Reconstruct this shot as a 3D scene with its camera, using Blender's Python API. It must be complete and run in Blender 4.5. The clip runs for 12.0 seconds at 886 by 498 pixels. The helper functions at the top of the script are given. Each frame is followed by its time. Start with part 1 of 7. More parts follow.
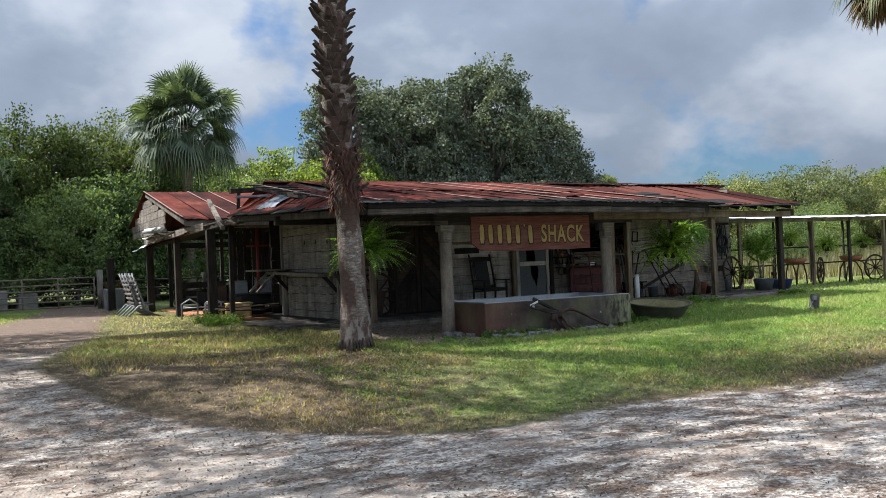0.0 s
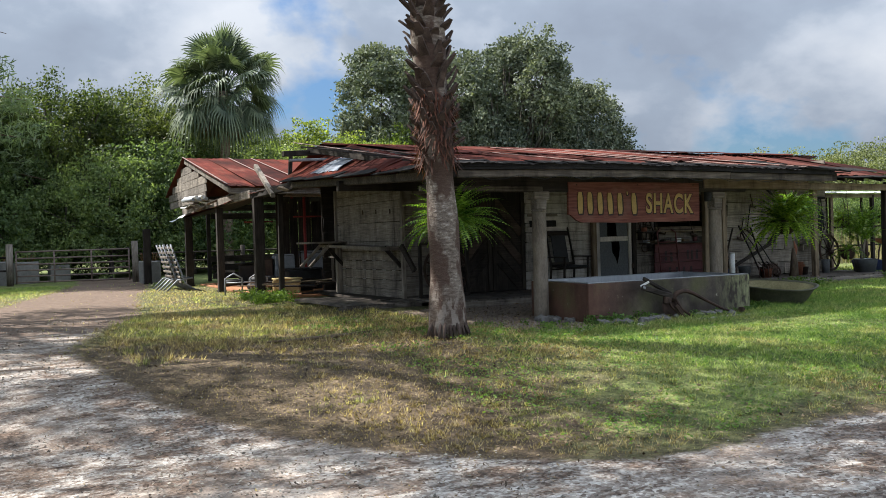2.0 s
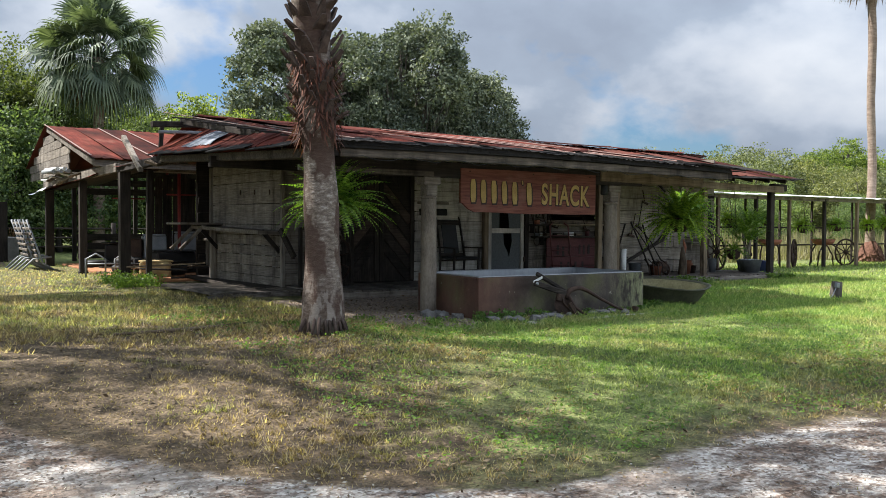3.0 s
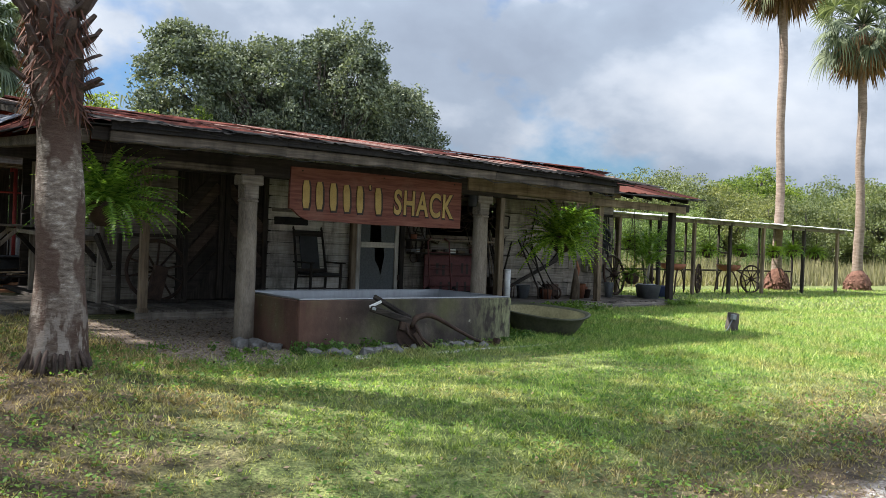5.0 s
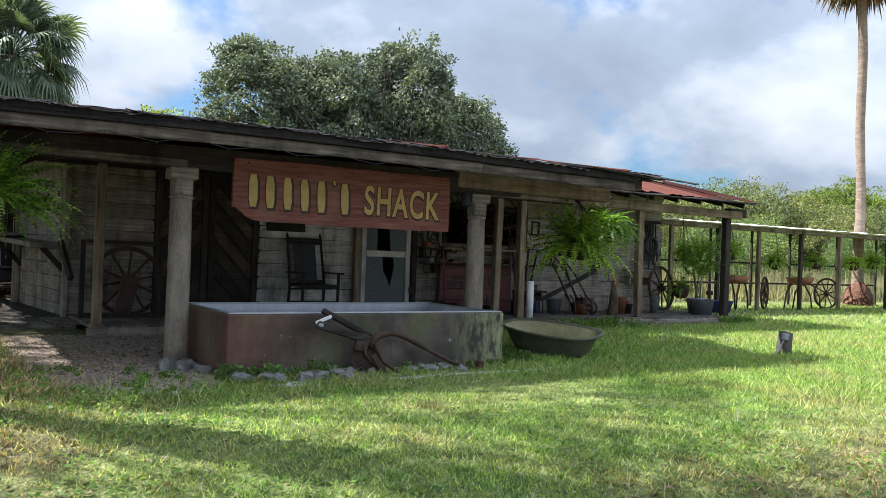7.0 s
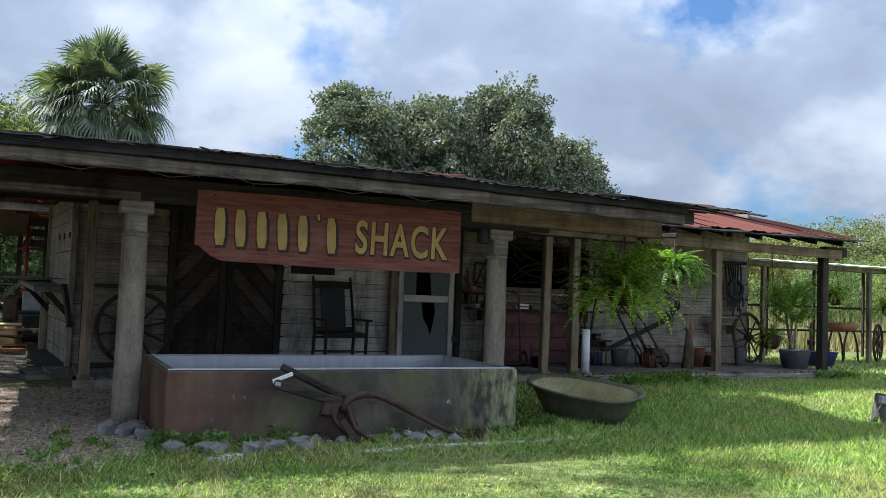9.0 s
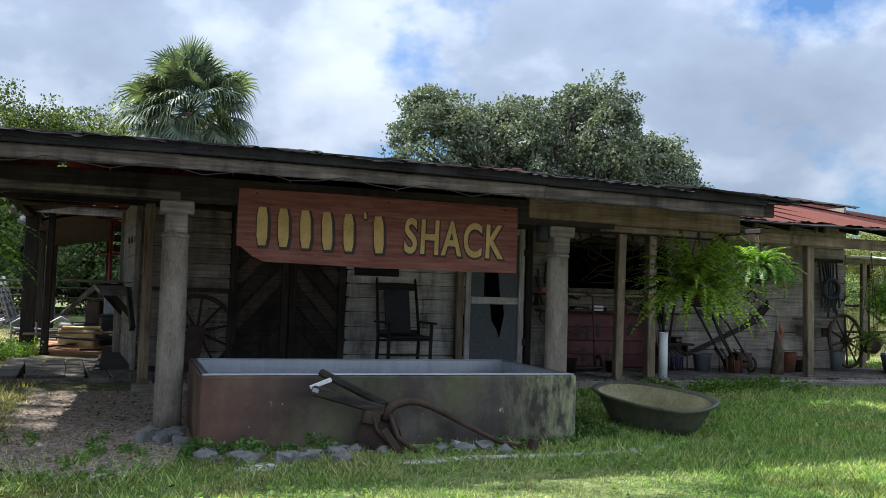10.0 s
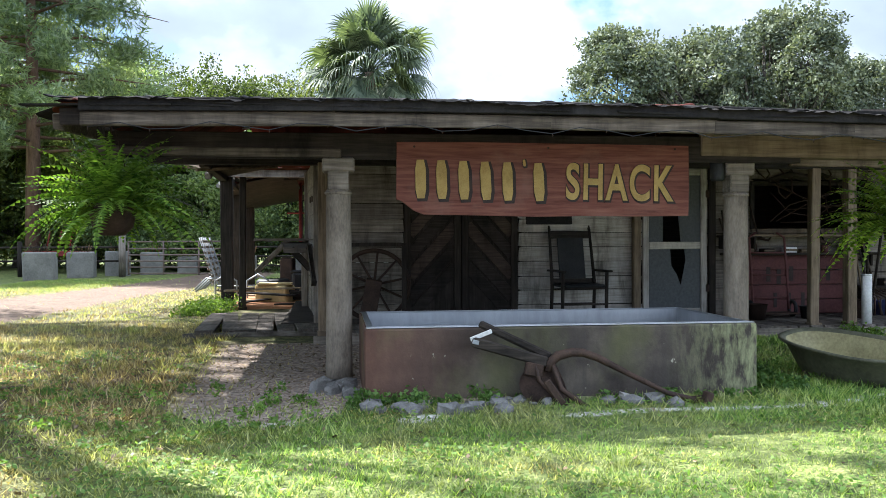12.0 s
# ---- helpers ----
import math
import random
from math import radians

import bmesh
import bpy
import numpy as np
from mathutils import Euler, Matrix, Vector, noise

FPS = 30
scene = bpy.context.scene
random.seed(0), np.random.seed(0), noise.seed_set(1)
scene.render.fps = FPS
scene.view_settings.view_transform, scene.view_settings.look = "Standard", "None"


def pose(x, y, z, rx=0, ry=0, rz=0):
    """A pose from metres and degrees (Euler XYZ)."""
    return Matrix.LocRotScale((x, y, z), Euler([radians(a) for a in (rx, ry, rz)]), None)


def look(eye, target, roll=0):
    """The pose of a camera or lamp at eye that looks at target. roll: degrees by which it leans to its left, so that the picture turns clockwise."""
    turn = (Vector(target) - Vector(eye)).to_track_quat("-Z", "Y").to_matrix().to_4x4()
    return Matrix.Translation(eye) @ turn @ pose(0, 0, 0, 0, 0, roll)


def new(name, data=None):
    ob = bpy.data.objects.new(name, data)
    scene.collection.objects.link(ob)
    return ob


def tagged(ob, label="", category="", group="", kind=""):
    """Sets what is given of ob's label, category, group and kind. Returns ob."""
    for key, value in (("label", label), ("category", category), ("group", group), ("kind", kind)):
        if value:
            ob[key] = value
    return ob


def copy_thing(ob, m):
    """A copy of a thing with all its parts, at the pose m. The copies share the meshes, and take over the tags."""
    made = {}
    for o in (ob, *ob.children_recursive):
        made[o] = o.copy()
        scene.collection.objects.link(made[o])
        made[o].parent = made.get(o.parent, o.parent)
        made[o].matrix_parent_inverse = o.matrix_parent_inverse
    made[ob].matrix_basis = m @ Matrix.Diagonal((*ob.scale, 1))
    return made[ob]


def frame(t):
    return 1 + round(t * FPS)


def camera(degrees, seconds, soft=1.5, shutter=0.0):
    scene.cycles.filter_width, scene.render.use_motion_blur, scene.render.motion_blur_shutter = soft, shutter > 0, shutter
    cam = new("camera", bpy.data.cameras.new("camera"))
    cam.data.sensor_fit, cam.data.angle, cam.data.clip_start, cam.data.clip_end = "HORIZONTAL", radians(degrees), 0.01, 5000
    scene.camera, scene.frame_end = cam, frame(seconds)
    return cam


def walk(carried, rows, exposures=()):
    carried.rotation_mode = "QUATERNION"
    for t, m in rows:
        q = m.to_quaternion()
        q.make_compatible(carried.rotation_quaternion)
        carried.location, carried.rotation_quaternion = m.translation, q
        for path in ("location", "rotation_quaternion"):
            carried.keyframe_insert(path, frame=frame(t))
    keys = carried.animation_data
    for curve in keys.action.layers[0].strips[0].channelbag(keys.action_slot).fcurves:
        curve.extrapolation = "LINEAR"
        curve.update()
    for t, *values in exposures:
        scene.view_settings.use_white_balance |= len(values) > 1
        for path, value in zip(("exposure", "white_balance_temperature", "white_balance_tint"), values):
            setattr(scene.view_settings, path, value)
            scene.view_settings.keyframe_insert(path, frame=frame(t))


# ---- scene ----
cam = camera(54.9, 12.0, soft=0.75)
PATH = [
    (0, (-6.807, -11.436, 1.357), (-5.864, -9.672, 1.384), -2.4),
    (0.5, (-6.776, -10.868, 1.35), (-5.876, -9.082, 1.387), -2.5),
    (1, (-6.839, -10.302, 1.358), (-5.969, -8.502, 1.39), -2.7),
    (1.5, (-6.785, -9.756, 1.338), (-5.928, -7.949, 1.347), -2.7),
    (2, (-6.752, -9.32, 1.318), (-5.865, -7.528, 1.293), -1.7),
    (2.5, (-6.496, -8.847, 1.302), (-5.532, -7.096, 1.25), -0.5),
    (3, (-6.22, -8.555, 1.304), (-5.113, -6.89, 1.248), 0.4),
    (3.5, (-5.774, -8.205, 1.306), (-4.527, -6.642, 1.25), 0.8),
    (3.7, (-5.661, -8.019, 1.325), (-4.351, -6.51, 1.26), 1.1),
    (5.3, (-3.929, -7.553, 1.268), (-2.705, -5.971, 1.262), 2.2),
    (5.5, (-3.767, -7.488, 1.245), (-2.557, -5.896, 1.242), 2.0),
    (6, (-3.298, -7.293, 1.254), (-2.127, -5.671, 1.244), 1.7),
    (6.5, (-2.894, -7.18, 1.243), (-1.759, -5.534, 1.239), 2.1),
    (7, (-2.44, -7.0, 1.225), (-1.345, -5.327, 1.238), 2.1),
    (7.2, (-2.242, -6.906, 1.228), (-1.163, -5.222, 1.256), 2.1),
    (8.8, (-1.06, -6.4, 1.272), (-0.157, -4.618, 1.372), 2.1),
    (9, (-0.919, -6.386, 1.27), (-0.051, -4.587, 1.377), 2.1),
    (9.5, (-0.653, -6.254, 1.258), (0.131, -4.418, 1.373), 2.1),
    (10, (-0.45, -6.127, 1.268), (0.223, -4.247, 1.374), 1.8),
    (10.5, (-0.311, -6.072, 1.297), (0.227, -4.147, 1.369), 1.1),
    (11, (-0.244, -6.047, 1.292), (0.19, -4.095, 1.324), 0.4),
    (11.5, (-0.2, -6.027, 1.281), (0.16, -4.06, 1.28), -0.1),
    (12, (-0.196, -6.017, 1.273), (0.053, -4.032, 1.254), -0.2),
]
walk(cam, [(t, look(eye, target, roll)) for t, eye, target, roll in PATH],
     exposures=[(0.0, 1.1, 5950, 10), (2.5, 1.32, 6150, 10), (5.5, 1.5, 6100, 10), (7.0, 1.62, 5950, 10), (9.0, 1.47, 5750, 10), (10.5, 1.58, 5750, 10), (11.2, 1.9, 5750, 10), (12.0, 2.2, 5850, 10)])

# ---- daylight ----
world = bpy.data.worlds.new("sky")
scene.world = world
world.use_nodes = True
SUN_TO = Vector((-1.28, 1.24, 2.1)).normalized()


def sky_nodes():
    nt = world.node_tree
    nt.nodes.clear()
    N = nt.nodes.new
    L = nt.links.new
    out = N("ShaderNodeOutputWorld")
    bg = N("ShaderNodeBackground")
    sky = N("ShaderNodeTexSky")
    sky.sky_type = "NISHITA"
    sky.sun_disc = False
    sky.sun_elevation = math.asin(SUN_TO.z)
    sky.sun_rotation = math.atan2(SUN_TO.x, SUN_TO.y)
    sky.air_density, sky.dust_density = 1.0, 0.6
    tc = N("ShaderNodeTexCoord")
    sep = N("ShaderNodeSeparateXYZ")
    L(tc.outputs["Generated"], sep.inputs[0])
    mx = N("ShaderNodeMath"); mx.operation = "MAXIMUM"; mx.inputs[1].default_value = 0.0
    L(sep.outputs[2], mx.inputs[0])

    def cloud(shift, stretch, size, detail, rough, warp):
        m = N("ShaderNodeMapping")
        m.inputs["Location"].default_value, m.inputs["Scale"].default_value = shift, stretch
        L(tc.outputs["Generated"], m.inputs["Vector"])
        t = N("ShaderNodeTexNoise")
        for key, value in (("Scale", size), ("Detail", detail), ("Roughness", rough), ("Distortion", warp)):
            t.inputs[key].default_value = value
        L(m.outputs[0], t.inputs["Vector"])
        return t.outputs[0]

    # heaped clouds: broad masses with billowing edges, blue gaps between
    cover = N("ShaderNodeValToRGB")
    cover.color_ramp.elements[0].position, cover.color_ramp.elements[1].position = 0.375, 0.445
    cover.color_ramp.elements[0].color, cover.color_ramp.elements[1].color = (0, 0, 0, 1), (1, 1, 1, 1)
    L(cloud((7.9, 3.4, 2.2), (1, 1, 1.5), 3.2, 9, 0.52, 0.1), cover.inputs[0])
    # sunlit tops and grey-blue shaded undersides
    body = cloud((4.1, 2.7, 0.6), (1, 1, 1.5), 3.3, 8, 0.5, 0.1)
    puff = cloud((0.7, 5.2, 1.6), (1, 1, 1.6), 9.0, 6, 0.5, 0.1)
    blend = N("ShaderNodeMath"); blend.operation = "MULTIPLY_ADD"; blend.inputs[1].default_value = 0.28
    less = N("ShaderNodeMath"); less.operation = "MULTIPLY_ADD"; less.inputs[1].default_value = 0.86; less.inputs[2].default_value = -0.07
    L(body, less.inputs[0]); L(puff, blend.inputs[0]); L(less.outputs[0], blend.inputs[2])
    tone = N("ShaderNodeValToRGB")
    e = tone.color_ramp.elements
    e[0].position, e[0].color = 0.37, (0.33, 0.375, 0.45, 1)
    e[1].position, e[1].color = 0.64, (0.73, 0.75, 0.78, 1)
    m = e.new(0.48); m.color = (0.40, 0.455, 0.535, 1)
    m = e.new(0.55); m.color = (0.58, 0.62, 0.68, 1)
    L(blend.outputs[0], tone.inputs[0])
    scale = N("ShaderNodeVectorMath"); scale.operation = "SCALE"; scale.inputs["Scale"].default_value = SKY_GAIN
    L(sky.outputs[0], scale.inputs[0])
    mix = N("ShaderNodeMix"); mix.data_type = "RGBA"
    deep = N("ShaderNodeVectorMath"); deep.operation = "MULTIPLY"; deep.inputs[1].default_value = (0.72, 0.90, 1.08)
    L(scale.outputs[0], deep.inputs[0])
    L(cover.outputs[0], mix.inputs[0]); L(deep.outputs[0], mix.inputs[6]); L(tone.outputs[0], mix.inputs[7])
    # an overcast sky is brightest overhead
    lift = N("ShaderNodeMath"); lift.operation = "MULTIPLY_ADD"; lift.inputs[1].default_value = 1.9; lift.inputs[2].default_value = 0.82
    L(mx.outputs[0], lift.inputs[0])
    # and away from the sun the clouds are lit from the front
    away = N("ShaderNodeMath"); away.operation = "MULTIPLY_ADD"; away.inputs[1].default_value = -0.8; away.inputs[2].default_value = 0.5
    L(sep.outputs[1], away.inputs[0])
    awp = N("ShaderNodeMath"); awp.operation = "MAXIMUM"; awp.inputs[1].default_value = 0.0
    L(away.outputs[0], awp.inputs[0])
    both = N("ShaderNodeMath"); both.operation = "ADD"
    L(lift.outputs[0], both.inputs[0]); L(awp.outputs[0], both.inputs[1])
    grow = N("ShaderNodeVectorMath"); grow.operation = "SCALE"
    L(mix.outputs[2], grow.inputs[0]); L(both.outputs[0], grow.inputs["Scale"])
    L(grow.outputs[0], bg.inputs[0])
    bg.inputs[1].default_value = CLOUD_GAIN
    L(bg.outputs[0], out.inputs[0])


SKY_GAIN, CLOUD_GAIN = 0.10, 0.365
sky_nodes()
sun = new("sun", bpy.data.lights.new("sun", "SUN"))
sun.data.energy, sun.data.angle, sun.data.color = 5.0, radians(0.6), (1.0, 0.94, 0.86)
sun.matrix_world = look(SUN_TO * 100, (0, 0, 0))

# ---- materials ----


class Nodes:
    """Short way to a principled material."""

    def __init__(self, name):
        self.mat = bpy.data.materials.new(name)
        self.mat.use_nodes = True
        self.nt = self.mat.node_tree
        self.bsdf = self.nt.nodes["Principled BSDF"]
        self.bsdf.inputs["Specular IOR Level"].default_value = 0.25
        self.pos = self.nt.nodes.new("ShaderNodeNewGeometry")

    def n(self, kind, **values):
        node = self.nt.nodes.new(kind)
        for k, v in values.items():
            node.inputs[k].default_value = v
        return node

    def l(self, a, b):
        self.nt.links.new(a, b)

    def coords(self, scale=(1, 1, 1), shift=True):
        m = self.n("ShaderNodeMapping")
        m.inputs["Scale"].default_value = scale
        self.l(self.pos.outputs["Position"], m.inputs["Vector"])
        if shift:
            info = self.n("ShaderNodeObjectInfo")
            mul = self.n("ShaderNodeMath"); mul.operation = "MULTIPLY"; mul.inputs[1].default_value = 37.0
            self.l(info.outputs["Random"], mul.inputs[0])
            self.l(mul.outputs[0], m.inputs["Location"])
        return m.outputs[0]

    def noise(self, vec, scale, detail=4, rough=0.55, distort=0.0):
        t = self.n("ShaderNodeTexNoise", Scale=scale, Detail=detail, Roughness=rough, Distortion=distort)
        self.l(vec, t.inputs["Vector"])
        return t.outputs[0]

    def ramp(self, fac, stops):
        r = self.n("ShaderNodeValToRGB")
        e = r.color_ramp.elements
        e[0].position, e[0].color = stops[0][0], (*stops[0][1], 1)
        e[1].position, e[1].color = stops[-1][0], (*stops[-1][1], 1)
        for p, c in stops[1:-1]:
            k = e.new(p); k.color = (*c, 1)
        self.l(fac, r.inputs[0])
        return r.outputs[0]

    def mix(self, fac, a, b, how="MIX"):
        m = self.n("ShaderNodeMix"); m.data_type = "RGBA"; m.blend_type = how
        for v, i in ((fac, 0), (a, 6), (b, 7)):
            if isinstance(v, (int, float)):
                m.inputs[i].default_value = v
            elif isinstance(v, tuple):
                m.inputs[i].default_value = (*v, 1)
            else:
                self.l(v, m.inputs[i])
        return m.outputs[2]

    def random(self, island=False):
        if island:
            return self.pos.outputs["Random Per Island"]
        return self.n("ShaderNodeObjectInfo").outputs["Random"]

    def finish(self, colour, rough=0.85, bump=None, depth=0.01, metal=0.0, spec=None):
        if isinstance(colour, tuple):
            self.bsdf.inputs["Base Color"].default_value = (*colour, 1)
        else:
            self.l(colour, self.bsdf.inputs["Base Color"])
        if isinstance(rough, (int, float)):
            self.bsdf.inputs["Roughness"].default_value = rough
        else:
            self.l(rough, self.bsdf.inputs["Roughness"])
        self.bsdf.inputs["Metallic"].default_value = metal
        if spec is not None:
            self.bsdf.inputs["Specular IOR Level"].default_value = spec
        if bump is not None:
            b = self.n("ShaderNodeBump", Strength=0.8, Distance=depth)
            self.l(bump, b.inputs["Height"])
            self.l(b.outputs[0], self.bsdf.inputs["Normal"])
        return self.mat


def wood(name, axis, dark, mid, light, rough=0.9, contrast=1.0):
    """Weathered boards with the grain along axis."""
    k = Nodes(name)
    s = [26.0, 26.0, 26.0]
    s["xyz".index(axis)] = 1.3
    grain = k.noise(k.coords(tuple(s)), 1.6, 6, 0.65, 0.4)
    patch = k.noise(k.coords((1, 1, 1)), 2.3, 4, 0.6)
    c = k.ramp(grain, [(0.3, dark), (0.5, mid), (0.72, light)])
    stain = k.ramp(patch, [(0.33, tuple(v * 0.45 for v in mid)), (0.55, mid), (0.75, light)])
    c = k.mix(0.45, c, stain)
    streak = k.noise(k.coords((2.2, 2.2, 0.5), False), 1.7, 6, 0.7)
    c = k.mix(1.0, c, k.ramp(streak, [(0.32, (0.30, 0.29, 0.28)), (0.46, (0.80, 0.79, 0.78)), (0.6, (1.05, 1.05, 1.05))]), "MULTIPLY")
    tone = k.ramp(k.random(), [(0.0, (0.76, 0.76, 0.76)), (1.0, (1.1, 1.09, 1.06))])
    c = k.mix(1.0, c, tone, "MULTIPLY")
    return k.finish(c, rough, grain, 0.006)


GREY = ((0.06, 0.05, 0.042), (0.20, 0.172, 0.142), (0.38, 0.34, 0.295))
PALE = ((0.17, 0.148, 0.122), (0.50, 0.46, 0.405), (0.70, 0.66, 0.60))
DOOR_BROWN = ((0.014, 0.011, 0.009), (0.07, 0.05, 0.038), (0.15, 0.11, 0.085))
# dark timber, toned down further so its colour carries the unlit interiors' shade
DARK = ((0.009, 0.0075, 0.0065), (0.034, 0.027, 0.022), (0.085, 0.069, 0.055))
TAN = ((0.06, 0.042, 0.028), (0.20, 0.15, 0.10), (0.34, 0.268, 0.188))
wood_x, wood_y, wood_z = (wood("weathered_wood_" + a, a, *GREY) for a in "xyz")
pale_x, pale_z = wood("pale_boards_x", "x", *PALE), wood("pale_boards_z", "z", *PALE)
dark_x, dark_y, dark_z = (wood("dark_shaded_wood_" + a, a, *DARK) for a in "xyz")
tan_x, tan_z = wood("tan_wood_x", "x", *TAN), wood("tan_wood_z", "z", *TAN)
fascia_x = wood("fascia_boards", "x", (0.012, 0.010, 0.008), (0.095, 0.078, 0.06), (0.27, 0.228, 0.178))
porch_x = wood("porch_boards", "x", (0.06, 0.05, 0.04), (0.29, 0.25, 0.20), (0.52, 0.465, 0.39))
door_x = wood("door_boards", "x", *DOOR_BROWN)
deck_y = wood("deck_boards", "y", (0.045, 0.038, 0.032), (0.14, 0.118, 0.098), (0.27, 0.24, 0.205))


def tin_roof():
    k = Nodes("rusty_tin")
    big = k.noise(k.coords((1, 0.55, 1)), 1.1, 5, 0.6)
    fine = k.noise(k.coords((1, 1, 1)), 9.0, 6, 0.7)
    run = k.noise(k.coords((9, 0.8, 1)), 1.0, 4, 0.6)
    c = k.ramp(big, [(0.30, (0.035, 0.020, 0.018)), (0.46, (0.085, 0.030, 0.024)), (0.60, (0.155, 0.045, 0.034)), (0.76, (0.25, 0.125, 0.095))])
    c = k.mix(k.ramp(run, [(0.45, (0, 0, 0)), (0.72, (0.75, 0.75, 0.75))]), c, (0.10, 0.045, 0.032))
    c = k.mix(k.ramp(fine, [(0.55, (0, 0, 0)), (0.8, (0.6, 0.6, 0.6))]), c, (0.07, 0.05, 0.045))
    pale = k.ramp(k.random(), [(0.80, (0, 0, 0)), (0.92, (0.7, 0.7, 0.7))])
    c = k.mix(pale, c, (0.15, 0.07, 0.055))
    tone = k.ramp(k.random(), [(0.0, (0.34, 0.35, 0.38)), (0.3, (0.6, 0.56, 0.56)), (0.6, (0.85, 0.72, 0.68)), (0.8, (0.95, 0.78, 0.68)), (1.0, (0.62, 0.6, 0.62))])
    c = k.mix(1.0, c, tone, "MULTIPLY")
    return k.finish(c, 0.93, fine, 0.004, 0.0, 0.04)


rust_tin = tin_roof()


def plain(name, dark, light, scale=3.0, rough=0.8, metal=0.0, depth=0.004, spec=None, stretch=(1, 1, 1)):
    k = Nodes(name)
    a = k.noise(k.coords(stretch), scale, 5, 0.6)
    b = k.noise(k.coords(stretch), scale * 11, 3, 0.6)
    c = k.ramp(a, [(0.3, dark), (0.7, light)])
    c = k.mix(0.35, c, k.ramp(b, [(0.3, dark), (0.7, light)]))
    return k.finish(c, rough, b, depth, metal, spec)


# pale rust for the seams: the gleam of sheet edges is in the colour
seam_glint = plain("seam_glint", (0.13, 0.075, 0.06), (0.29, 0.20, 0.17), 4.0, 0.6)
bright_tin = plain("galvanised_tin", (0.42, 0.44, 0.46), (0.66, 0.68, 0.70), 2.0, 0.45, 0.4)
dull_tin = plain("dull_tin", (0.12, 0.13, 0.15), (0.27, 0.285, 0.315), 2.0, 0.85, 0.0, spec=0.1)
white_tin = plain("white_roofing", (0.55, 0.56, 0.55), (0.82, 0.82, 0.80), 1.2, 0.5)
tar = plain("tar_paper", (0.010, 0.010, 0.010), (0.04, 0.037, 0.035), 4.0, 0.95, spec=0.04)
steel = plain("steel_lining", (0.27, 0.275, 0.285), (0.46, 0.47, 0.48), 1.6, 0.34, 0.8, stretch=(1, 1, 0.3))
rust_red = plain("red_painted_metal", (0.10, 0.014, 0.014), (0.26, 0.035, 0.03), 5.0, 0.6)
iron = plain("rusty_iron", (0.020, 0.014, 0.012), (0.085, 0.052, 0.036), 6.0, 0.75, 0.3)
black = plain("black_rubber", (0.008, 0.008, 0.008), (0.03, 0.03, 0.03), 6.0, 0.6)
concrete = plain("old_concrete", (0.22, 0.20, 0.18), (0.46, 0.44, 0.40), 2.5, 0.9, depth=0.01)
stone = plain("grey_stone", (0.06, 0.056, 0.052), (0.24, 0.23, 0.215), 9.0, 0.9, depth=0.012)
post_stone = plain("weathered_column", (0.075, 0.06, 0.045), (0.29, 0.245, 0.19), 2.6, 0.9, depth=0.008, stretch=(2.5, 2.5, 0.8))
yellow = plain("yellow_paint", (0.25, 0.165, 0.05), (0.46, 0.32, 0.105), 9.0, 0.7)
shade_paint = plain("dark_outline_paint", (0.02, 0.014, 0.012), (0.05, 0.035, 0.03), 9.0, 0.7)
maroon = plain("maroon_boards", (0.055, 0.02, 0.02), (0.15, 0.06, 0.055), 3.0, 0.85)
blue_plastic = plain("blue_plastic", (0.05, 0.06, 0.16), (0.10, 0.12, 0.30), 4.0, 0.5)
grey_metal = plain("grey_metal", (0.16, 0.17, 0.18), (0.34, 0.35, 0.36), 5.0, 0.55, 0.4)
white_paint = plain("chalky_white_paint", (0.42, 0.41, 0.39), (0.72, 0.71, 0.68), 4.0, 0.8)
orange_soil = plain("orange_sawdust", (0.22, 0.09, 0.04), (0.48, 0.24, 0.12), 3.0, 0.95, depth=0.02)
straw = plain("dry_straw", (0.34, 0.24, 0.10), (0.62, 0.48, 0.24), 6.0, 0.9)
terracotta = plain("clay_pot", (0.16, 0.06, 0.035), (0.34, 0.14, 0.08), 5.0, 0.85)


def sign_wood():
    k = Nodes("red_sign_board")
    g = k.noise(k.coords((1.0, 1, 14)), 2.2, 6, 0.65, 0.3)
    p = k.noise(k.coords((1, 1, 1)), 3.0, 5, 0.65)
    c = k.ramp(g, [(0.28, (0.075, 0.024, 0.017)), (0.5, (0.15, 0.056, 0.039)), (0.75, (0.225, 0.10, 0.07))])
    c = k.mix(k.ramp(p, [(0.5, (0, 0, 0)), (0.75, (0.6, 0.6, 0.6))]), c, (0.20, 0.115, 0.085))
    return k.finish(c, 0.85, g, 0.004)


sign_red = sign_wood()


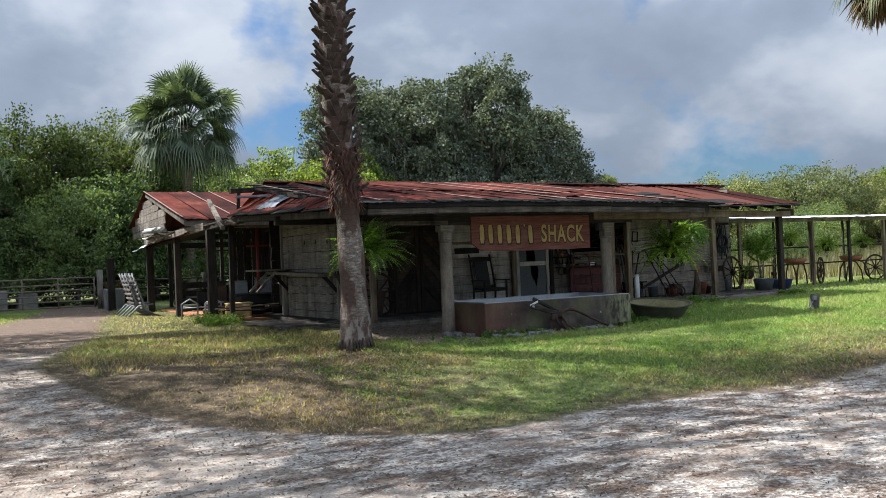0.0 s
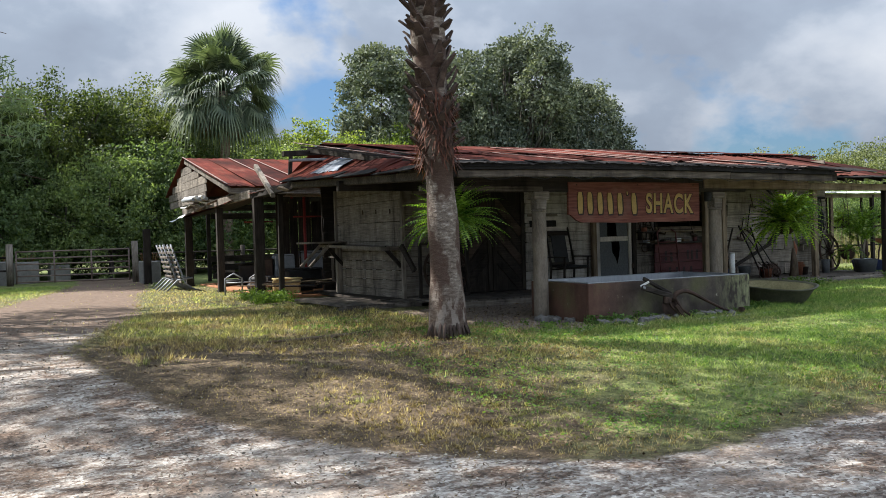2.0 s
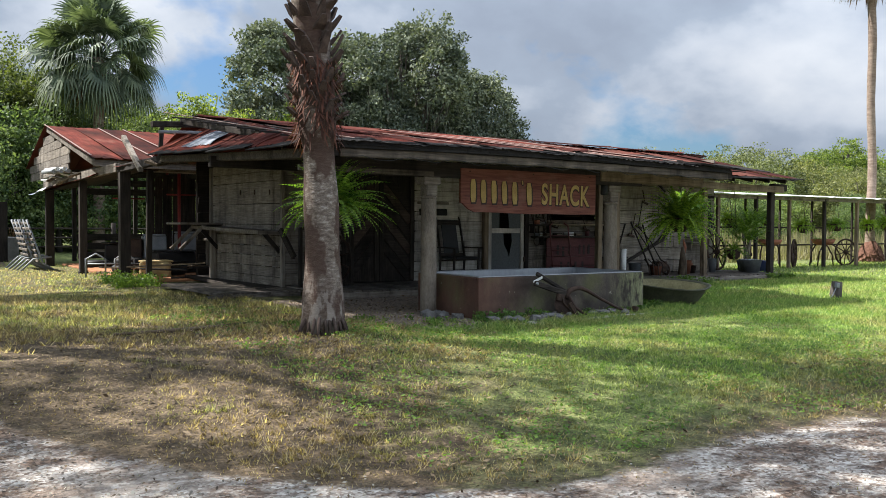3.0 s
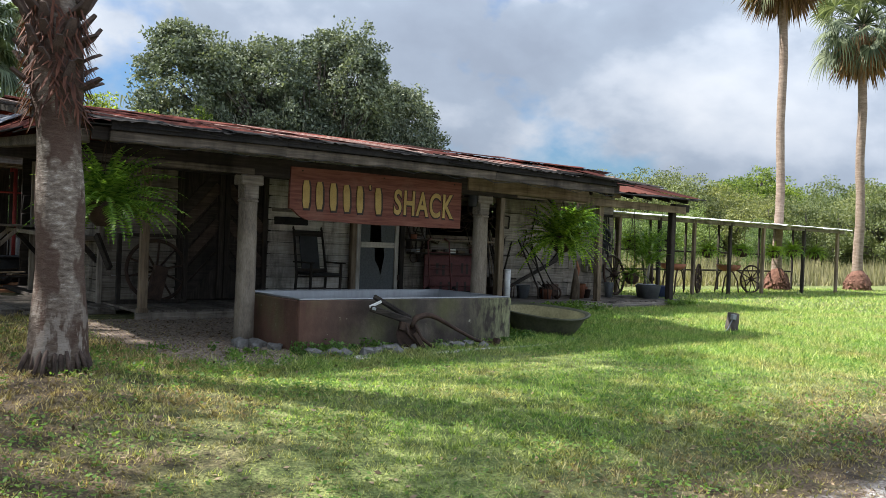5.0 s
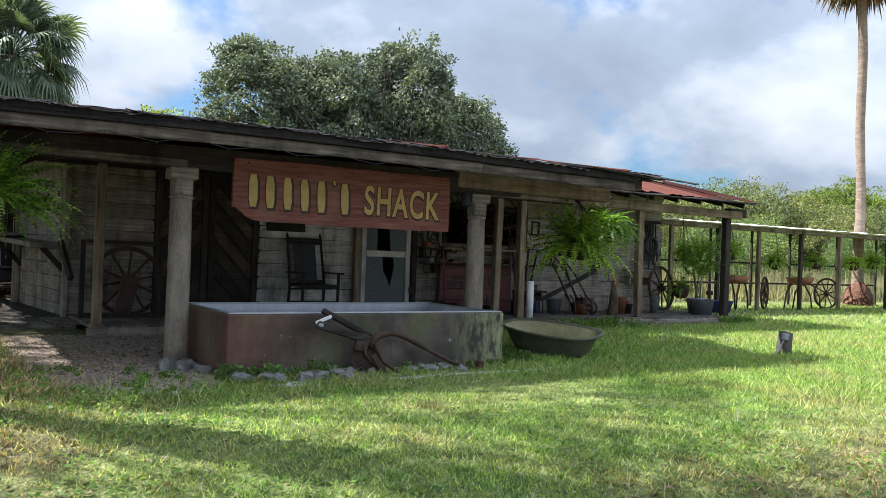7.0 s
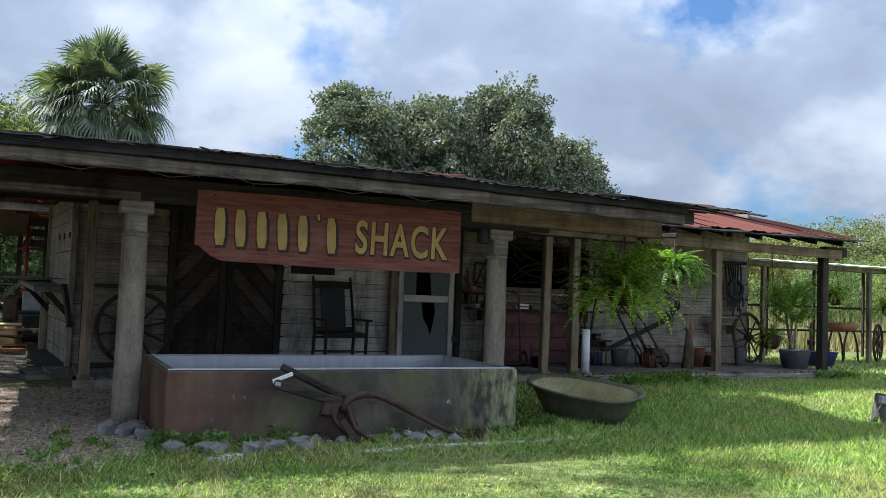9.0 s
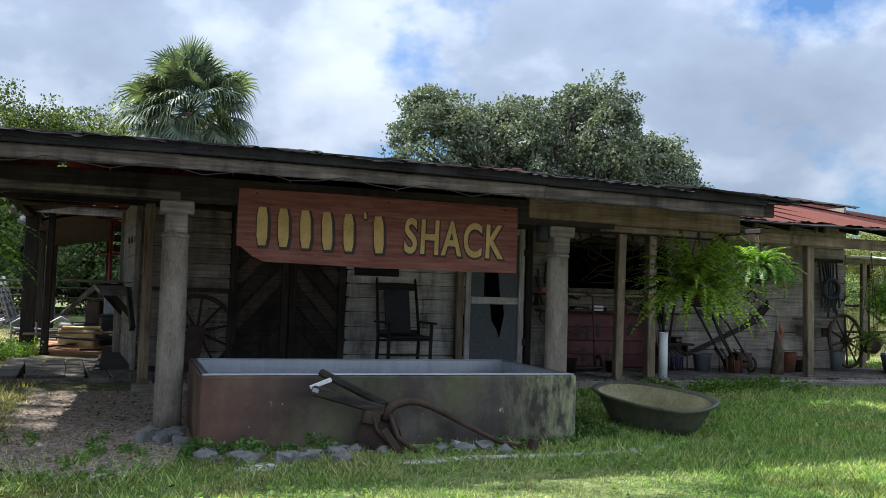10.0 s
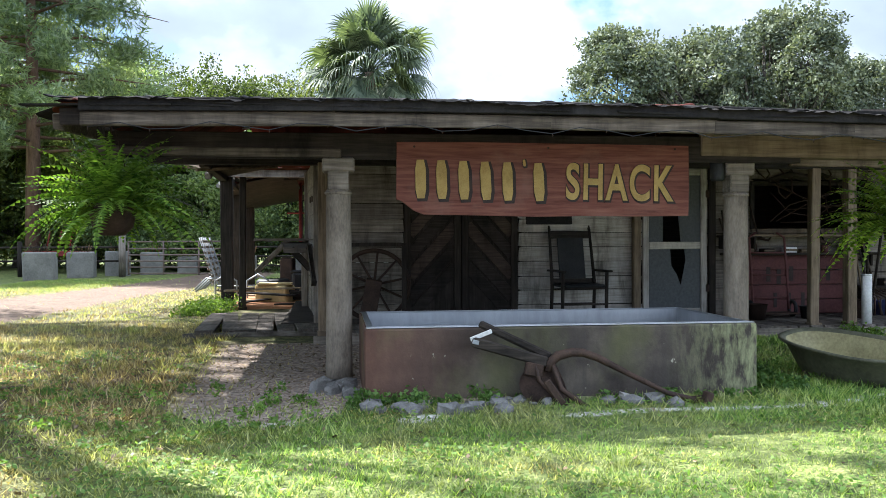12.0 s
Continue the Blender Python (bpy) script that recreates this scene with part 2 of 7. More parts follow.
def trough_wall():
    """Stained concrete: rust at one end, moss and lichen at the other, drips down the face."""
    k = Nodes("stained_concrete")
    sep = k.n("ShaderNodeSeparateXYZ")
    k.l(k.pos.outputs["Position"], sep.inputs[0])
    drip = k.noise(k.coords((6, 6, 0.7), False), 1.4, 5, 0.65)
    blot = k.noise(k.coords((1, 1, 1), False), 2.1, 5, 0.62)
    c = k.ramp(blot, [(0.3, (0.018, 0.014, 0.012)), (0.5, (0.052, 0.042, 0.034)), (0.72, (0.12, 0.10, 0.078))])
    c = k.mix(k.ramp(drip, [(0.46, (0, 0, 0)), (0.70, (0.7, 0.7, 0.7))]), c, (0.05, 0.042, 0.036))
    west = k.n("ShaderNodeMapRange"); west.inputs[1].default_value, west.inputs[2].default_value = 0.9, -0.1
    k.l(sep.outputs[0], west.inputs[0])
    wm = k.n("ShaderNodeMath"); wm.operation = "MULTIPLY"; k.l(west.outputs[0], wm.inputs[0]); k.l(blot, wm.inputs[1])
    c = k.mix(wm.outputs[0], c, (0.15, 0.06, 0.035))
    east = k.n("ShaderNodeMapRange"); east.inputs[1].default_value, east.inputs[2].default_value = 2.2, 3.0
    k.l(sep.outputs[0], east.inputs[0])
    lich = k.ramp(k.noise(k.coords((3, 3, 1), False), 4.0, 6, 0.7), [(0.42, (0, 0, 0)), (0.6, (0.85, 0.85, 0.85))])
    em = k.n("ShaderNodeMath"); em.operation = "MULTIPLY"; k.l(east.outputs[0], em.inputs[0]); k.l(lich, em.inputs[1])
    c = k.mix(em.outputs[0], c, (0.30, 0.31, 0.16))
    chalk = k.ramp(k.noise(k.coords((1, 1, 0.7), False), 17, 3, 0.6), [(0.68, (0, 0, 0)), (0.72, (0.8, 0.8, 0.8))])
    c = k.mix(chalk, c, (0.33, 0.31, 0.24))
    green = k.ramp(k.noise(k.coords((1, 1, 0.6), False), 1.7, 4, 0.6), [(0.52, (0, 0, 0)), (0.7, (0.5, 0.5, 0.5))])
    c = k.mix(green, c, (0.12, 0.12, 0.05))
    return k.finish(c, 0.9, k.noise(k.coords((1, 1, 1), False), 30, 4, 0.6), 0.006)


trough_mat = trough_wall()


def leaf(name, dark, light, glow=0.35, rough=0.55, patch=0.8):
    k = Nodes(name)
    c = k.ramp(k.random(True), [(0.0, dark), (0.55, tuple((a + b) / 2 for a, b in zip(dark, light))), (1.0, light)])
    big = k.noise(k.coords((1, 1, 1)), patch, 3, 0.5)
    c = k.mix(1.0, c, k.ramp(big, [(0.3, (0.65, 0.68, 0.7)), (0.7, (1.25, 1.2, 1.05))]), "MULTIPLY")
    c = k.mix(1.0, c, k.ramp(k.random(), [(0.0, (0.66, 0.74, 0.80)), (0.5, (1.0, 1.0, 1.0)), (1.0, (1.25, 1.14, 0.95))]), "MULTIPLY")
    k.l(c, k.bsdf.inputs["Base Color"])
    k.bsdf.inputs["Roughness"].default_value = rough
    tr = k.n("ShaderNodeBsdfTranslucent")
    k.l(k.mix(1.0, c, (1.5, 1.6, 0.7), "MULTIPLY"), tr.inputs[0])
    sh = k.n("ShaderNodeMixShader"); sh.inputs[0].default_value = glow
    k.l(k.bsdf.outputs[0], sh.inputs[1]); k.l(tr.outputs[0], sh.inputs[2])
    k.l(sh.outputs[0], k.nt.nodes["Material Output"].inputs[0])
    return k.mat


leaf_oak = leaf("oak_leaves", (0.055, 0.074, 0.058), (0.215, 0.25, 0.205), 0.12, 0.9, 0.2)
leaf_bright = leaf("bright_leaves", (0.028, 0.045, 0.015), (0.17, 0.20, 0.055), 0.3, patch=0.35)
leaf_mid = leaf("mid_leaves", (0.05, 0.085, 0.02), (0.25, 0.305, 0.075), 0.45, patch=0.25)
leaf_bush = leaf("bush_leaves", (0.065, 0.10, 0.04), (0.24, 0.30, 0.13), 0.4, patch=0.4)
chip_mat = leaf("shell_chips", (0.08, 0.055, 0.04), (0.54, 0.485, 0.42), 0.0, 0.9, 1.2)
leaf_far = leaf("far_leaves", (0.08, 0.10, 0.045), (0.26, 0.275, 0.12), 0.3, patch=0.12)
leaf_soft = leaf("soft_needles", (0.12, 0.165, 0.105), (0.34, 0.40, 0.27), 0.5, patch=0.3)
leaf_pine = leaf("pine_needles", (0.045, 0.075, 0.04), (0.14, 0.19, 0.10), 0.45)
leaf_palm = leaf("palm_fronds", (0.055, 0.076, 0.042), (0.26, 0.29, 0.185), 0.2, 0.65)
fibre_red = leaf("red_fibres", (0.035, 0.016, 0.012), (0.15, 0.062, 0.042), 0.15, 0.8)
leaf_dead = leaf("dead_fronds", (0.09, 0.05, 0.028), (0.22, 0.14, 0.08), 0.2, 0.7)
leaf_litter = leaf("fallen_leaves", (0.05, 0.03, 0.018), (0.36, 0.26, 0.17), 0.1, 0.8)
leaf_fern = leaf("fern_fronds", (0.06, 0.13, 0.015), (0.30, 0.42, 0.07), 0.5, 0.5)
leaf_clover = leaf("clover_leaves", (0.09, 0.17, 0.03), (0.30, 0.42, 0.11), 0.5, 0.5)
leaf_weed = leaf("weed_leaves", (0.05, 0.10, 0.02), (0.15, 0.24, 0.06), 0.4, 0.5)
moss_grey = leaf("hanging_moss", (0.13, 0.135, 0.11), (0.32, 0.32, 0.275), 0.3, 0.9)
reed = leaf("dry_reeds", (0.17, 0.14, 0.075), (0.42, 0.355, 0.21), 0.3, 0.8)
bark = plain("grey_bark", (0.03, 0.026, 0.022), (0.125, 0.108, 0.09), 4.0, 0.95, depth=0.02, stretch=(3, 3, 0.5))
pine_bark = plain("pine_bark", (0.07, 0.04, 0.028), (0.24, 0.15, 0.11), 5.0, 0.95, depth=0.02, stretch=(2, 2, 0.5))
palm_bark = plain("palm_trunk", (0.11, 0.07, 0.05), (0.34, 0.27, 0.21), 5.0, 0.92, depth=0.02, stretch=(1, 1, 3))


root_red = plain("root_ball", (0.07, 0.032, 0.022), (0.24, 0.125, 0.085), 9.0, 0.95, depth=0.03)


def trunk_skin():
    """Grey-tan trunk with brown blotches and bleached, flaking feet."""
    k = Nodes("blotched_palm_trunk")
    blot = k.noise(k.coords((1, 1, 0.5), False), 3.4, 4, 0.55)
    fine = k.noise(k.coords((1, 1, 2.5), False), 14, 5, 0.7)
    c = k.ramp(fine, [(0.3, (0.055, 0.04, 0.03)), (0.55, (0.185, 0.152, 0.122)), (0.75, (0.42, 0.385, 0.335))])
    c = k.mix(k.ramp(blot, [(0.45, (0, 0, 0)), (0.50, (0.85, 0.85, 0.85))]), c, (0.06, 0.034, 0.024))
    chip = k.noise(k.coords((1, 1, 0.4), False), 11, 3, 0.6)
    sep = k.n("ShaderNodeSeparateXYZ"); k.l(k.pos.outputs["Position"], sep.inputs[0])
    low = k.n("ShaderNodeMapRange"); low.inputs[1].default_value, low.inputs[2].default_value = 0.95, 0.35
    k.l(sep.outputs[2], low.inputs[0])
    m = k.n("ShaderNodeMath"); m.operation = "MULTIPLY"; k.l(low.outputs[0], m.inputs[0])
    k.l(k.ramp(chip, [(0.5, (0, 0, 0)), (0.56, (0.85, 0.85, 0.85))]), m.inputs[1])
    c = k.mix(k.ramp(low.outputs[0], [(0.0, (0, 0, 0)), (1.0, (0.6, 0.6, 0.6))]), c, (0.06, 0.035, 0.025))
    c = k.mix(m.outputs[0], c, (0.27, 0.235, 0.20))
    return k.finish(c, 0.92, fine, 0.02)


trunk_mat = trunk_skin()
boot_mat = plain("palm_boots", (0.018, 0.012, 0.010), (0.115, 0.082, 0.066), 9.0, 0.9, depth=0.01)


def grass_blades():
    k = Nodes("grass_blades")
    at = k.n("ShaderNodeAttribute"); at.attribute_name = "dry"
    patch = k.noise(k.coords((1, 1, 1), False), 1.4, 5, 0.65)
    green = k.ramp(k.random(True), [(0.0, (0.05, 0.105, 0.02)), (0.45, (0.15, 0.25, 0.055)), (0.8, (0.30, 0.40, 0.11)), (1.0, (0.50, 0.54, 0.22))])
    straw_c = k.ramp(k.random(True), [(0.0, (0.10, 0.068, 0.035)), (0.5, (0.27, 0.20, 0.105)), (0.85, (0.46, 0.36, 0.21)), (1.0, (0.62, 0.52, 0.34))])
    add = k.n("ShaderNodeMath"); add.operation = "MULTIPLY_ADD"; add.inputs[1].default_value = 2.8; add.inputs[2].default_value = -1.24
    k.l(patch, add.inputs[0])
    s = k.n("ShaderNodeMath"); s.operation = "ADD"; s.use_clamp = True
    k.l(add.outputs[0], s.inputs[0]); k.l(at.outputs["Fac"], s.inputs[1])
    c = k.mix(s.outputs[0], green, straw_c)
    k.l(c, k.bsdf.inputs["Base Color"]); k.bsdf.inputs["Roughness"].default_value = 0.6
    tr = k.n("ShaderNodeBsdfTranslucent"); k.l(k.mix(1.0, c, (1.6, 1.65, 0.8), "MULTIPLY"), tr.inputs[0])
    sh = k.n("ShaderNodeMixShader"); sh.inputs[0].default_value = 0.47
    k.l(k.bsdf.outputs[0], sh.inputs[1]); k.l(tr.outputs[0], sh.inputs[2])
    k.l(sh.outputs[0], k.nt.nodes["Material Output"].inputs[0])
    return k.mat


grass_mat = grass_blades()


def ground_cover():
    """Lawn, dry litter, shell gravel and red dirt, laid out by the ground's own masks."""
    k = Nodes("ground_cover")
    masks = {}
    for a in ("gravel", "dry", "dirt", "litter", "shell"):
        t = k.n("ShaderNodeAttribute"); t.attribute_name = a
        masks[a] = t.outputs["Fac"]
    P = k.coords((1, 1, 1), False)
    edge = k.noise(P, 2.2, 6, 0.68)
    speck = k.noise(P, 42, 4, 0.7)
    mid = k.noise(P, 6.5, 5, 0.65)
    broad = k.noise(P, 0.5, 4, 0.55)

    def soft(mask, lo=0.42, hi=0.58, amount=0.55):
        m = k.n("ShaderNodeMath"); m.operation = "MULTIPLY_ADD"; m.inputs[1].default_value = amount; m.inputs[2].default_value = -amount / 2
        k.l(edge, m.inputs[0])
        s = k.n("ShaderNodeMath"); s.operation = "ADD"; k.l(m.outputs[0], s.inputs[0]); k.l(mask, s.inputs[1])
        return k.ramp(s.outputs[0], [(lo, (0, 0, 0)), (hi, (1, 1, 1))])

    green = k.ramp(mid, [(0.3, (0.045, 0.06, 0.02)), (0.5, (0.14, 0.17, 0.05)), (0.75, (0.28, 0.30, 0.11))])
    brown = k.ramp(mid, [(0.3, (0.045, 0.032, 0.021)), (0.55, (0.125, 0.09, 0.055)), (0.75, (0.25, 0.185, 0.115))])
    c = k.mix(soft(masks["dry"], 0.3, 0.75, 0.9), green, brown)
    c = k.mix(0.75, c, k.ramp(speck, [(0.35, (0.25, 0.25, 0.25)), (0.65, (1.45, 1.45, 1.4))]), "MULTIPLY")
    vor = k.n("ShaderNodeTexVoronoi", Scale=42.0); k.l(P, vor.inputs["Vector"])
    sepc = k.n("ShaderNodeSeparateColor"); k.l(vor.outputs["Color"], sepc.inputs[0])
    chips = k.ramp(sepc.outputs[0], [(0.0, (0.16, 0.12, 0.095)), (0.25, (0.33, 0.28, 0.235)), (0.6, (0.48, 0.43, 0.37)), (1.0, (0.66, 0.615, 0.55))])
    litter = k.ramp(sepc.outputs[1], [(0.0, (0.04, 0.026, 0.018)), (0.6, (0.115, 0.074, 0.05)), (1.0, (0.22, 0.155, 0.115))])
    lit_mask = k.ramp(k.noise(k.coords((1, 1.6, 1), False), 2.4, 7, 0.75), [(0.44, (0, 0, 0)), (0.57, (0.92, 0.92, 0.92))])
    grav = k.mix(lit_mask, chips, litter)
    sand = k.ramp(broad, [(0.5, (0, 0, 0)), (0.66, (0.65, 0.65, 0.65))])
    grav = k.mix(sand, grav, k.ramp(mid, [(0.3, (0.36, 0.29, 0.23)), (0.7, (0.52, 0.45, 0.38))]))
    grav0 = grav
    grav = k.mix(soft(masks["dirt"], 0.35, 0.75, 0.9), grav, k.mix(0.12, k.ramp(mid, [(0.3, (0.062, 0.037, 0.023)), (0.7, (0.17, 0.108, 0.068))]), chips))
    grav = k.mix(k.ramp(k.noise(k.coords((1, 2.2, 1), False), 2.7, 6, 0.72), [(0.53, (0, 0, 0)), (0.61, (0.9, 0.9, 0.9))]), grav, litter)
    c = k.mix(soft(masks["gravel"]), c, grav)
    c = k.mix(soft(masks["litter"], 0.4, 0.62, 0.7), c, k.mix(0.25, k.ramp(sepc.outputs[1], [(0.0, (0.08, 0.052, 0.036)), (0.6, (0.21, 0.145, 0.10)), (1.0, (0.40, 0.30, 0.225))]), chips))
    c = k.mix(soft(masks["shell"], 0.4, 0.6, 0.8), c, k.ramp(sepc.outputs[2], [(0.0, (0.25, 0.22, 0.18)), (1.0, (0.70, 0.67, 0.60))]))
    h = k.mix(0.5, speck, vor.outputs["Distance"])
    return k.finish(c, 0.95, h, 0.03)


ground_mat = ground_cover()

# ---- building helpers ----
rng = np.random.default_rng(7)


def part(name, bm, material, parent=None, label=""):
    """One mesh object from a bmesh, under a thing."""
    me = bpy.data.meshes.new(name)
    bm.normal_update()
    bm.to_mesh(me)
    bm.free()
    me.materials.append(material)
    ob = new(name, me)
    if parent is not None:
        ob.parent = parent
    return tagged(ob, label)


def thing(name, label, category, group="", kind="", at=(0, 0, 0)):
    ob = new(name)
    ob.location = at
    return tagged(ob, label, category, group, kind)


def np_mesh(name, verts, faces, material, parent=None, smooth=False):
    """A mesh from arrays; every face has the same number of corners."""
    verts, faces = np.asarray(verts, "f4"), np.asarray(faces, "i4")
    me = bpy.data.meshes.new(name)
    n, k = faces.shape
    me.vertices.add(len(verts)); me.vertices.foreach_set("co", verts.ravel())
    me.loops.add(n * k); me.loops.foreach_set("vertex_index", faces.ravel())
    me.polygons.add(n); me.polygons.foreach_set("loop_start", np.arange(0, n * k, k, dtype="i4"))
    me.update(calc_edges=True)
    if smooth:
        me.polygons.foreach_set("use_smooth", np.ones(n, dtype=bool))
    me.materials.append(material)
    ob = new(name, me)
    if parent is not None:
        ob.parent = parent
    return ob


def box(bm, c, s, rot=(0, 0, 0), bevel=0.008, wob=0.0):
    """A bevelled, slightly uneven block of size s round c."""
    r = bmesh.ops.create_cube(bm, size=1.0)
    vs = r["verts"]
    m = Euler([radians(a) for a in rot]).to_matrix()
    for v in vs:
        p = Vector((v.co.x * s[0], v.co.y * s[1], v.co.z * s[2]))
        if wob:
            p += Vector([random.uniform(-wob, wob) for _ in range(3)])
        v.co = m @ p + Vector(c)
    if bevel:
        es = list({e for v in vs for e in v.link_edges})
        bmesh.ops.bevel(bm, geom=es, offset=bevel, segments=1, affect="EDGES")
    return bm


def bx(name, c, s, material, parent=None, rot=(0, 0, 0), bevel=0.008, wob=0.0, label=""):
    return part(name, box(bmesh.new(), c, s, rot, bevel, wob), material, parent, label)


def tube(bm, pts, radii, sides=10, cap=True):
    """A round bar through the points, with a radius at each."""
    rings, side = [], None
    for i, p in enumerate(pts):
        a, b = Vector(pts[max(i - 1, 0)]), Vector(pts[min(i + 1, len(pts) - 1)])
        d = (b - a).normalized()
        side = d.orthogonal() if side is None else side - d * side.dot(d)
        side.normalize()
        up = d.cross(side)
        r = radii[i] if hasattr(radii, "__len__") else radii
        rings.append([bm.verts.new(Vector(p) + side * (r * math.cos(2 * math.pi * k / sides)) + up * (r * math.sin(2 * math.pi * k / sides))) for k in range(sides)])
    for u, v in zip(rings, rings[1:]):
        for k in range(sides):
            f = bm.faces.new((u[k], u[(k + 1) % sides], v[(k + 1) % sides], v[k]))
            f.smooth = True
    if cap:
        bm.faces.new(rings[0][::-1]); bm.faces.new(rings[-1])
    return bm


def tb(name, pts, radii, material, parent=None, sides=10, label=""):
    return part(name, tube(bmesh.new(), pts, radii, sides), material, parent, label)


def ring(bm, c, R, r, axis="y", n=28, sides=8):
    """A round bar bent into a ring about the axis."""
    rows = []
    for i in range(n):
        a = 2 * math.pi * i / n
        row = []
        for j in range(sides):
            b = 2 * math.pi * j / sides
            d, h = R + r * math.cos(b), r * math.sin(b)
            p = {"y": (d * math.cos(a), h, d * math.sin(a)), "z": (d * math.cos(a), d * math.sin(a), h), "x": (h, d * math.cos(a), d * math.sin(a))}[axis]
            row.append(bm.verts.new(Vector(c) + Vector(p)))
        rows.append(row)
    for i in range(n):
        u, v = rows[i], rows[(i + 1) % n]
        for j in range(sides):
            f = bm.faces.new((u[j], u[(j + 1) % sides], v[(j + 1) % sides], v[j])); f.smooth = True
    return bm


PLANKS = {}


def plank(name, c, s, material, parent, rot=(0, 0, 0)):
    """One board: a shared, bevelled block drawn to size."""
    key = (material.name, random.randrange(3))
    if key not in PLANKS:
        bm = box(bmesh.new(), (0, 0, 0), (1, 1, 1), bevel=0.04, wob=0.012)
        me = bpy.data.meshes.new("board"); bm.normal_update(); bm.to_mesh(me); bm.free(); me.materials.append(material)
        PLANKS[key] = me
    ob = new(name, PLANKS[key])
    ob.matrix_basis = pose(*c, *rot) @ Matrix.Diagonal((*s, 1))
    ob.parent = parent
    return ob


def smooth_step(lo, hi, v):
    t = np.clip((v - lo) / (hi - lo), 0, 1)
    return t * t * (3 - 2 * t)


def ground_z(x, y):
    u = -np.asarray(y, float) - 0.3 * np.asarray(x, float)
    mound = 0.09 * np.exp(-((np.asarray(x, float) + 2.46) ** 2 + (np.asarray(y, float) + 0.72) ** 2) / 1.2)
    return 0.13 - 0.27 * smooth_step(2.2, 5.2, u) + mound


def gz(x, y):
    return float(ground_z(x, y))


# ---- ground ----
def road_edge(y):
    return np.interp(y, [-9, -5.6, -4.5, -3.6, -2.9, -2.0, -0.7, 1.5, 4.0, 6.5, 12.5, 22, 40], [0.0, -2.4, -4.0, -4.75, -5.2, -5.75, -6.1, -6.3, -5.7, -4.9, -4.25, -2.4, -2.0])


def gravel_mask(x, y):
    south = np.clip(0.5 + (-5.0 - 0.12 * np.sin(1.3 * x) - y) / 1.0, 0, 1) * smooth_step(40, 26, np.abs(x))
    wide = np.interp(y, [-3, 4, 8, 12, 20], [6.0, 4.5, 3.0, 2.6, 2.6])
    drive = np.clip(0.5 + (road_edge(y) - x) / 1.0, 0, 1) * np.clip(0.5 + (x - road_edge(y) + wide) / 1.2, 0, 1) * smooth_step(30, 24, y)
    return np.maximum(south, drive)


def dry_mask(x, y):
    a = smooth_step(0.2, -4.0, x - 0.35 * (y + 3))
    front = smooth_step(-3.0, -5.2, y - 0.12 * x) * 0.75
    a = a * (1 - 0.3 * smooth_step(0.0, 3.0, y))
    base = np.maximum(a * 0.85, front) * smooth_step(12, 6, np.hypot(x + 3, (y - 1) * 0.8) - 4)
    return np.clip(base, 0, 1)


def litter_mask(x, y):
    d = np.maximum(np.abs(x - 0.85) / 2.25, np.abs(y - 1.75) / 1.95)
    spur = np.hypot((x + 0.7) / 0.75, (y - 0.1) / 0.9)
    return np.maximum(smooth_step(1.12, 0.85, d) * np.where(y < 0.3, 0.6, 1.0), 0.8 * smooth_step(1.2, 0.6, spur))


def shell_mask(x, y):
    line = np.interp(x, [0.6, 2.2, 3.3, 4.3], [-0.68, -0.58, -0.47, -0.1])
    a = smooth_step(0.2, 0.02, np.abs(y - line - 0.04 * np.sin(x * 4))) * smooth_step(1.0, 1.4, x) * smooth_step(4.6, 3.9, x)
    b = smooth_step(0.28, 0.05, np.hypot((x + 0.55) / 1.6, (y + 0.62))) * 0.9
    c = smooth_step(0.28, 0.05, np.hypot((x - 0.35) / 1.3, y + 0.62))
    return np.clip(np.maximum(np.maximum(a, b), c), 0, 1) * 0.66


def axis_steps(lo, hi, step, far):
    near = np.arange(lo, hi + step / 2, step)
    grow = np.cumsum(step * 1.22 ** np.arange(1, 60))
    grow = grow[grow < far]
    return np.concatenate([(lo - grow)[::-1], near, hi + grow])


xs, ys = axis_steps(-9, 13, 0.14, 3000), axis_steps(-13, 7, 0.14, 3000)
X, Y = np.meshgrid(xs, ys)
Z = ground_z(X, Y)
bumps = np.array([0.5 * math.sin(1.7 * i) for i in range(8)])
for i, f in enumerate((0.7, 1.3, 2.1, 3.7)):
    Z += 0.012 / (1 + i) * np.sin(f * X + bumps[i]) * np.cos(f * 0.83 * Y + bumps[i + 4]) * smooth_step(60, 20, np.hypot(X, Y))
nx, ny = len(xs), len(ys)
idx = np.arange(nx * ny).reshape(ny, nx)
quads = np.stack([idx[:-1, :-1], idx[:-1, 1:], idx[1:, 1:], idx[1:, :-1]], -1).reshape(-1, 4)
ground = np_mesh("ground", np.stack([X, Y, Z], -1).reshape(-1, 3), quads, ground_mat, smooth=True)
tagged(ground, "patchy lawn with dry leaf litter and a shell gravel drive", "ground", kind="structure")
dirt = np.maximum(0.42 * smooth_step(-3.6, -6.2, X) * smooth_step(-9, -4, Y), 1.0 * smooth_step(1.0, 6.0, Y))
for name, data in (("gravel", gravel_mask(X, Y)), ("dry", dry_mask(X, Y)), ("dirt", dirt), ("litter", litter_mask(X, Y)), ("shell", shell_mask(X, Y))):
    ground.data.attributes.new(name, "FLOAT", "POINT").data.foreach_set("value", np.asarray(data, "f4").ravel())


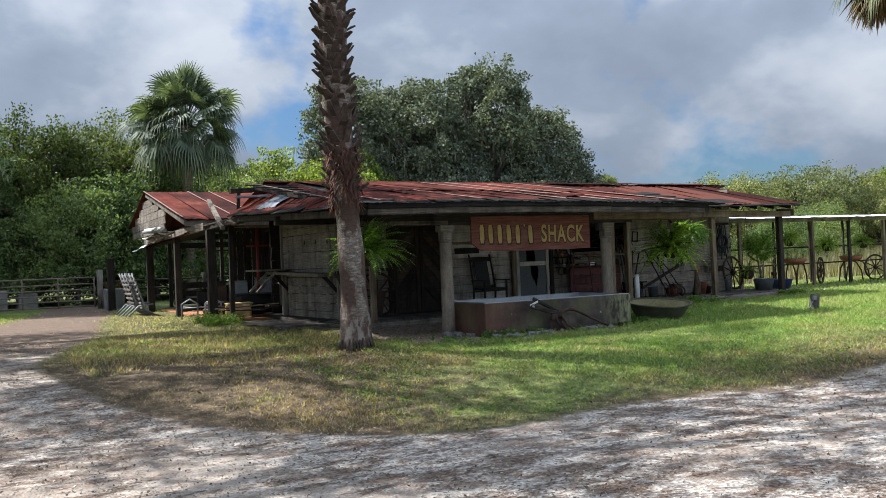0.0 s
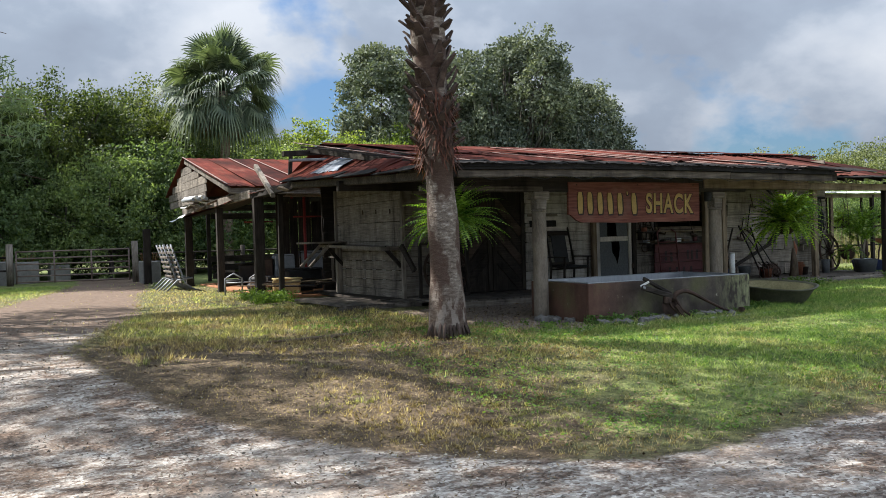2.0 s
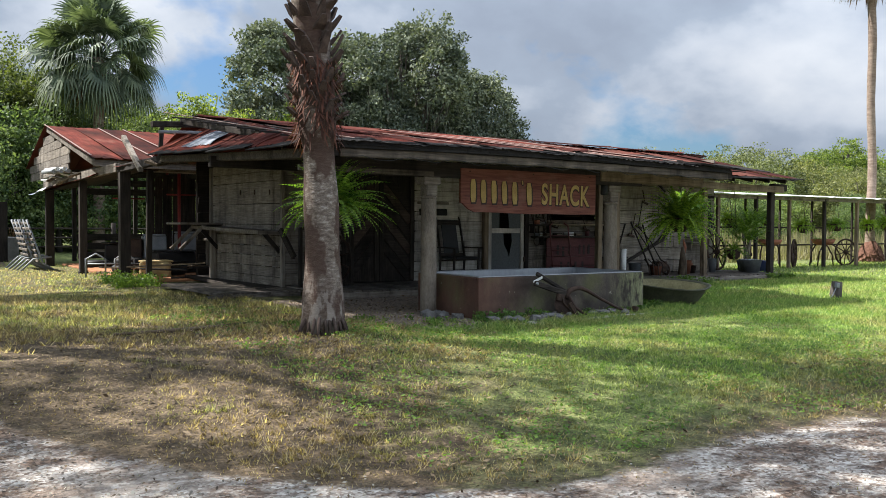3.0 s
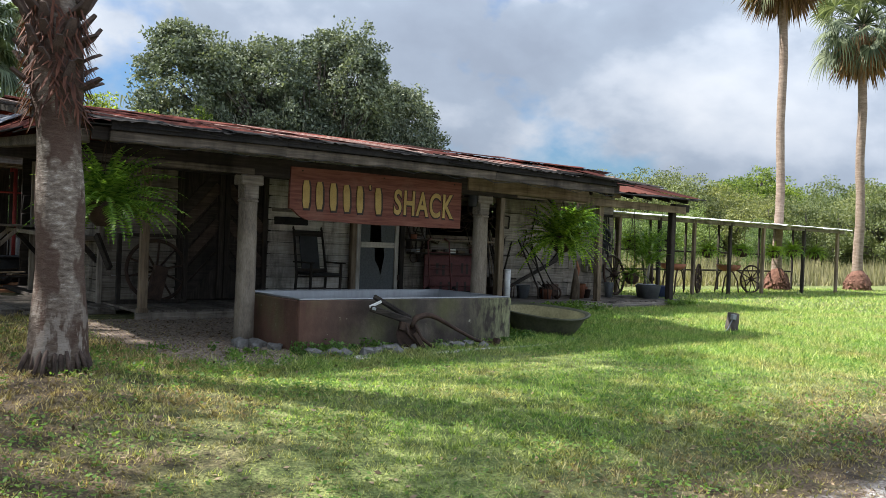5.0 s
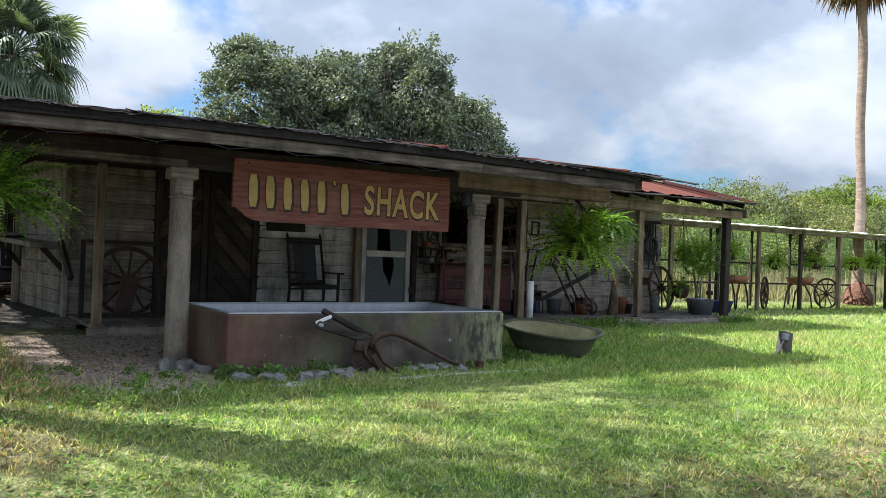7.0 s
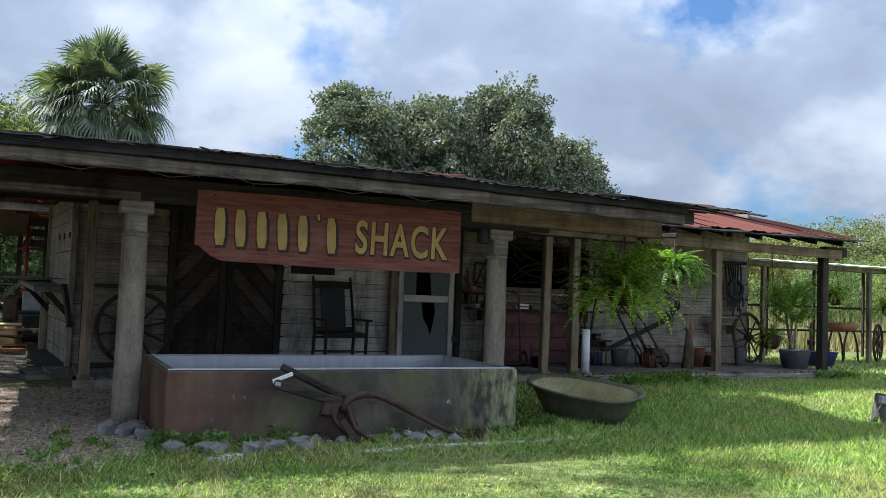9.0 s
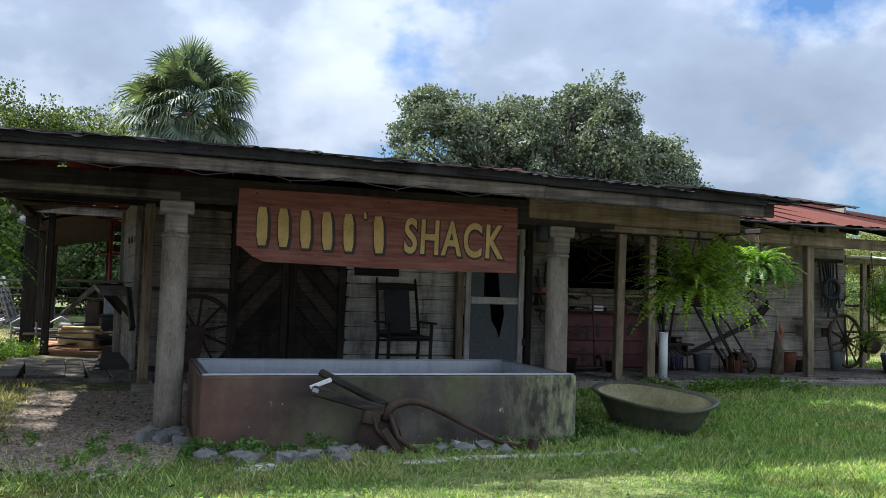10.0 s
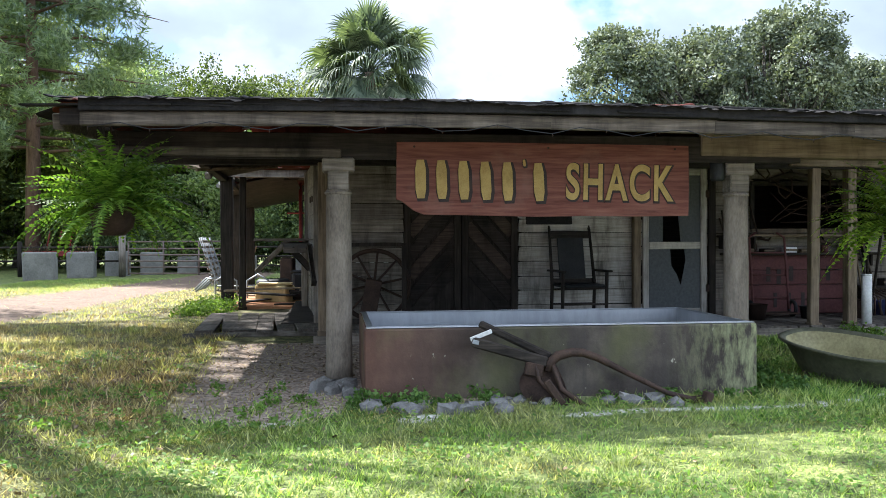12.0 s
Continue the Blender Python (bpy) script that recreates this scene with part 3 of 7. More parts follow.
def blades(n, x0, x1, y0, y1, lo, hi, wide):
    """Short grass over a stretch of lawn, thinning out towards gravel."""
    x, y = rng.uniform(x0, x1, n), rng.uniform(y0, y1, n)
    keep = rng.random(n) > np.clip(gravel_mask(x, y) * 1.5 - 0.15, 0, 0.985)
    keep &= rng.random(n) > np.clip(litter_mask(x, y) * 1.0, 0, 0.93)
    keep &= rng.random(n) > np.clip(shell_mask(x, y) * 1.1, 0, 0.9)
    keep &= ~((x > -0.05) & (x < 2.95) & (y > -0.02) & (y < 1.45))
    keep &= ~((y > 3.5) & (x > -2) & (x < 11.3))
    keep &= rng.random(n) > dry_mask(x, y) * 0.72
    x, y = x[keep], y[keep]
    n = len(x)
    z = ground_z(x, y) - 0.008
    h = rng.uniform(lo, hi, n) * (1 - 0.35 * dry_mask(x, y))
    a = rng.uniform(0, 2 * np.pi, n)
    lean = rng.uniform(0.5, 1.5, n) * h
    b = a + rng.uniform(-1, 1, n) + np.pi / 2
    w = wide * rng.uniform(0.6, 1.3, n)
    p0 = np.stack([x - np.cos(a) * w, y - np.sin(a) * w, z], -1)
    p1 = np.stack([x + np.cos(a) * w, y + np.sin(a) * w, z], -1)
    p2 = np.stack([x + np.cos(b) * lean, y + np.sin(b) * lean, z + h], -1)
    return np.stack([p0, p1, p2], 1).reshape(-1, 3), np.repeat(dry_mask(x, y), 3)


sets = [blades(270000, -6.5, 6.5, -6.3, 0.6, 0.015, 0.042, 0.0052), blades(60000, 3.0, 14.0, -4.5, 3.8, 0.03, 0.07, 0.008),
        blades(70000, -6.5, -0.6, 0.6, 7.0, 0.025, 0.06, 0.007), blades(40000, -9.0, -1.9, 7.0, 21.0, 0.03, 0.07, 0.011), blades(30000, 11.0, 28.0, -3.0, 8.0, 0.04, 0.09, 0.014),
        blades(9000, -2.5, 6.0, -1.1, -0.1, 0.04, 0.10, 0.005)]


def tufts(n, x0, x1, y0, y1, per, lo, hi, wide):
    """Coarser clumps of longer blades standing out of the lawn."""
    x, y = rng.uniform(x0, x1, n), rng.uniform(y0, y1, n)
    keep = (gravel_mask(x, y) < 0.35) & (litter_mask(x, y) < 0.35) & ~((x > -0.1) & (x < 3.0) & (y > -0.05)) & (rng.random(n) > 0.6 * dry_mask(x, y))
    x, y = np.repeat(x[keep], per), np.repeat(y[keep], per)
    n = len(x)
    x, y = x + rng.normal(size=n) * 0.018, y + rng.normal(size=n) * 0.018
    a = rng.uniform(0, 2 * np.pi, n)
    h, w = rng.uniform(lo, hi, n), wide * rng.uniform(0.6, 1.3, n)
    lean = h * rng.uniform(0.4, 1.3, n)
    z = ground_z(x, y) - 0.008
    b = a + np.pi / 2 + rng.uniform(-0.6, 0.6, n)
    p0 = np.stack([x - np.cos(a) * w, y - np.sin(a) * w, z], -1)
    p1 = np.stack([x + np.cos(a) * w, y + np.sin(a) * w, z], -1)
    p2 = np.stack([x + np.cos(b) * lean, y + np.sin(b) * lean, z + h], -1)
    return np.stack([p0, p1, p2], 1).reshape(-1, 3), np.repeat(dry_mask(x, y), 3)


sets += [tufts(6500, -4.5, 6.5, -4.9, -0.2, 11, 0.025, 0.06, 0.0045), tufts(2500, -5.8, -1.4, -0.4, 6.0, 10, 0.05, 0.1, 0.006), tufts(2500, 3.2, 11.0, -3.0, 3.2, 10, 0.05, 0.1, 0.006)]
V = np.concatenate([s[0] for s in sets]); D = np.concatenate([s[1] for s in sets])
grass = np_mesh("grass", V, np.arange(len(V)).reshape(-1, 3), grass_mat)
grass.data.attributes.new("dry", "FLOAT", "POINT").data.foreach_set("value", D.astype("f4"))
tagged(grass, "short green and straw-coloured lawn grass", "grass", kind="stuff")

# ---- shack: walls ----
FLOOR = 0.25
WALL_Y = 5.1
RIDGE_Y, RIDGE_Z = 6.5, 3.2


def course(parent, x0, x1, z0, z1, y, material, height=0.19, thick=0.03, gaps=()):
    """Horizontal boards on a wall that faces south; gaps are openings (x0, x1, z0, z1)."""
    z = z0
    while z < z1 - 0.04:
        h = min(height * random.uniform(0.9, 1.08), z1 - z)
        cuts = sorted([(max(a, x0), min(b, x1)) for a, b, c, d in gaps if c < z + h * 0.5 < d and b > x0 and a < x1])
        spans, at = [], x0
        for a, b in cuts:
            if a - at > 0.05:
                spans.append((at, a))
            at = max(at, b)
        if x1 - at > 0.05:
            spans.append((at, x1))
        for a, b in spans:
            while b - a > 0.02:
                n = min(b - a, random.uniform(1.4, 2.6))
                if b - a - n < 0.4:
                    n = b - a
                plank("board", ((a + n / 2), y + random.uniform(-0.006, 0.006), z + h / 2), (n - 0.006, thick, h - 0.008), material, parent, (0, 0, random.uniform(-0.25, 0.25)))
                a += n
        z += h


DOOR = (0.68, 2.2, FLOOR, 2.25)
SCREEN = (3.9, 4.82, FLOOR, 2.25)
WINDOW = (5.5, 7.2, 1.42, 2.02)
wall_south = tagged(new("wall_south"), "weathered horizontal plank front wall of the shack", "wall", kind="structure")
course(wall_south, -0.45, 0.68, FLOOR, 2.6, WALL_Y, wood_x, gaps=(DOOR,))
course(wall_south, 0.68, 3.9, FLOOR, 2.6, WALL_Y, pale_x, gaps=(DOOR, SCREEN))
course(wall_south, 3.9, 7.2, FLOOR, 2.6, WALL_Y, wood_x, gaps=(SCREEN, WINDOW))
course(wall_south, 7.2, 10.75, FLOOR, 2.6, WALL_Y, porch_x, 0.27)
plank("dark_board", (2.62, WALL_Y - 0.02, 1.55), (0.62, 0.02, 0.13), tar, wall_south)
plank("dark_board", (2.62, WALL_Y - 0.022, 1.72), (0.7, 0.02, 0.05), wood_x, wall_south)
# studs and lining behind the boards
for x in (-0.4, 0.62, 2.26, 3.84, 4.88, 5.44, 7.26, 9.0, 10.7):
    bx("stud", (x, WALL_Y + 0.07, 1.45), (0.08, 0.1, 2.4), dark_z, wall_south)
wall_north = tagged(new("wall_north"), "plank rear wall of the shack, near-black for the shade inside", "wall", kind="structure")
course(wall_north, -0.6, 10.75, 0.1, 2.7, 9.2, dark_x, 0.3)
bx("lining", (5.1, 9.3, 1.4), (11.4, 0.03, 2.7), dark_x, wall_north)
wall_east = tagged(new("wall_east"), "weathered plank end wall of the shack", "wall", kind="structure")
z = 0.15
while z < 2.9:
    plank("board", (10.75, 7.15, z + 0.1), (0.03, 4.1, 0.19), wood_y, wall_east)
    z += 0.2

# west wall runs back at a slant from the corner
WC, WF = Vector((-0.42, 5.06)), Vector((-0.64, 8.1))
W_DIR = (WF - WC).normalized()
W_ANG = math.degrees(math.atan2(W_DIR.y, W_DIR.x))
wall_west = tagged(new("wall_west"), "grey plank side wall with a hinged hatch and shelf", "wall", kind="structure")
L = (WF - WC).length
z = 0.2
while z < 2.35:
    h = random.uniform(0.16, 0.2) if z < 1.2 or z > 2.0 else random.uniform(0.36, 0.42)
    a = 0.0
    while a < L - 0.02:
        n = min(L - a, random.uniform(1.3, 3.4))
        if L - a - n < 0.6:
            n = L - a
        m = WC + W_DIR * (a + n / 2)
        plank("board", (m.x, m.y, z + h / 2), (n - 0.006, 0.03, h - 0.008), wood_y, wall_west, (0, 0, W_ANG + random.uniform(-0.3, 0.3)))
        a += n
    z += h
for d, nm in ((0.0, "corner_post"), (L, "corner_post")):
    m = WC + W_DIR * d
    bx(nm, (m.x - 0.03, m.y, 1.3), (0.07, 0.07, 2.2), wood_z, wall_west)
m = WC + W_DIR * (L * 0.52)
bx("shelf", (m.x - 0.22, m.y, 1.2), (L * 0.98, 0.42, 0.05), wood_x, wall_west, (0, -1.5, W_ANG), wob=0.01)
for d in (0.15, L - 0.25):
    q = WC + W_DIR * d
    bx("bracket", (q.x - 0.17, q.y, 1.0), (0.5, 0.05, 0.07), dark_x, wall_west, (0, 48, W_ANG - 90), bevel=0.006)
for d in (0.5, 1.1, 1.7):
    q = WC + W_DIR * d
    bx("hinge_strap", (q.x - 0.03, q.y, 1.85 + 0.02 * d), (0.02, 0.03, 0.09), iron, wall_west)
bx("corner_brace", (-0.5, 4.75, 0.98), (0.6, 0.05, 0.08), dark_y, wall_west, (0, -48, 100))

# deck
deck = tagged(new("floor"), "grey weathered plank deck along the front wall", "deck", kind="structure")
x = -0.4
while x < 11.25:
    w = random.uniform(0.14, 0.19)
    plank("board", (x + w / 2, 4.32, FLOOR - 0.02 + random.uniform(-0.004, 0.004)), (w - 0.008, 1.62, 0.04), deck_y, deck)
    x += w
bx("rim_board", (5.4, 3.5, FLOOR - 0.1), (11.7, 0.05, 0.15), wood_x, deck)
bx("rim_board", (9.6, 3.44, FLOOR - 0.12), (3.4, 0.05, 0.12), wood_x, deck, (0, 0.8, 0))
deck_west = tagged(new("deck"), "low worn plank landing beside the corner post", "deck", kind="structure")
x = -1.95
while x < -0.42:
    w = random.uniform(0.2, 0.26)
    plank("board", (x + w / 2, 5.55 + 0.15 * random.random(), 0.2 + random.uniform(-0.01, 0.01)), (w - 0.012, 2.5, 0.04), deck_y, deck_west, (0, 0, random.uniform(3, 7)))
    x += w
bx("rim_board", (-1.2, 4.38, 0.15), (1.6, 0.05, 0.08), wood_x, deck_west, (0, 0, 4))

inner = tagged(new("floor_inside"), "floor inside the shack, near-black for the shade indoors", "floor", kind="structure")
# near-black boards: indoor shade is put into the floor's colour
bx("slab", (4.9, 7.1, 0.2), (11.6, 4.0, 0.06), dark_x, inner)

# ---- roofs ----


def sheet(parent, name, corners, material, ribs=3, wave=0.008, nx=13, ny=7, thick=0.006):
    """One sheet of roofing between four corners (eave left, eave right, ridge right, ridge left), ribbed and a little buckled."""
    a, b, c, d = (Vector(p) for p in corners)
    up = (b - a).cross(d - a).normalized()
    ph = random.uniform(0, 6)
    bm = bmesh.new()
    grid = []
    for side in (0, 1):
        rows = []
        for j in range(ny):
            v = j / (ny - 1)
            row = []
            for i in range(nx):
                u = i / (nx - 1)
                p = (a * (1 - u) + b * u) * (1 - v) + (d * (1 - u) + c * u) * v
                rib = max(0.0, math.cos(2 * math.pi * u * ribs)) ** 6 * 0.011
                z = rib + wave * math.sin(3.1 * v * 2 + ph + 2 * u) + wave * 0.6 * math.sin(9 * u + ph * 2 + 5 * v)
                if j == 0:
                    p = p + (a - d).normalized() * random.uniform(-0.03, 0.03)
                    z -= random.uniform(0, 0.012)
                row.append(bm.verts.new(p + up * (z - side * thick)))
            rows.append(row)
        grid.append(rows)
    for j in range(ny - 1):
        for i in range(nx - 1):
            bm.faces.new((grid[0][j][i], grid[0][j][i + 1], grid[0][j + 1][i + 1], grid[0][j + 1][i]))
            bm.faces.new((grid[1][j][i], grid[1][j + 1][i], grid[1][j + 1][i + 1], grid[1][j][i + 1]))
    for i in range(nx - 1):
        bm.faces.new((grid[0][0][i], grid[1][0][i], grid[1][0][i + 1], grid[0][0][i + 1]))
        bm.faces.new((grid[0][-1][i], grid[0][-1][i + 1], grid[1][-1][i + 1], grid[1][-1][i]))
    for j in range(ny - 1):
        bm.faces.new((grid[0][j][0], grid[0][j + 1][0], grid[1][j + 1][0], grid[1][j][0]))
        bm.faces.new((grid[0][j][-1], grid[1][j][-1], grid[1][j + 1][-1], grid[0][j + 1][-1]))
    return part(name, bm, material, parent)


def eave_z(x):
    """The front eave sags towards its east end."""
    return 2.245 - 0.012 * max(0.0, x - 1.0) - 0.02 * max(0.0, -x - 0.8)


roof = tagged(new("roof"), "low-pitched roof of red rusted tin sheets with patched seams", "roof", kind="structure")
x = -2.1
i = 0
while x < 5.15:
    w = random.uniform(0.58, 0.68)
    lift = 0.006 * (i % 2)
    mid_y = min(3.1 + random.uniform(-0.25, 0.25), (x + 2.1) / 1.2 * 6.5 + 1.0)

    def at(xx, yy, extra=0.0):
        t = yy / RIDGE_Y
        return (xx, yy, eave_z(xx) * (1 - t) + RIDGE_Z * t + extra)
    y0 = 0.1 + random.uniform(-0.08, 0.03)
    if random.random() < 0.7:
        p0, p1 = Vector(at(x, 0.4, 0.03)), Vector(at(x, random.choice((RIDGE_Y - 0.2, mid_y, RIDGE_Y - 1.0)), 0.03))
        bx("seam", (p0 + p1) / 2, (random.uniform(0.02, 0.045), (p1 - p0).length, 0.012), seam_glint, roof, (math.degrees(math.atan2(p1.z - p0.z, p1.y - p0.y)), 0, random.uniform(-0.5, 0.5)), 0.003)
    sheet(roof, "tin_sheet", (at(x, y0, lift), at(x + w + 0.03, y0, lift), at(x + w + 0.03, mid_y + 0.12, lift), at(x, mid_y + 0.12, lift)), rust_tin)
    if x > -1.0:
        sheet(roof, "tin_sheet", (at(x, mid_y, lift + 0.02), at(x + w + 0.03, mid_y, lift + 0.02), at(x + w + 0.03, RIDGE_Y, lift + 0.01), at(x, RIDGE_Y, lift + 0.01)), rust_tin)
    x += w
    i += 1
# east stretch: the eave is set back over the deck
x = 5.0
while x < 11.15:
    w = random.uniform(0.58, 0.68)
    b0 = 3.25 + random.uniform(-0.05, 0.05)
    e0 = 2.42
    s = 0.015 * (i % 2)
    w = min(w, 11.25 - x)
    sheet(roof, "tin_sheet", ((x, b0, e0 + s), (x + w + 0.03, b0, e0 + s), (x + w + 0.03, RIDGE_Y, RIDGE_Z - 0.05 + s), (x, RIDGE_Y, RIDGE_Z - 0.05 + s)), rust_tin)
    x += w
    i += 1
# rear slope
x = -1.5
while x < 11.1:
    w = 1.25
    sheet(roof, "tin_sheet", ((x + w + 0.03, 9.6, 2.6), (x, 9.6, 2.6), (x, RIDGE_Y, RIDGE_Z), (x + w + 0.03, RIDGE_Y, RIDGE_Z)), rust_tin, ribs=6)
    x += w
for k in range(5):
    a, b = -1.5 + k * 2.52, -1.5 + (k + 1) * 2.52
    sheet(roof, "ridge_cap", ((a, RIDGE_Y - 0.16, RIDGE_Z - 0.005), (b + 0.05, RIDGE_Y - 0.16, RIDGE_Z - 0.005), (b + 0.05, RIDGE_Y, RIDGE_Z + 0.035), (a, RIDGE_Y, RIDGE_Z + 0.035)), rust_tin, ribs=1, wave=0.004)
# west slope down from the hip
y = 0.35
while y < 6.6:
    y1 = min(y + random.uniform(0.6, 0.75), 6.75)

    def hip(yy):
        return (-2.1 + 1.2 * yy / 6.5, yy, eave_z(-1.5) * (1 - yy / RIDGE_Y) + RIDGE_Z * yy / RIDGE_Y + 0.012)

    def west(yy):
        return (-2.2 + random.uniform(-0.04, 0.04), yy, 2.2 + 0.05 * yy)
    sheet(roof, "tin_sheet", (west(y1 + 0.03), west(y), hip(y), hip(y1 + 0.03)), rust_tin, ribs=2)
    y = y1
sheet(roof, "tin_patch", ((-2.12, 5.2, 2.54), (-2.1, 3.9, 2.48), (-1.72, 4.0, 2.70), (-1.62, 5.0, 2.80)), dull_tin, ribs=2)
for k in range(4):
    plank("tar_strip", (-2.2, 1.2 + 1.5 * k, 2.26 + 0.075 * k), (0.25, 1.5, 0.015), tar, roof, (2, -20, random.uniform(-3, 3)))
bx("rake_beam", (-2.08, 3.3, 2.26), (0.07, 6.4, 0.12), fascia_x, roof, (2.8, 0, 0), wob=0.01)
sheet(roof, "tin_patch", ((2.4, 1.2, 2.455), (2.95, 1.15, 2.455), (2.95, 1.6, 2.53), (2.4, 1.62, 2.52)), rust_tin, ribs=1)
# ragged tar-paper edge where the front roof ends
for k in range(9):
    x = 4.55 + 0.13 * k
    plank("tar_strip", (x, 0.15 + 0.34 * k, eave_z(5) + 0.03 + 0.05 * k + random.uniform(-0.02, 0.02)), (1.1 - 0.06 * k, 0.5, 0.02), tar, roof, (9, random.uniform(-4, 4), random.uniform(-6, 6)))
x = -2.12
while x < 5.7:
    w = random.uniform(0.5, 0.75)
    d = 0.3 + 0.10 * max(0.0, x) + random.uniform(-0.06, 0.1)

    def at(xx, yy, extra=0.0):
        t = yy / RIDGE_Y
        return (xx, yy, eave_z(xx) * (1 - t) + RIDGE_Z * t + extra)
    e = 0.028 + random.uniform(-0.008, 0.008)
    y0 = -0.08 + max(0.0, x - 4.9) * 0.5
    sheet(roof, "tar_sheet", (at(x, y0, e), at(x + w + 0.05, y0, e - 0.01), at(x + w + 0.05, y0 + d, e), at(x, y0 + d, e)), tar, ribs=5, wave=0.004, nx=17, ny=4)
    x += w
for k in range(16):
    x = -2.0 + 0.46 * k + random.uniform(-0.1, 0.1)
    plank("tar_strip", (x, 0.04, eave_z(x) - 0.018), (random.uniform(0.4, 0.7), random.uniform(0.1, 0.2), 0.012), tar, roof, (random.uniform(4, 12), random.uniform(-2, 2), random.uniform(-3, 3)))
for k in range(10):
    x = 5.4 + 0.6 * k
    plank("tar_strip", (x, 3.25 + random.uniform(-0.04, 0.04), 2.395 + random.uniform(-0.01, 0.01)), (0.75, 0.3, 0.02), tar, roof, (11, random.uniform(-2, 2), random.uniform(-4, 4)))
plank("tar_strip", (11.3, 3.3, 2.41), (0.5, 0.2, 0.015), tar, roof, (8, -3, 4))

# timbers under the roof
framing = tagged(new("roof_framing"), "dark weathered rafters, beams and fascia boards", "roof framing", kind="structure")
for a, b in ((-1.9, -0.2), (-0.2, 1.35), (1.35, 2.6), (2.6, 3.7), (3.7, 4.75)):
    za, zb = eave_z(a) - 0.115, eave_z(b) - 0.115
    bx("fascia", ((a + b) / 2, 0.02, (za + zb) / 2), (b - a + 0.02, 0.035, 0.1), fascia_x, framing, (0, math.degrees(math.atan2(za - zb, b - a)), 0), wob=0.006)
    bx("drip_edge", ((a + b) / 2, -0.012, (za + zb) / 2 + 0.098), (b - a + 0.02, 0.05, 0.09), tar, framing, (0, math.degrees(math.atan2(za - zb, b - a)), 0), 0.006, 0.006)
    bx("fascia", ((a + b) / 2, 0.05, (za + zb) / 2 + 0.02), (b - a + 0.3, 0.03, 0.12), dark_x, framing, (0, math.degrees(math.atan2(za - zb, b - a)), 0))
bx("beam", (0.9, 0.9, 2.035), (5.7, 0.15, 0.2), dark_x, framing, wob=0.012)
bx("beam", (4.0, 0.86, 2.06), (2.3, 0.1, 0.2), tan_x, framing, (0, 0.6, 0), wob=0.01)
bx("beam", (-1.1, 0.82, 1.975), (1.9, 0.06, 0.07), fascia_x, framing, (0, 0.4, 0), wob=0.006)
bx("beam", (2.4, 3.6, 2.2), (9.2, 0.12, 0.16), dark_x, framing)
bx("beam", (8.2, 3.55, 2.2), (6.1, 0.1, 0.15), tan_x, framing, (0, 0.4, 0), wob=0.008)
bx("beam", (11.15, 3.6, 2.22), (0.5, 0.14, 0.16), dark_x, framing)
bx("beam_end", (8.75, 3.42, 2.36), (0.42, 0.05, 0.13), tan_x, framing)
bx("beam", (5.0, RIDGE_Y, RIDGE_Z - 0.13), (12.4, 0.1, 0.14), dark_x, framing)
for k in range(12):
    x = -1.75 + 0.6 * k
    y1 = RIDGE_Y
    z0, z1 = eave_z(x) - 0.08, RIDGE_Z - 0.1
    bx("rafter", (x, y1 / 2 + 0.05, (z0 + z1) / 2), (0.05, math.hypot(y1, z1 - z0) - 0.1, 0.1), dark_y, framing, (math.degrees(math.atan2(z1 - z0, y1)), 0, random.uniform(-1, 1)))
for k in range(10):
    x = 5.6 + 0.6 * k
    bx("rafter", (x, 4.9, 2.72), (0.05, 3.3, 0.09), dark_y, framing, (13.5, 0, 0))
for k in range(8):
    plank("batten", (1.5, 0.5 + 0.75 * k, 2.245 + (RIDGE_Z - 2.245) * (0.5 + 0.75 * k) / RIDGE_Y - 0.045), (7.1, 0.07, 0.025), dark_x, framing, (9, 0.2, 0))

# dark sheet added below the tin, standing in for shade under the eave
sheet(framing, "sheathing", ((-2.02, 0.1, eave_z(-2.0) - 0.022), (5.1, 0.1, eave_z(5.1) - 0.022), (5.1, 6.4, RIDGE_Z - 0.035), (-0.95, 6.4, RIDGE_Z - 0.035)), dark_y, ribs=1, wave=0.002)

# ---- porch posts ----


def column(x, y, top, label):
    """A turned column, thick at the foot, with a square capital."""
    b = gz(x, y) - 0.03
    h = top - b
    t = thing("porch_column", label, "porch column", "porch columns", at=(x, y, b))
    shaft = tb("shaft", [(0, 0, 0), (0, 0, 0.12 * h), (0.003, 0, 0.5 * h), (0, 0, 0.8 * h), (0, 0, 0.86 * h)], [0.108, 0.106, 0.104, 0.1, 0.098], post_stone, t, 14)
    bm = bmesh.new()
    for zz, r in ((0.845, 0.098),):
        ring(bm, (0, 0, zz * h), r, 0.014, "z", 18, 6)
    part("collar", bm, post_stone, shaft)
    bm = bmesh.new()
    box(bm, (0, 0, 0.9 * h), (0.17, 0.17, 0.09 * h), bevel=0.012)
    box(bm, (0, 0, 0.965 * h), (0.26, 0.2, 0.06 * h), bevel=0.012, wob=0.004)
    part("capital", bm, wood_x, t)
    return t


column(-0.175, 0.88, 1.945, "weathered grey porch column with a square capital beside the trough")
column(3.24, 1.0, 1.945, "weathered grey porch column with flaking paint behind the trough")


def post(x, y, z0, z1, w, material, label, name="wooden_post", lean=0.0):
    t = thing(name, label, "post", "porch posts", at=(x, y, z0))
    bx("shaft", (0, 0, (z1 - z0) / 2), (w, w, z1 - z0), material, t, (0, lean, 0), 0.01, 0.006)
    bx("foot_block", (0, 0, 0.04), (w + 0.03, w + 0.03, 0.08), material, t)
    return t


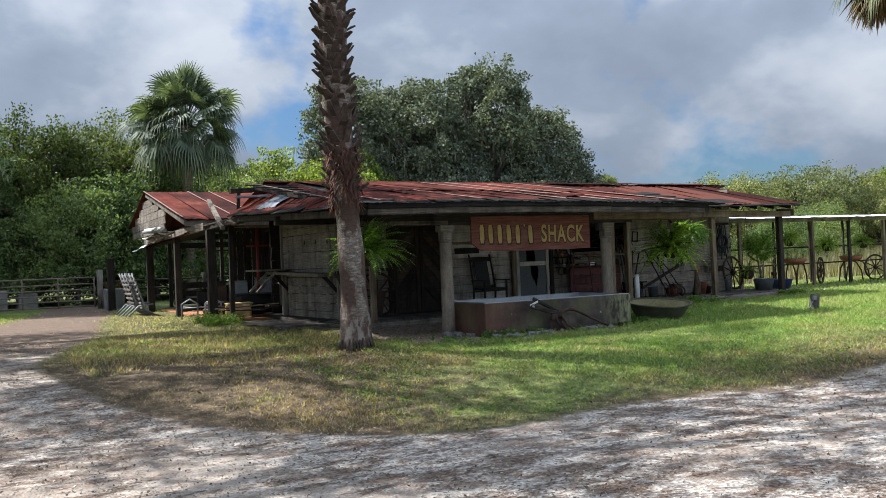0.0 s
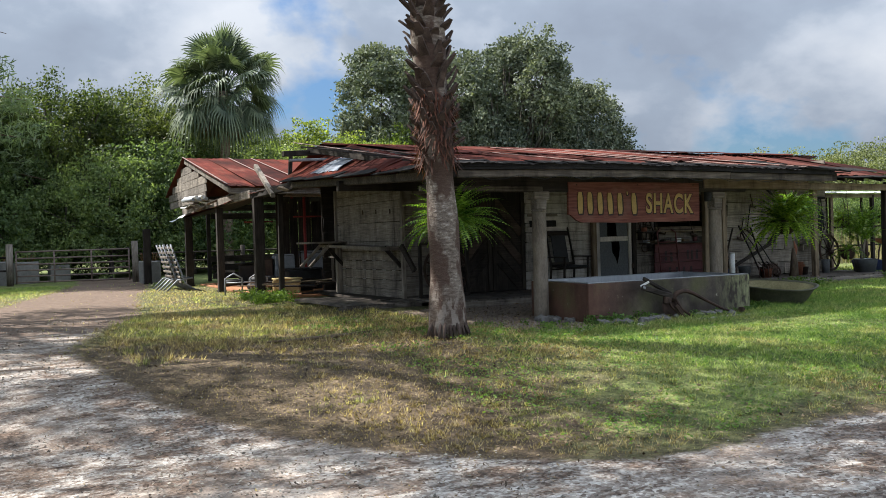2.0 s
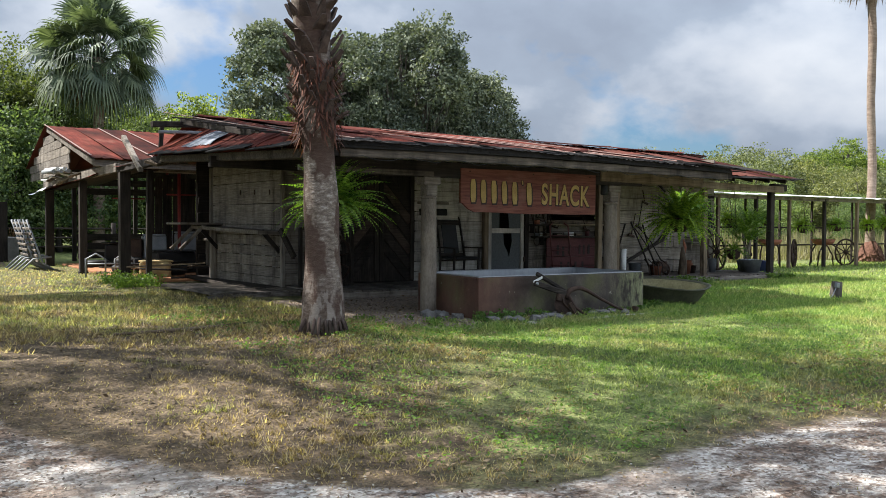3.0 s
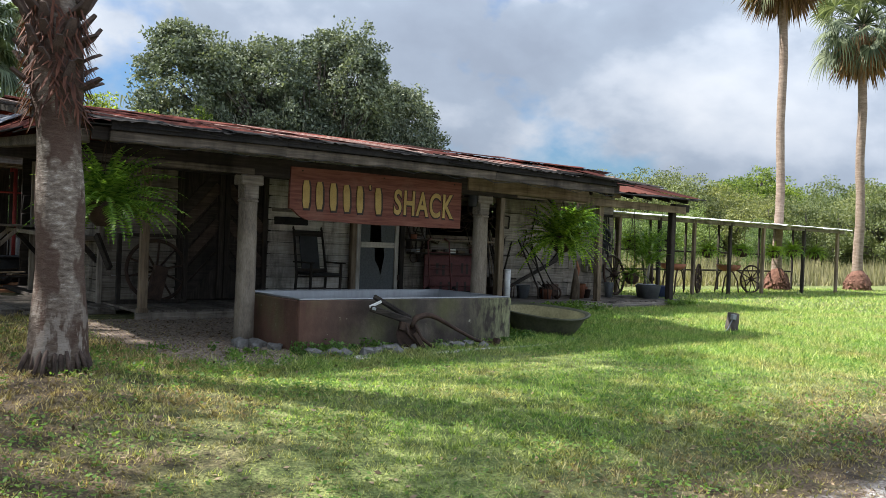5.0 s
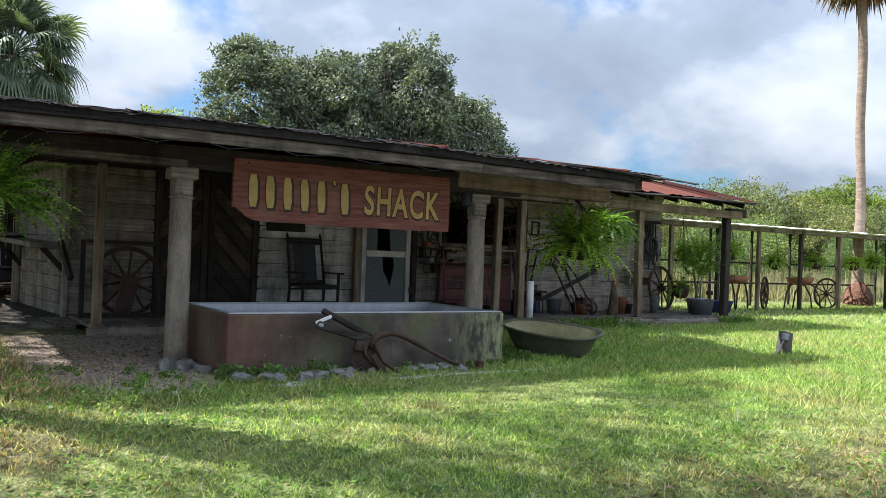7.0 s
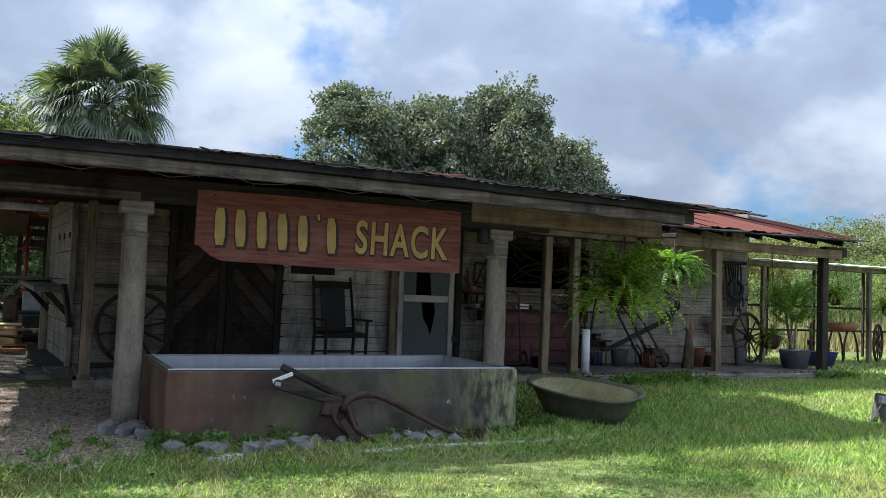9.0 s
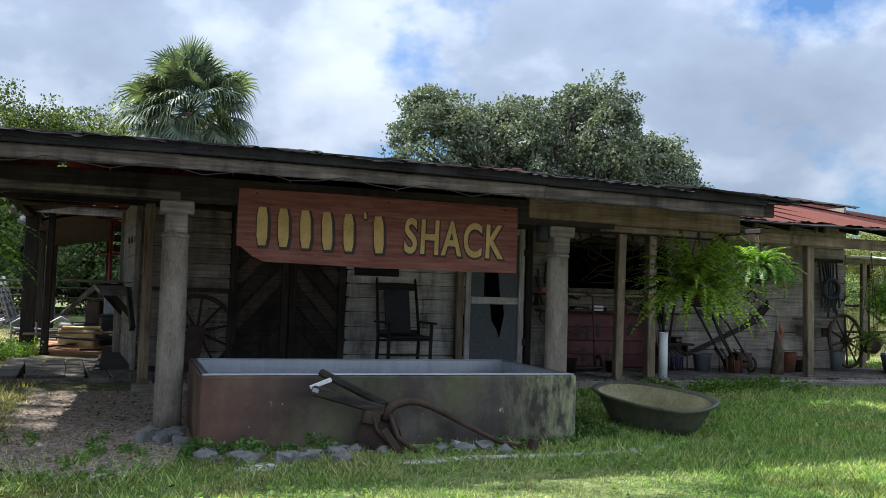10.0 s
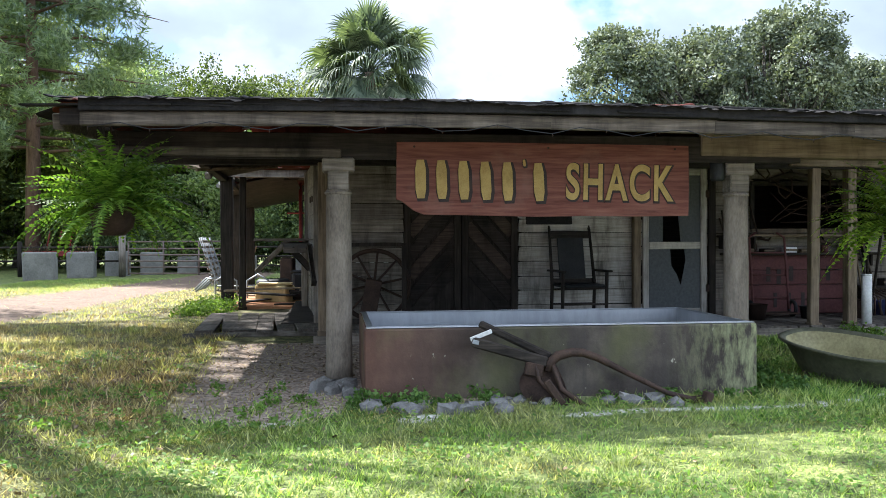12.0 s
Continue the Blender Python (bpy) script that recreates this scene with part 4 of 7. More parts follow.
post(-0.34, 3.56, 0.2, 2.15, 0.1, tan_z, "squared tan timber post standing on the deck edge")
post(5.5, 3.6, 0.2, 2.15, 0.11, tan_z, "squared tan timber post with nailed-up wire", lean=0.6)
post(5.98, 3.62, 0.2, 2.15, 0.12, tan_z, "squared tan timber post standing on the deck edge")
post(8.68, 3.68, 0.2, 2.18, 0.12, tan_z, "squared timber porch post with a white painted foot", lean=-0.5)
post(11.05, 3.72, 0.1, 2.2, 0.13, dark_z, "dark timber corner post of the porch")

# ---- open shed on the west side ----
P0, PA, PB = Vector((-2.36, 16.2)), Vector((-2.25, 12.4)), Vector((-2.08, 9.2))


def shed_post(p, top, w, lean=0.0):
    post(p.x, p.y, gz(p.x, p.y) - 0.03, top, w, dark_z, "rough timber post of the open shed, darkened for the shade there", "shed_post", lean)


shed_post(P0, 2.2, 0.2)
shed_post(PA, 2.25, 0.17)
shed_post(PB, 2.4, 0.2)
shed_post(Vector((-1.75, 8.6)), 2.35, 0.11, 0.5)
shed_post(Vector((-3.1, 19.6)), 1.9, 0.22)
shed_post(Vector((0.9, 12.4)), 2.7, 0.2)
shed_post(Vector((1.2, 16.2)), 3.3, 0.2)
shed = tagged(new("shed_roof"), "rusted red tin gable roof of the old open shed", "roof", kind="structure")
GX, GY, GZ, EY, EZ = -2.5, 16.0, 3.84, 10.3, 2.66
for k in range(10):
    a = GX + 0.66 * k
    j = 0.012 * (k % 2)
    if k % 3 != 1:
        bx("seam", (a + 0.01, (EY + GY) / 2, (EZ + GZ) / 2 + 0.04), (0.04, 5.7, 0.012), seam_glint, shed, (11.7, 0, random.uniform(-0.4, 0.4)), 0.003)
    sheet(shed, "tin_sheet", ((a, EY + random.uniform(-0.1, 0.1), EZ + j), (a + 0.69, EY + random.uniform(-0.1, 0.1), EZ + j), (a + 0.69, GY, GZ + j), (a, GY, GZ + j)), rust_tin)
    sheet(shed, "tin_sheet", ((a + 0.69, 19.4, 2.9 + j), (a, 19.4, 2.9 + j), (a, GY, GZ + j), (a + 0.69, GY, GZ + j)), rust_tin)
shed_wall = tagged(new("shed_gable"), "weathered horizontal siding in the shed's gable end", "wall", kind="structure")
for k in range(6):
    z = 2.5 + 0.22 * k
    y0 = EY + (z - EZ + 0.22) / (GZ - EZ) * (GY - EY) + 0.3
    y1 = 19.4 - (z - 2.9 + 0.22) / (GZ - 2.9) * 3.4 if z > 2.8 else 19.2
    if y1 - y0 > 0.3:
        y0 = max(y0, 13.2 if k < 3 else y0)
        plank("board", (GX + 0.1, (y0 + y1) / 2, z + 0.1), (0.03, y1 - y0, 0.21), wood_y, shed_wall, (0, 0, random.uniform(-0.3, 0.3)))
bx("tie_beam", (-2.3, 12.9, 2.36), (0.09, 7.2, 0.18), wood_y, shed_wall, (-0.8, 0, 2))
bx("rafter", (-2.42, 13.2, 3.16), (0.06, 5.8, 0.13), wood_y, shed_wall, (11.7, 0, 0))
bx("rafter", (-2.3, 14.6, 2.95), (0.07, 1.5, 0.1), wood_y, shed_wall, (52, 0, 0))
bx("top_plate", (0.8, 10.5, 2.56), (6.4, 0.1, 0.14), wood_x, shed_wall)
lean = tagged(new("lean_to_roof"), "collapsing lean-to roof with torn tin and hanging boards", "roof", kind="structure")
sheet(lean, "tin_sheet", ((-2.25, 9.3, 2.42), (-2.05, 6.6, 2.44), (-0.5, 6.6, 2.8), (-0.5, 9.3, 2.78)), rust_tin, ribs=5)
sheet(lean, "tin_sheet", ((-2.55, 16.8, 2.14), (-2.35, 10.6, 2.34), (-1.0, 10.6, 2.62), (-1.0, 16.8, 2.4)), rust_tin, ribs=5)
# dark sheets again, painting shade onto the lean-to's underside
for corners in (((-2.2, 9.3, 2.385), (-2.0, 6.6, 2.405), (-0.5, 6.6, 2.765), (-0.5, 9.3, 2.745)), ((-2.5, 16.8, 2.105), (-2.3, 10.6, 2.305), (-1.0, 10.6, 2.585), (-1.0, 16.8, 2.365))):
    sheet(lean, "sheathing", corners, dark_y, ribs=1, wave=0.003)
sheet(lean, "tin_sheet", ((-2.75, 17.0, 2.08), (-2.6, 15.4, 2.16), (-2.0, 15.4, 2.34), (-2.0, 17.0, 2.3)), bright_tin, ribs=2, wave=0.03)
bx("fallen_rafter", (-2.1, 8.5, 2.66), (0.09, 2.0, 0.1), wood_y, lean, (22, 0, -4))
bx("fallen_rafter", (-1.75, 7.6, 2.45), (0.22, 2.3, 0.05), tan_x, lean, (6, 18, -24))
bx("brace", (-1.85, 7.4, 2.76), (0.07, 0.07, 0.75), dark_z, lean, (4, 3, 0))
bx("ridge_stub", (-1.85, 6.4, 3.02), (0.9, 0.12, 0.1), dark_x, lean, (0, -4, 8))
bx("ridge_stub", (-1.8, 6.3, 2.88), (0.8, 0.1, 0.05), grey_metal, lean, (0, -3, 8))
bx("eave_beam", (-2.15, 10.2, 2.38), (0.13, 7.6, 0.14), dark_y, lean, (-0.4, 0, 1.5))
for k in range(9):
    plank("hanging_board", (-2.5 + 0.03 * k, 15.6 - 0.42 * k, 2.4 + 0.06 * math.sin(k)), (0.12, 0.7, 0.03), wood_y if k % 3 else white_paint, lean, (20 * math.sin(2.2 * k), 12, 10 + 6 * k))
shed_back = tagged(new("shed_rear_wall"), "slatted rear wall of the open shed, darkened for the shade", "wall", kind="structure")
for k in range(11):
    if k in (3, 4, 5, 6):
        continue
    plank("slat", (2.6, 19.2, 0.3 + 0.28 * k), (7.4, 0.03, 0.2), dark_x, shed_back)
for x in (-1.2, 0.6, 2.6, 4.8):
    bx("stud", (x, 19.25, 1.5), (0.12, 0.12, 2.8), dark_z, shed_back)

# ---- trees and palms ----


def leaf_cloud(centres, spread, per, size, stretch=1.0, droop=0.0):
    """Small leaf faces scattered round clump centres."""
    c = np.repeat(np.asarray(centres), per, axis=0)
    s = np.repeat(np.asarray(spread), per)
    n = len(c)
    d = rng.normal(size=(n, 3))
    d /= np.linalg.norm(d, axis=1, keepdims=True)
    p = c + np.clip(rng.normal(size=(n, 3)), -1.3, 1.3) * (s * 0.6)[:, None] * np.array([1, 1, 0.8])
    a = rng.normal(size=(n, 3)); a[:, 2] -= droop
    a /= np.linalg.norm(a, axis=1, keepdims=True)
    b = np.cross(a, rng.normal(size=(n, 3)))
    b /= np.linalg.norm(b, axis=1, keepdims=True)
    k = (size * rng.uniform(0.6, 1.35, n))[:, None]
    v = np.stack([p - a * k * stretch, p - b * k * 0.5, p + a * k * stretch, p + b * k * 0.5], 1).reshape(-1, 3)
    return v, np.arange(len(v)).reshape(-1, 4)


def crown_clumps(lobes, n, size):
    """Clump centres over the outside of a few crown lobes, (x, y, z, rx, ry, rz)."""
    lobes = np.asarray(lobes, float)
    vol = lobes[:, 3] * lobes[:, 4] * lobes[:, 5]
    pick = rng.choice(len(lobes), n, p=vol ** 0.7 / (vol ** 0.7).sum())
    d = rng.normal(size=(n, 3)); d /= np.linalg.norm(d, axis=1, keepdims=True)
    d[:, 2] = np.where(d[:, 2] < -0.55, -d[:, 2], d[:, 2])
    r = rng.uniform(0.55, 1.0, n) ** 0.5
    c = lobes[pick, :3] + d * lobes[pick, 3:] * r[:, None] + rng.normal(size=(n, 3)) * lobes[pick, 3:] * 0.12
    return c, size * rng.uniform(0.6, 1.3, n)


def tree(x, y, lobes, label, material, clumps, per, size, leaf_size, trunk_r=0.25, wood_mat=None, moss=0, name="tree"):
    """A broadleaf tree: tapered trunk, limbs into the lobes, a crown of leaf clumps with gaps."""
    z = gz(x, y)
    t = thing(name, label, "tree", "trees", at=(x, y, z - 0.05))
    wood_mat = wood_mat or bark
    low = min(l[2] - l[5] for l in lobes)
    fork = max(low * 0.8, 1.0)
    bm = bmesh.new()
    tube(bm, [(0, 0, 0), (0.05, 0.03, fork * 0.5), (0, 0.08, fork)], [trunk_r * 1.3, trunk_r, trunk_r * 0.8])
    for l in lobes:
        p = Vector(l[:3])
        mid = Vector((p.x * 0.45, p.y * 0.45, fork + (p.z - fork) * 0.55))
        tube(bm, [(0, 0.05, fork * 0.95), mid, p, p + Vector((0.1, 0.1, l[5] * 0.6))], [trunk_r * 0.6, trunk_r * 0.42, trunk_r * 0.25, 0.03], 7)
        for k in range(3):
            e = p + Vector((random.uniform(-1, 1) * l[3], random.uniform(-1, 1) * l[4], random.uniform(-0.3, 0.8) * l[5])) * 0.8
            tube(bm, [mid, (mid + e) / 2 + Vector((0, 0, 0.2)), e], [trunk_r * 0.3, trunk_r * 0.2, 0.02], 6)
    part("trunk", bm, wood_mat, t)
    c, s = crown_clumps(lobes, clumps, size)
    v, f = leaf_cloud(c, s, per, leaf_size, 2.0 if material is leaf_pine else 0.9)
    np_mesh("crown", v, f, material, t)
    if moss:
        low_c = c[np.argsort(c[:, 2])[: len(c) * 2 // 3]]
        base = low_c[rng.integers(0, len(low_c), moss)] + rng.normal(size=(moss, 3)) * size * 0.5
        ln = rng.uniform(0.4, 1.5, moss)
        w = rng.uniform(0.03, 0.09, moss)
        a = rng.uniform(0, np.pi, moss)
        o = np.stack([np.cos(a) * w, np.sin(a) * w, 0 * a], 1)
        tip = base + np.stack([rng.normal(size=moss) * 0.15, rng.normal(size=moss) * 0.15, -ln], 1)
        v = np.stack([base - o, base + o, tip], 1).reshape(-1, 3)
        np_mesh("hanging_moss", v, np.arange(len(v)).reshape(-1, 3), moss_grey, t)
    return t


def scaled_copy(ob, x, y, turn, s):
    c = copy_thing(ob, pose(x, y, gz(x, y) - 0.05, 0, 0, turn))
    c.scale = (s, s, s)
    return c


def bumpy(n, small, large, lobes):
    """The lobes with n smaller ones budding from their upper and outer sides."""
    out = list(lobes)
    for k in range(n):
        l = lobes[k % len(lobes)]
        d = Vector((random.gauss(0, 1), random.gauss(0, 1), random.gauss(0.35, 0.8))).normalized()
        r = random.uniform(small, large)
        out.append((l[0] + d.x * l[3] * 0.85, l[1] + d.y * l[4] * 0.85, l[2] + d.z * l[5] * 0.85, r, r, r * 0.8))
    return out


# mossy live oak far behind the roof
random.seed(77)
OAK = [(-13.0, 0, 13.2, 3.6, 4.5, 5.6), (-12.0, 1, 7.0, 5.5, 5, 5.0), (-5.2, 0, 14.0, 3.4, 5, 5.4), (1.6, -1, 15.4, 4.0, 5, 5.8), (-2.5, 0, 7, 7, 5, 5.0),
       (9.2, 1, 12.2, 4.2, 5, 4.8), (11.5, 0, 7.5, 4.2, 4, 4.5), (5, -1, 6, 7, 5, 4.5), (-9.0, 1, 10.5, 3.4, 4, 4.0), (-1.8, 1, 11.0, 4, 4, 4.0), (5.6, 1, 11.0, 4, 4, 4.2)]
tree(36.0, 62.5, bumpy(90, 0.7, 1.9, OAK), "tall grey-green live oak hung with grey moss", leaf_oak, 4200, 56, 0.8, 0.19, 0.42, moss=9000, name="live_oak").scale = (1, 1, 0.965)

# broadleaf thicket beyond the gate
thicket = tree(-5.2, 31.0, bumpy(30, 0.8, 1.5, [(0, 0, 5.0, 3.4, 3.2, 3.2), (-2.6, 0, 4.2, 2.8, 3, 3.0), (2.4, -0.5, 4.4, 2.8, 3, 3.0), (0.2, -1.6, 2.2, 4.6, 2.6, 2.4), (0, -2.2, 1.0, 4.8, 1.6, 1.2)]),
               "rounded yellow-green broadleaf tree at the edge of the yard", leaf_bright, 900, 85, 0.46, 0.075, 0.22, name="broadleaf_tree")
for x, y, turn, s in ((-1.0, 33.0, 60, 1.06), (-9.0, 36.0, 150, 1.15), (2.6, 37.0, 220, 0.95), (7.0, 41.0, 300, 0.9), (-14.0, 38.0, 20, 1.15), (-20.0, 37.0, 110, 1.2)):
    scaled_copy(thicket, x, y, turn, s)
dusky = tree(-3.6, 26.6, [(0, -0.6, 0.9, 3.2, 1.6, 1.0), (0, 0, 2.6, 2.6, 2.0, 2.2), (-1.6, 0.2, 1.9, 2.0, 1.6, 1.9), (1.7, 0.2, 2.2, 2.0, 1.6, 2.0)],
             "low dense green bush behind the farm gate", leaf_bush, 300, 75, 0.42, 0.07, 0.1, name="bush")
for x, y, turn, s in ((-7.0, 28.5, 80, 1.0), (-0.2, 27.8, 190, 1.15), (2.8, 29.5, 30, 1.2), (5.8, 30.5, 100, 1.1), (-10.5, 32.5, 140, 1.3), (-14.5, 34.5, 10, 1.5), (-18.5, 33.0, 250, 1.4), (16.0, 15.5, 20, 0.55), (20.5, 17.0, 160, 0.62), (25.5, 16.0, 290, 0.58), (31.0, 18.0, 75, 0.7), (36.5, 16.5, 200, 0.6)):
    scaled_copy(dusky, x, y, turn, s)
# greenery between the palm and the oak
middle = tree(14.0, 55.0, bumpy(20, 1.0, 1.8, [(0, 0, 6.2, 4.2, 4, 3.6), (-3.5, 0, 5, 4, 4, 3.4), (3.6, 0, 5.4, 4, 4, 3.6), (0, -1, 3, 6, 4, 3)]),
              "bushy green tree behind the shack", leaf_mid, 650, 70, 0.7, 0.13, 0.4, name="broadleaf_tree")
for x, y, turn, s in ((22.0, 60.0, 70, 1.05), (7.5, 52.0, 160, 0.9), (50.0, 66.0, 30, 0.8), (0.5, 50.0, 240, 0.85)):
    scaled_copy(middle, x, y, turn, s)

# scrub woods to the east
scrub = tree(62.0, 45.0, bumpy(22, 0.9, 1.7, [(0, 0, 4.2, 3.8, 4, 3.0), (-4.4, 0.5, 3.0, 3.0, 4, 2.4), (4.6, 0, 3.5, 3.0, 4, 2.6), (0, -1.5, 1.8, 6.5, 4, 2.0), (0, -2.5, 0.8, 7, 3, 1.2)]),
             "yellow-green scrub tree at the edge of the field", leaf_far, 640, 92, 0.62, 0.095, 0.3, name="scrub_tree")
random.seed(11)
for k in range(30):
    a = math.radians(33 + 2.4 * k)
    r = 66 + 14 * random.random() + (8 if k % 2 else 0)
    scaled_copy(scrub, -2 + r * math.sin(a), -6 + r * math.cos(a), random.uniform(0, 360), random.choice((0.85, 0.92, 1.0, 1.08)) * random.uniform(0.9, 1.1))
for x, y, s in ((-14, 62, 0.9), (-22, 58, 0.9), (-30, 60, 1.0), (-8, 66, 0.9)):
    scaled_copy(scrub, x, y, random.uniform(0, 360), s)
for x, y, s in ((100, 56, 1.2), (118, 50, 1.1), (128, 40, 1.2)):
    scaled_copy(middle, x, y, random.uniform(0, 360), s)


def fan(bm, base, way, length, wide, blades_n, fold=0.25, turn=0.0):
    """One fan-shaped palm leaf: pointed, drooping segments spreading from the stalk's end."""
    way = Vector(way).normalized()
    flat = way.cross(Vector((0, 0, 1))).normalized()
    rise = flat.cross(way).normalized()
    side = flat * math.cos(turn) + rise * math.sin(turn)
    up = side.cross(way).normalized()
    base = Vector(base)
    for k in range(blades_n):
        a = (k / (blades_n - 1) - 0.5) * wide
        d = (way * math.cos(a) + side * math.sin(a)).normalized()
        ln = length * (0.74 + 0.26 * math.cos(a * 0.8)) * random.uniform(0.86, 1.08)
        s = d.cross(up).normalized() * (length * 0.042)
        m = base + d * ln * 0.5 + up * 0.05 * length
        q = base + d * ln * 0.8 - Vector((0, 0, fold * length * 0.3))
        tip = base + d * ln - Vector((0, 0, fold * length * random.uniform(0.7, 1.4)))
        v0, v1, v2, v3, v4, v5 = (bm.verts.new(p) for p in (base, m + s, q + s * 0.5, tip, q - s * 0.5, m - s))
        bm.faces.new((v0, v1, v5)); bm.faces.new((v1, v2, v4, v5)); bm.faces.new((v2, v3, v4))


def fan_palm(x, y, height, radius, trunk_r, label, fronds=70, dead=26, lean=0.0, swell=1.5, name="palm_tree", skirt=0.5):
    z = gz(x, y)
    t = thing(name, label, "palm tree", "palms", at=(x, y, z - 0.05))
    bm = bmesh.new()
    n = 16
    tube(bm, [(lean * (k / n) ** 1.5, 0.03 * math.sin(k), height * k / n) for k in range(n + 1)],
         [trunk_r * (1.25 - 0.25 * min(1, k / 6) + 0.05 * (k % 2)) for k in range(n + 1)], 12)
    part("trunk", bm, palm_bark, t)
    if swell > 2:
        bm = bmesh.new()
        tube(bm, [(0, 0, z) for z in (0.0, 0.12, 0.3, 0.48, 0.62, 0.78)], [trunk_r * r for r in (2.3, 2.9, 3.0, 2.6, 1.9, 1.15)], 16)
        for k in range(120):
            a, z = random.uniform(0, 6.283), random.uniform(0.05, 0.6)
            r = trunk_r * (3.0 - 3.2 * max(0.0, z - 0.3))
            box(bm, (r * math.cos(a), r * math.sin(a), z), (0.05, 0.07, 0.09), (0, -25, math.degrees(a)), 0.0, 0.012)
        part("root_ball", bm, root_red, t, "bulbous red-brown root ball")
    top = Vector((lean, 0, height))
    bm = bmesh.new()
    for k in range(fronds):
        a = 2.399 * k
        u = (k + 0.5) / fronds
        e = math.radians(88 - 132 * u ** 0.9 + random.uniform(-8, 8))
        d = Vector((math.cos(a) * math.cos(e), math.sin(a) * math.cos(e), math.sin(e)))
        reach = radius * random.uniform(0.42, 0.74)
        stalk = top + d * reach - Vector((0, 0, 0.06 * radius * (1 - d.z)))
        tube(bm, [top, top + d * reach * 0.5 + Vector((0, 0, 0.05)), stalk], [0.03, 0.022, 0.015], 4)
        fan(bm, stalk, d + Vector((0, 0, -0.3 * u)), radius * random.uniform(0.36, 0.45), 4.2, 26, 0.08 + 0.75 * u * random.uniform(0.6, 1.2), random.uniform(-0.9, 0.9))
    part("crown", bm, leaf_palm, t)
    if dead:
        bm = bmesh.new()
        for k in range(dead):
            a = 2.399 * k + 0.4
            e = math.radians(random.uniform(-50, -84))
            d = Vector((math.cos(a) * math.cos(e), math.sin(a) * math.cos(e), math.sin(e)))
            fan(bm, top + d * radius * 0.25, d, radius * skirt * random.uniform(0.8, 1.1), 1.4, 7, 0.1)
        part("dead_skirt", bm, leaf_dead, t)
    return t


fan_palm(1.1, 27.0, 7.7, 2.75, 0.2, "cabbage palm with a full round grey-green crown", 84, 30)
fan_palm(22.4, 7.8, 11.2, 1.9, 0.135, "tall slender fan palm with a swollen reddish foot", 60, 60, lean=-0.35, swell=3.0, skirt=0.9)
fan_palm(26.8, 7.2, 9.6, 2.0, 0.15, "tall fan palm with a brown skirt of dead fronds", 60, 60, lean=-0.4, swell=3.0, skirt=0.8)
fan_palm(66.0, 78.0, 9.5, 2.6, 0.3, "small far cabbage palm above the roofline", 50, 10)


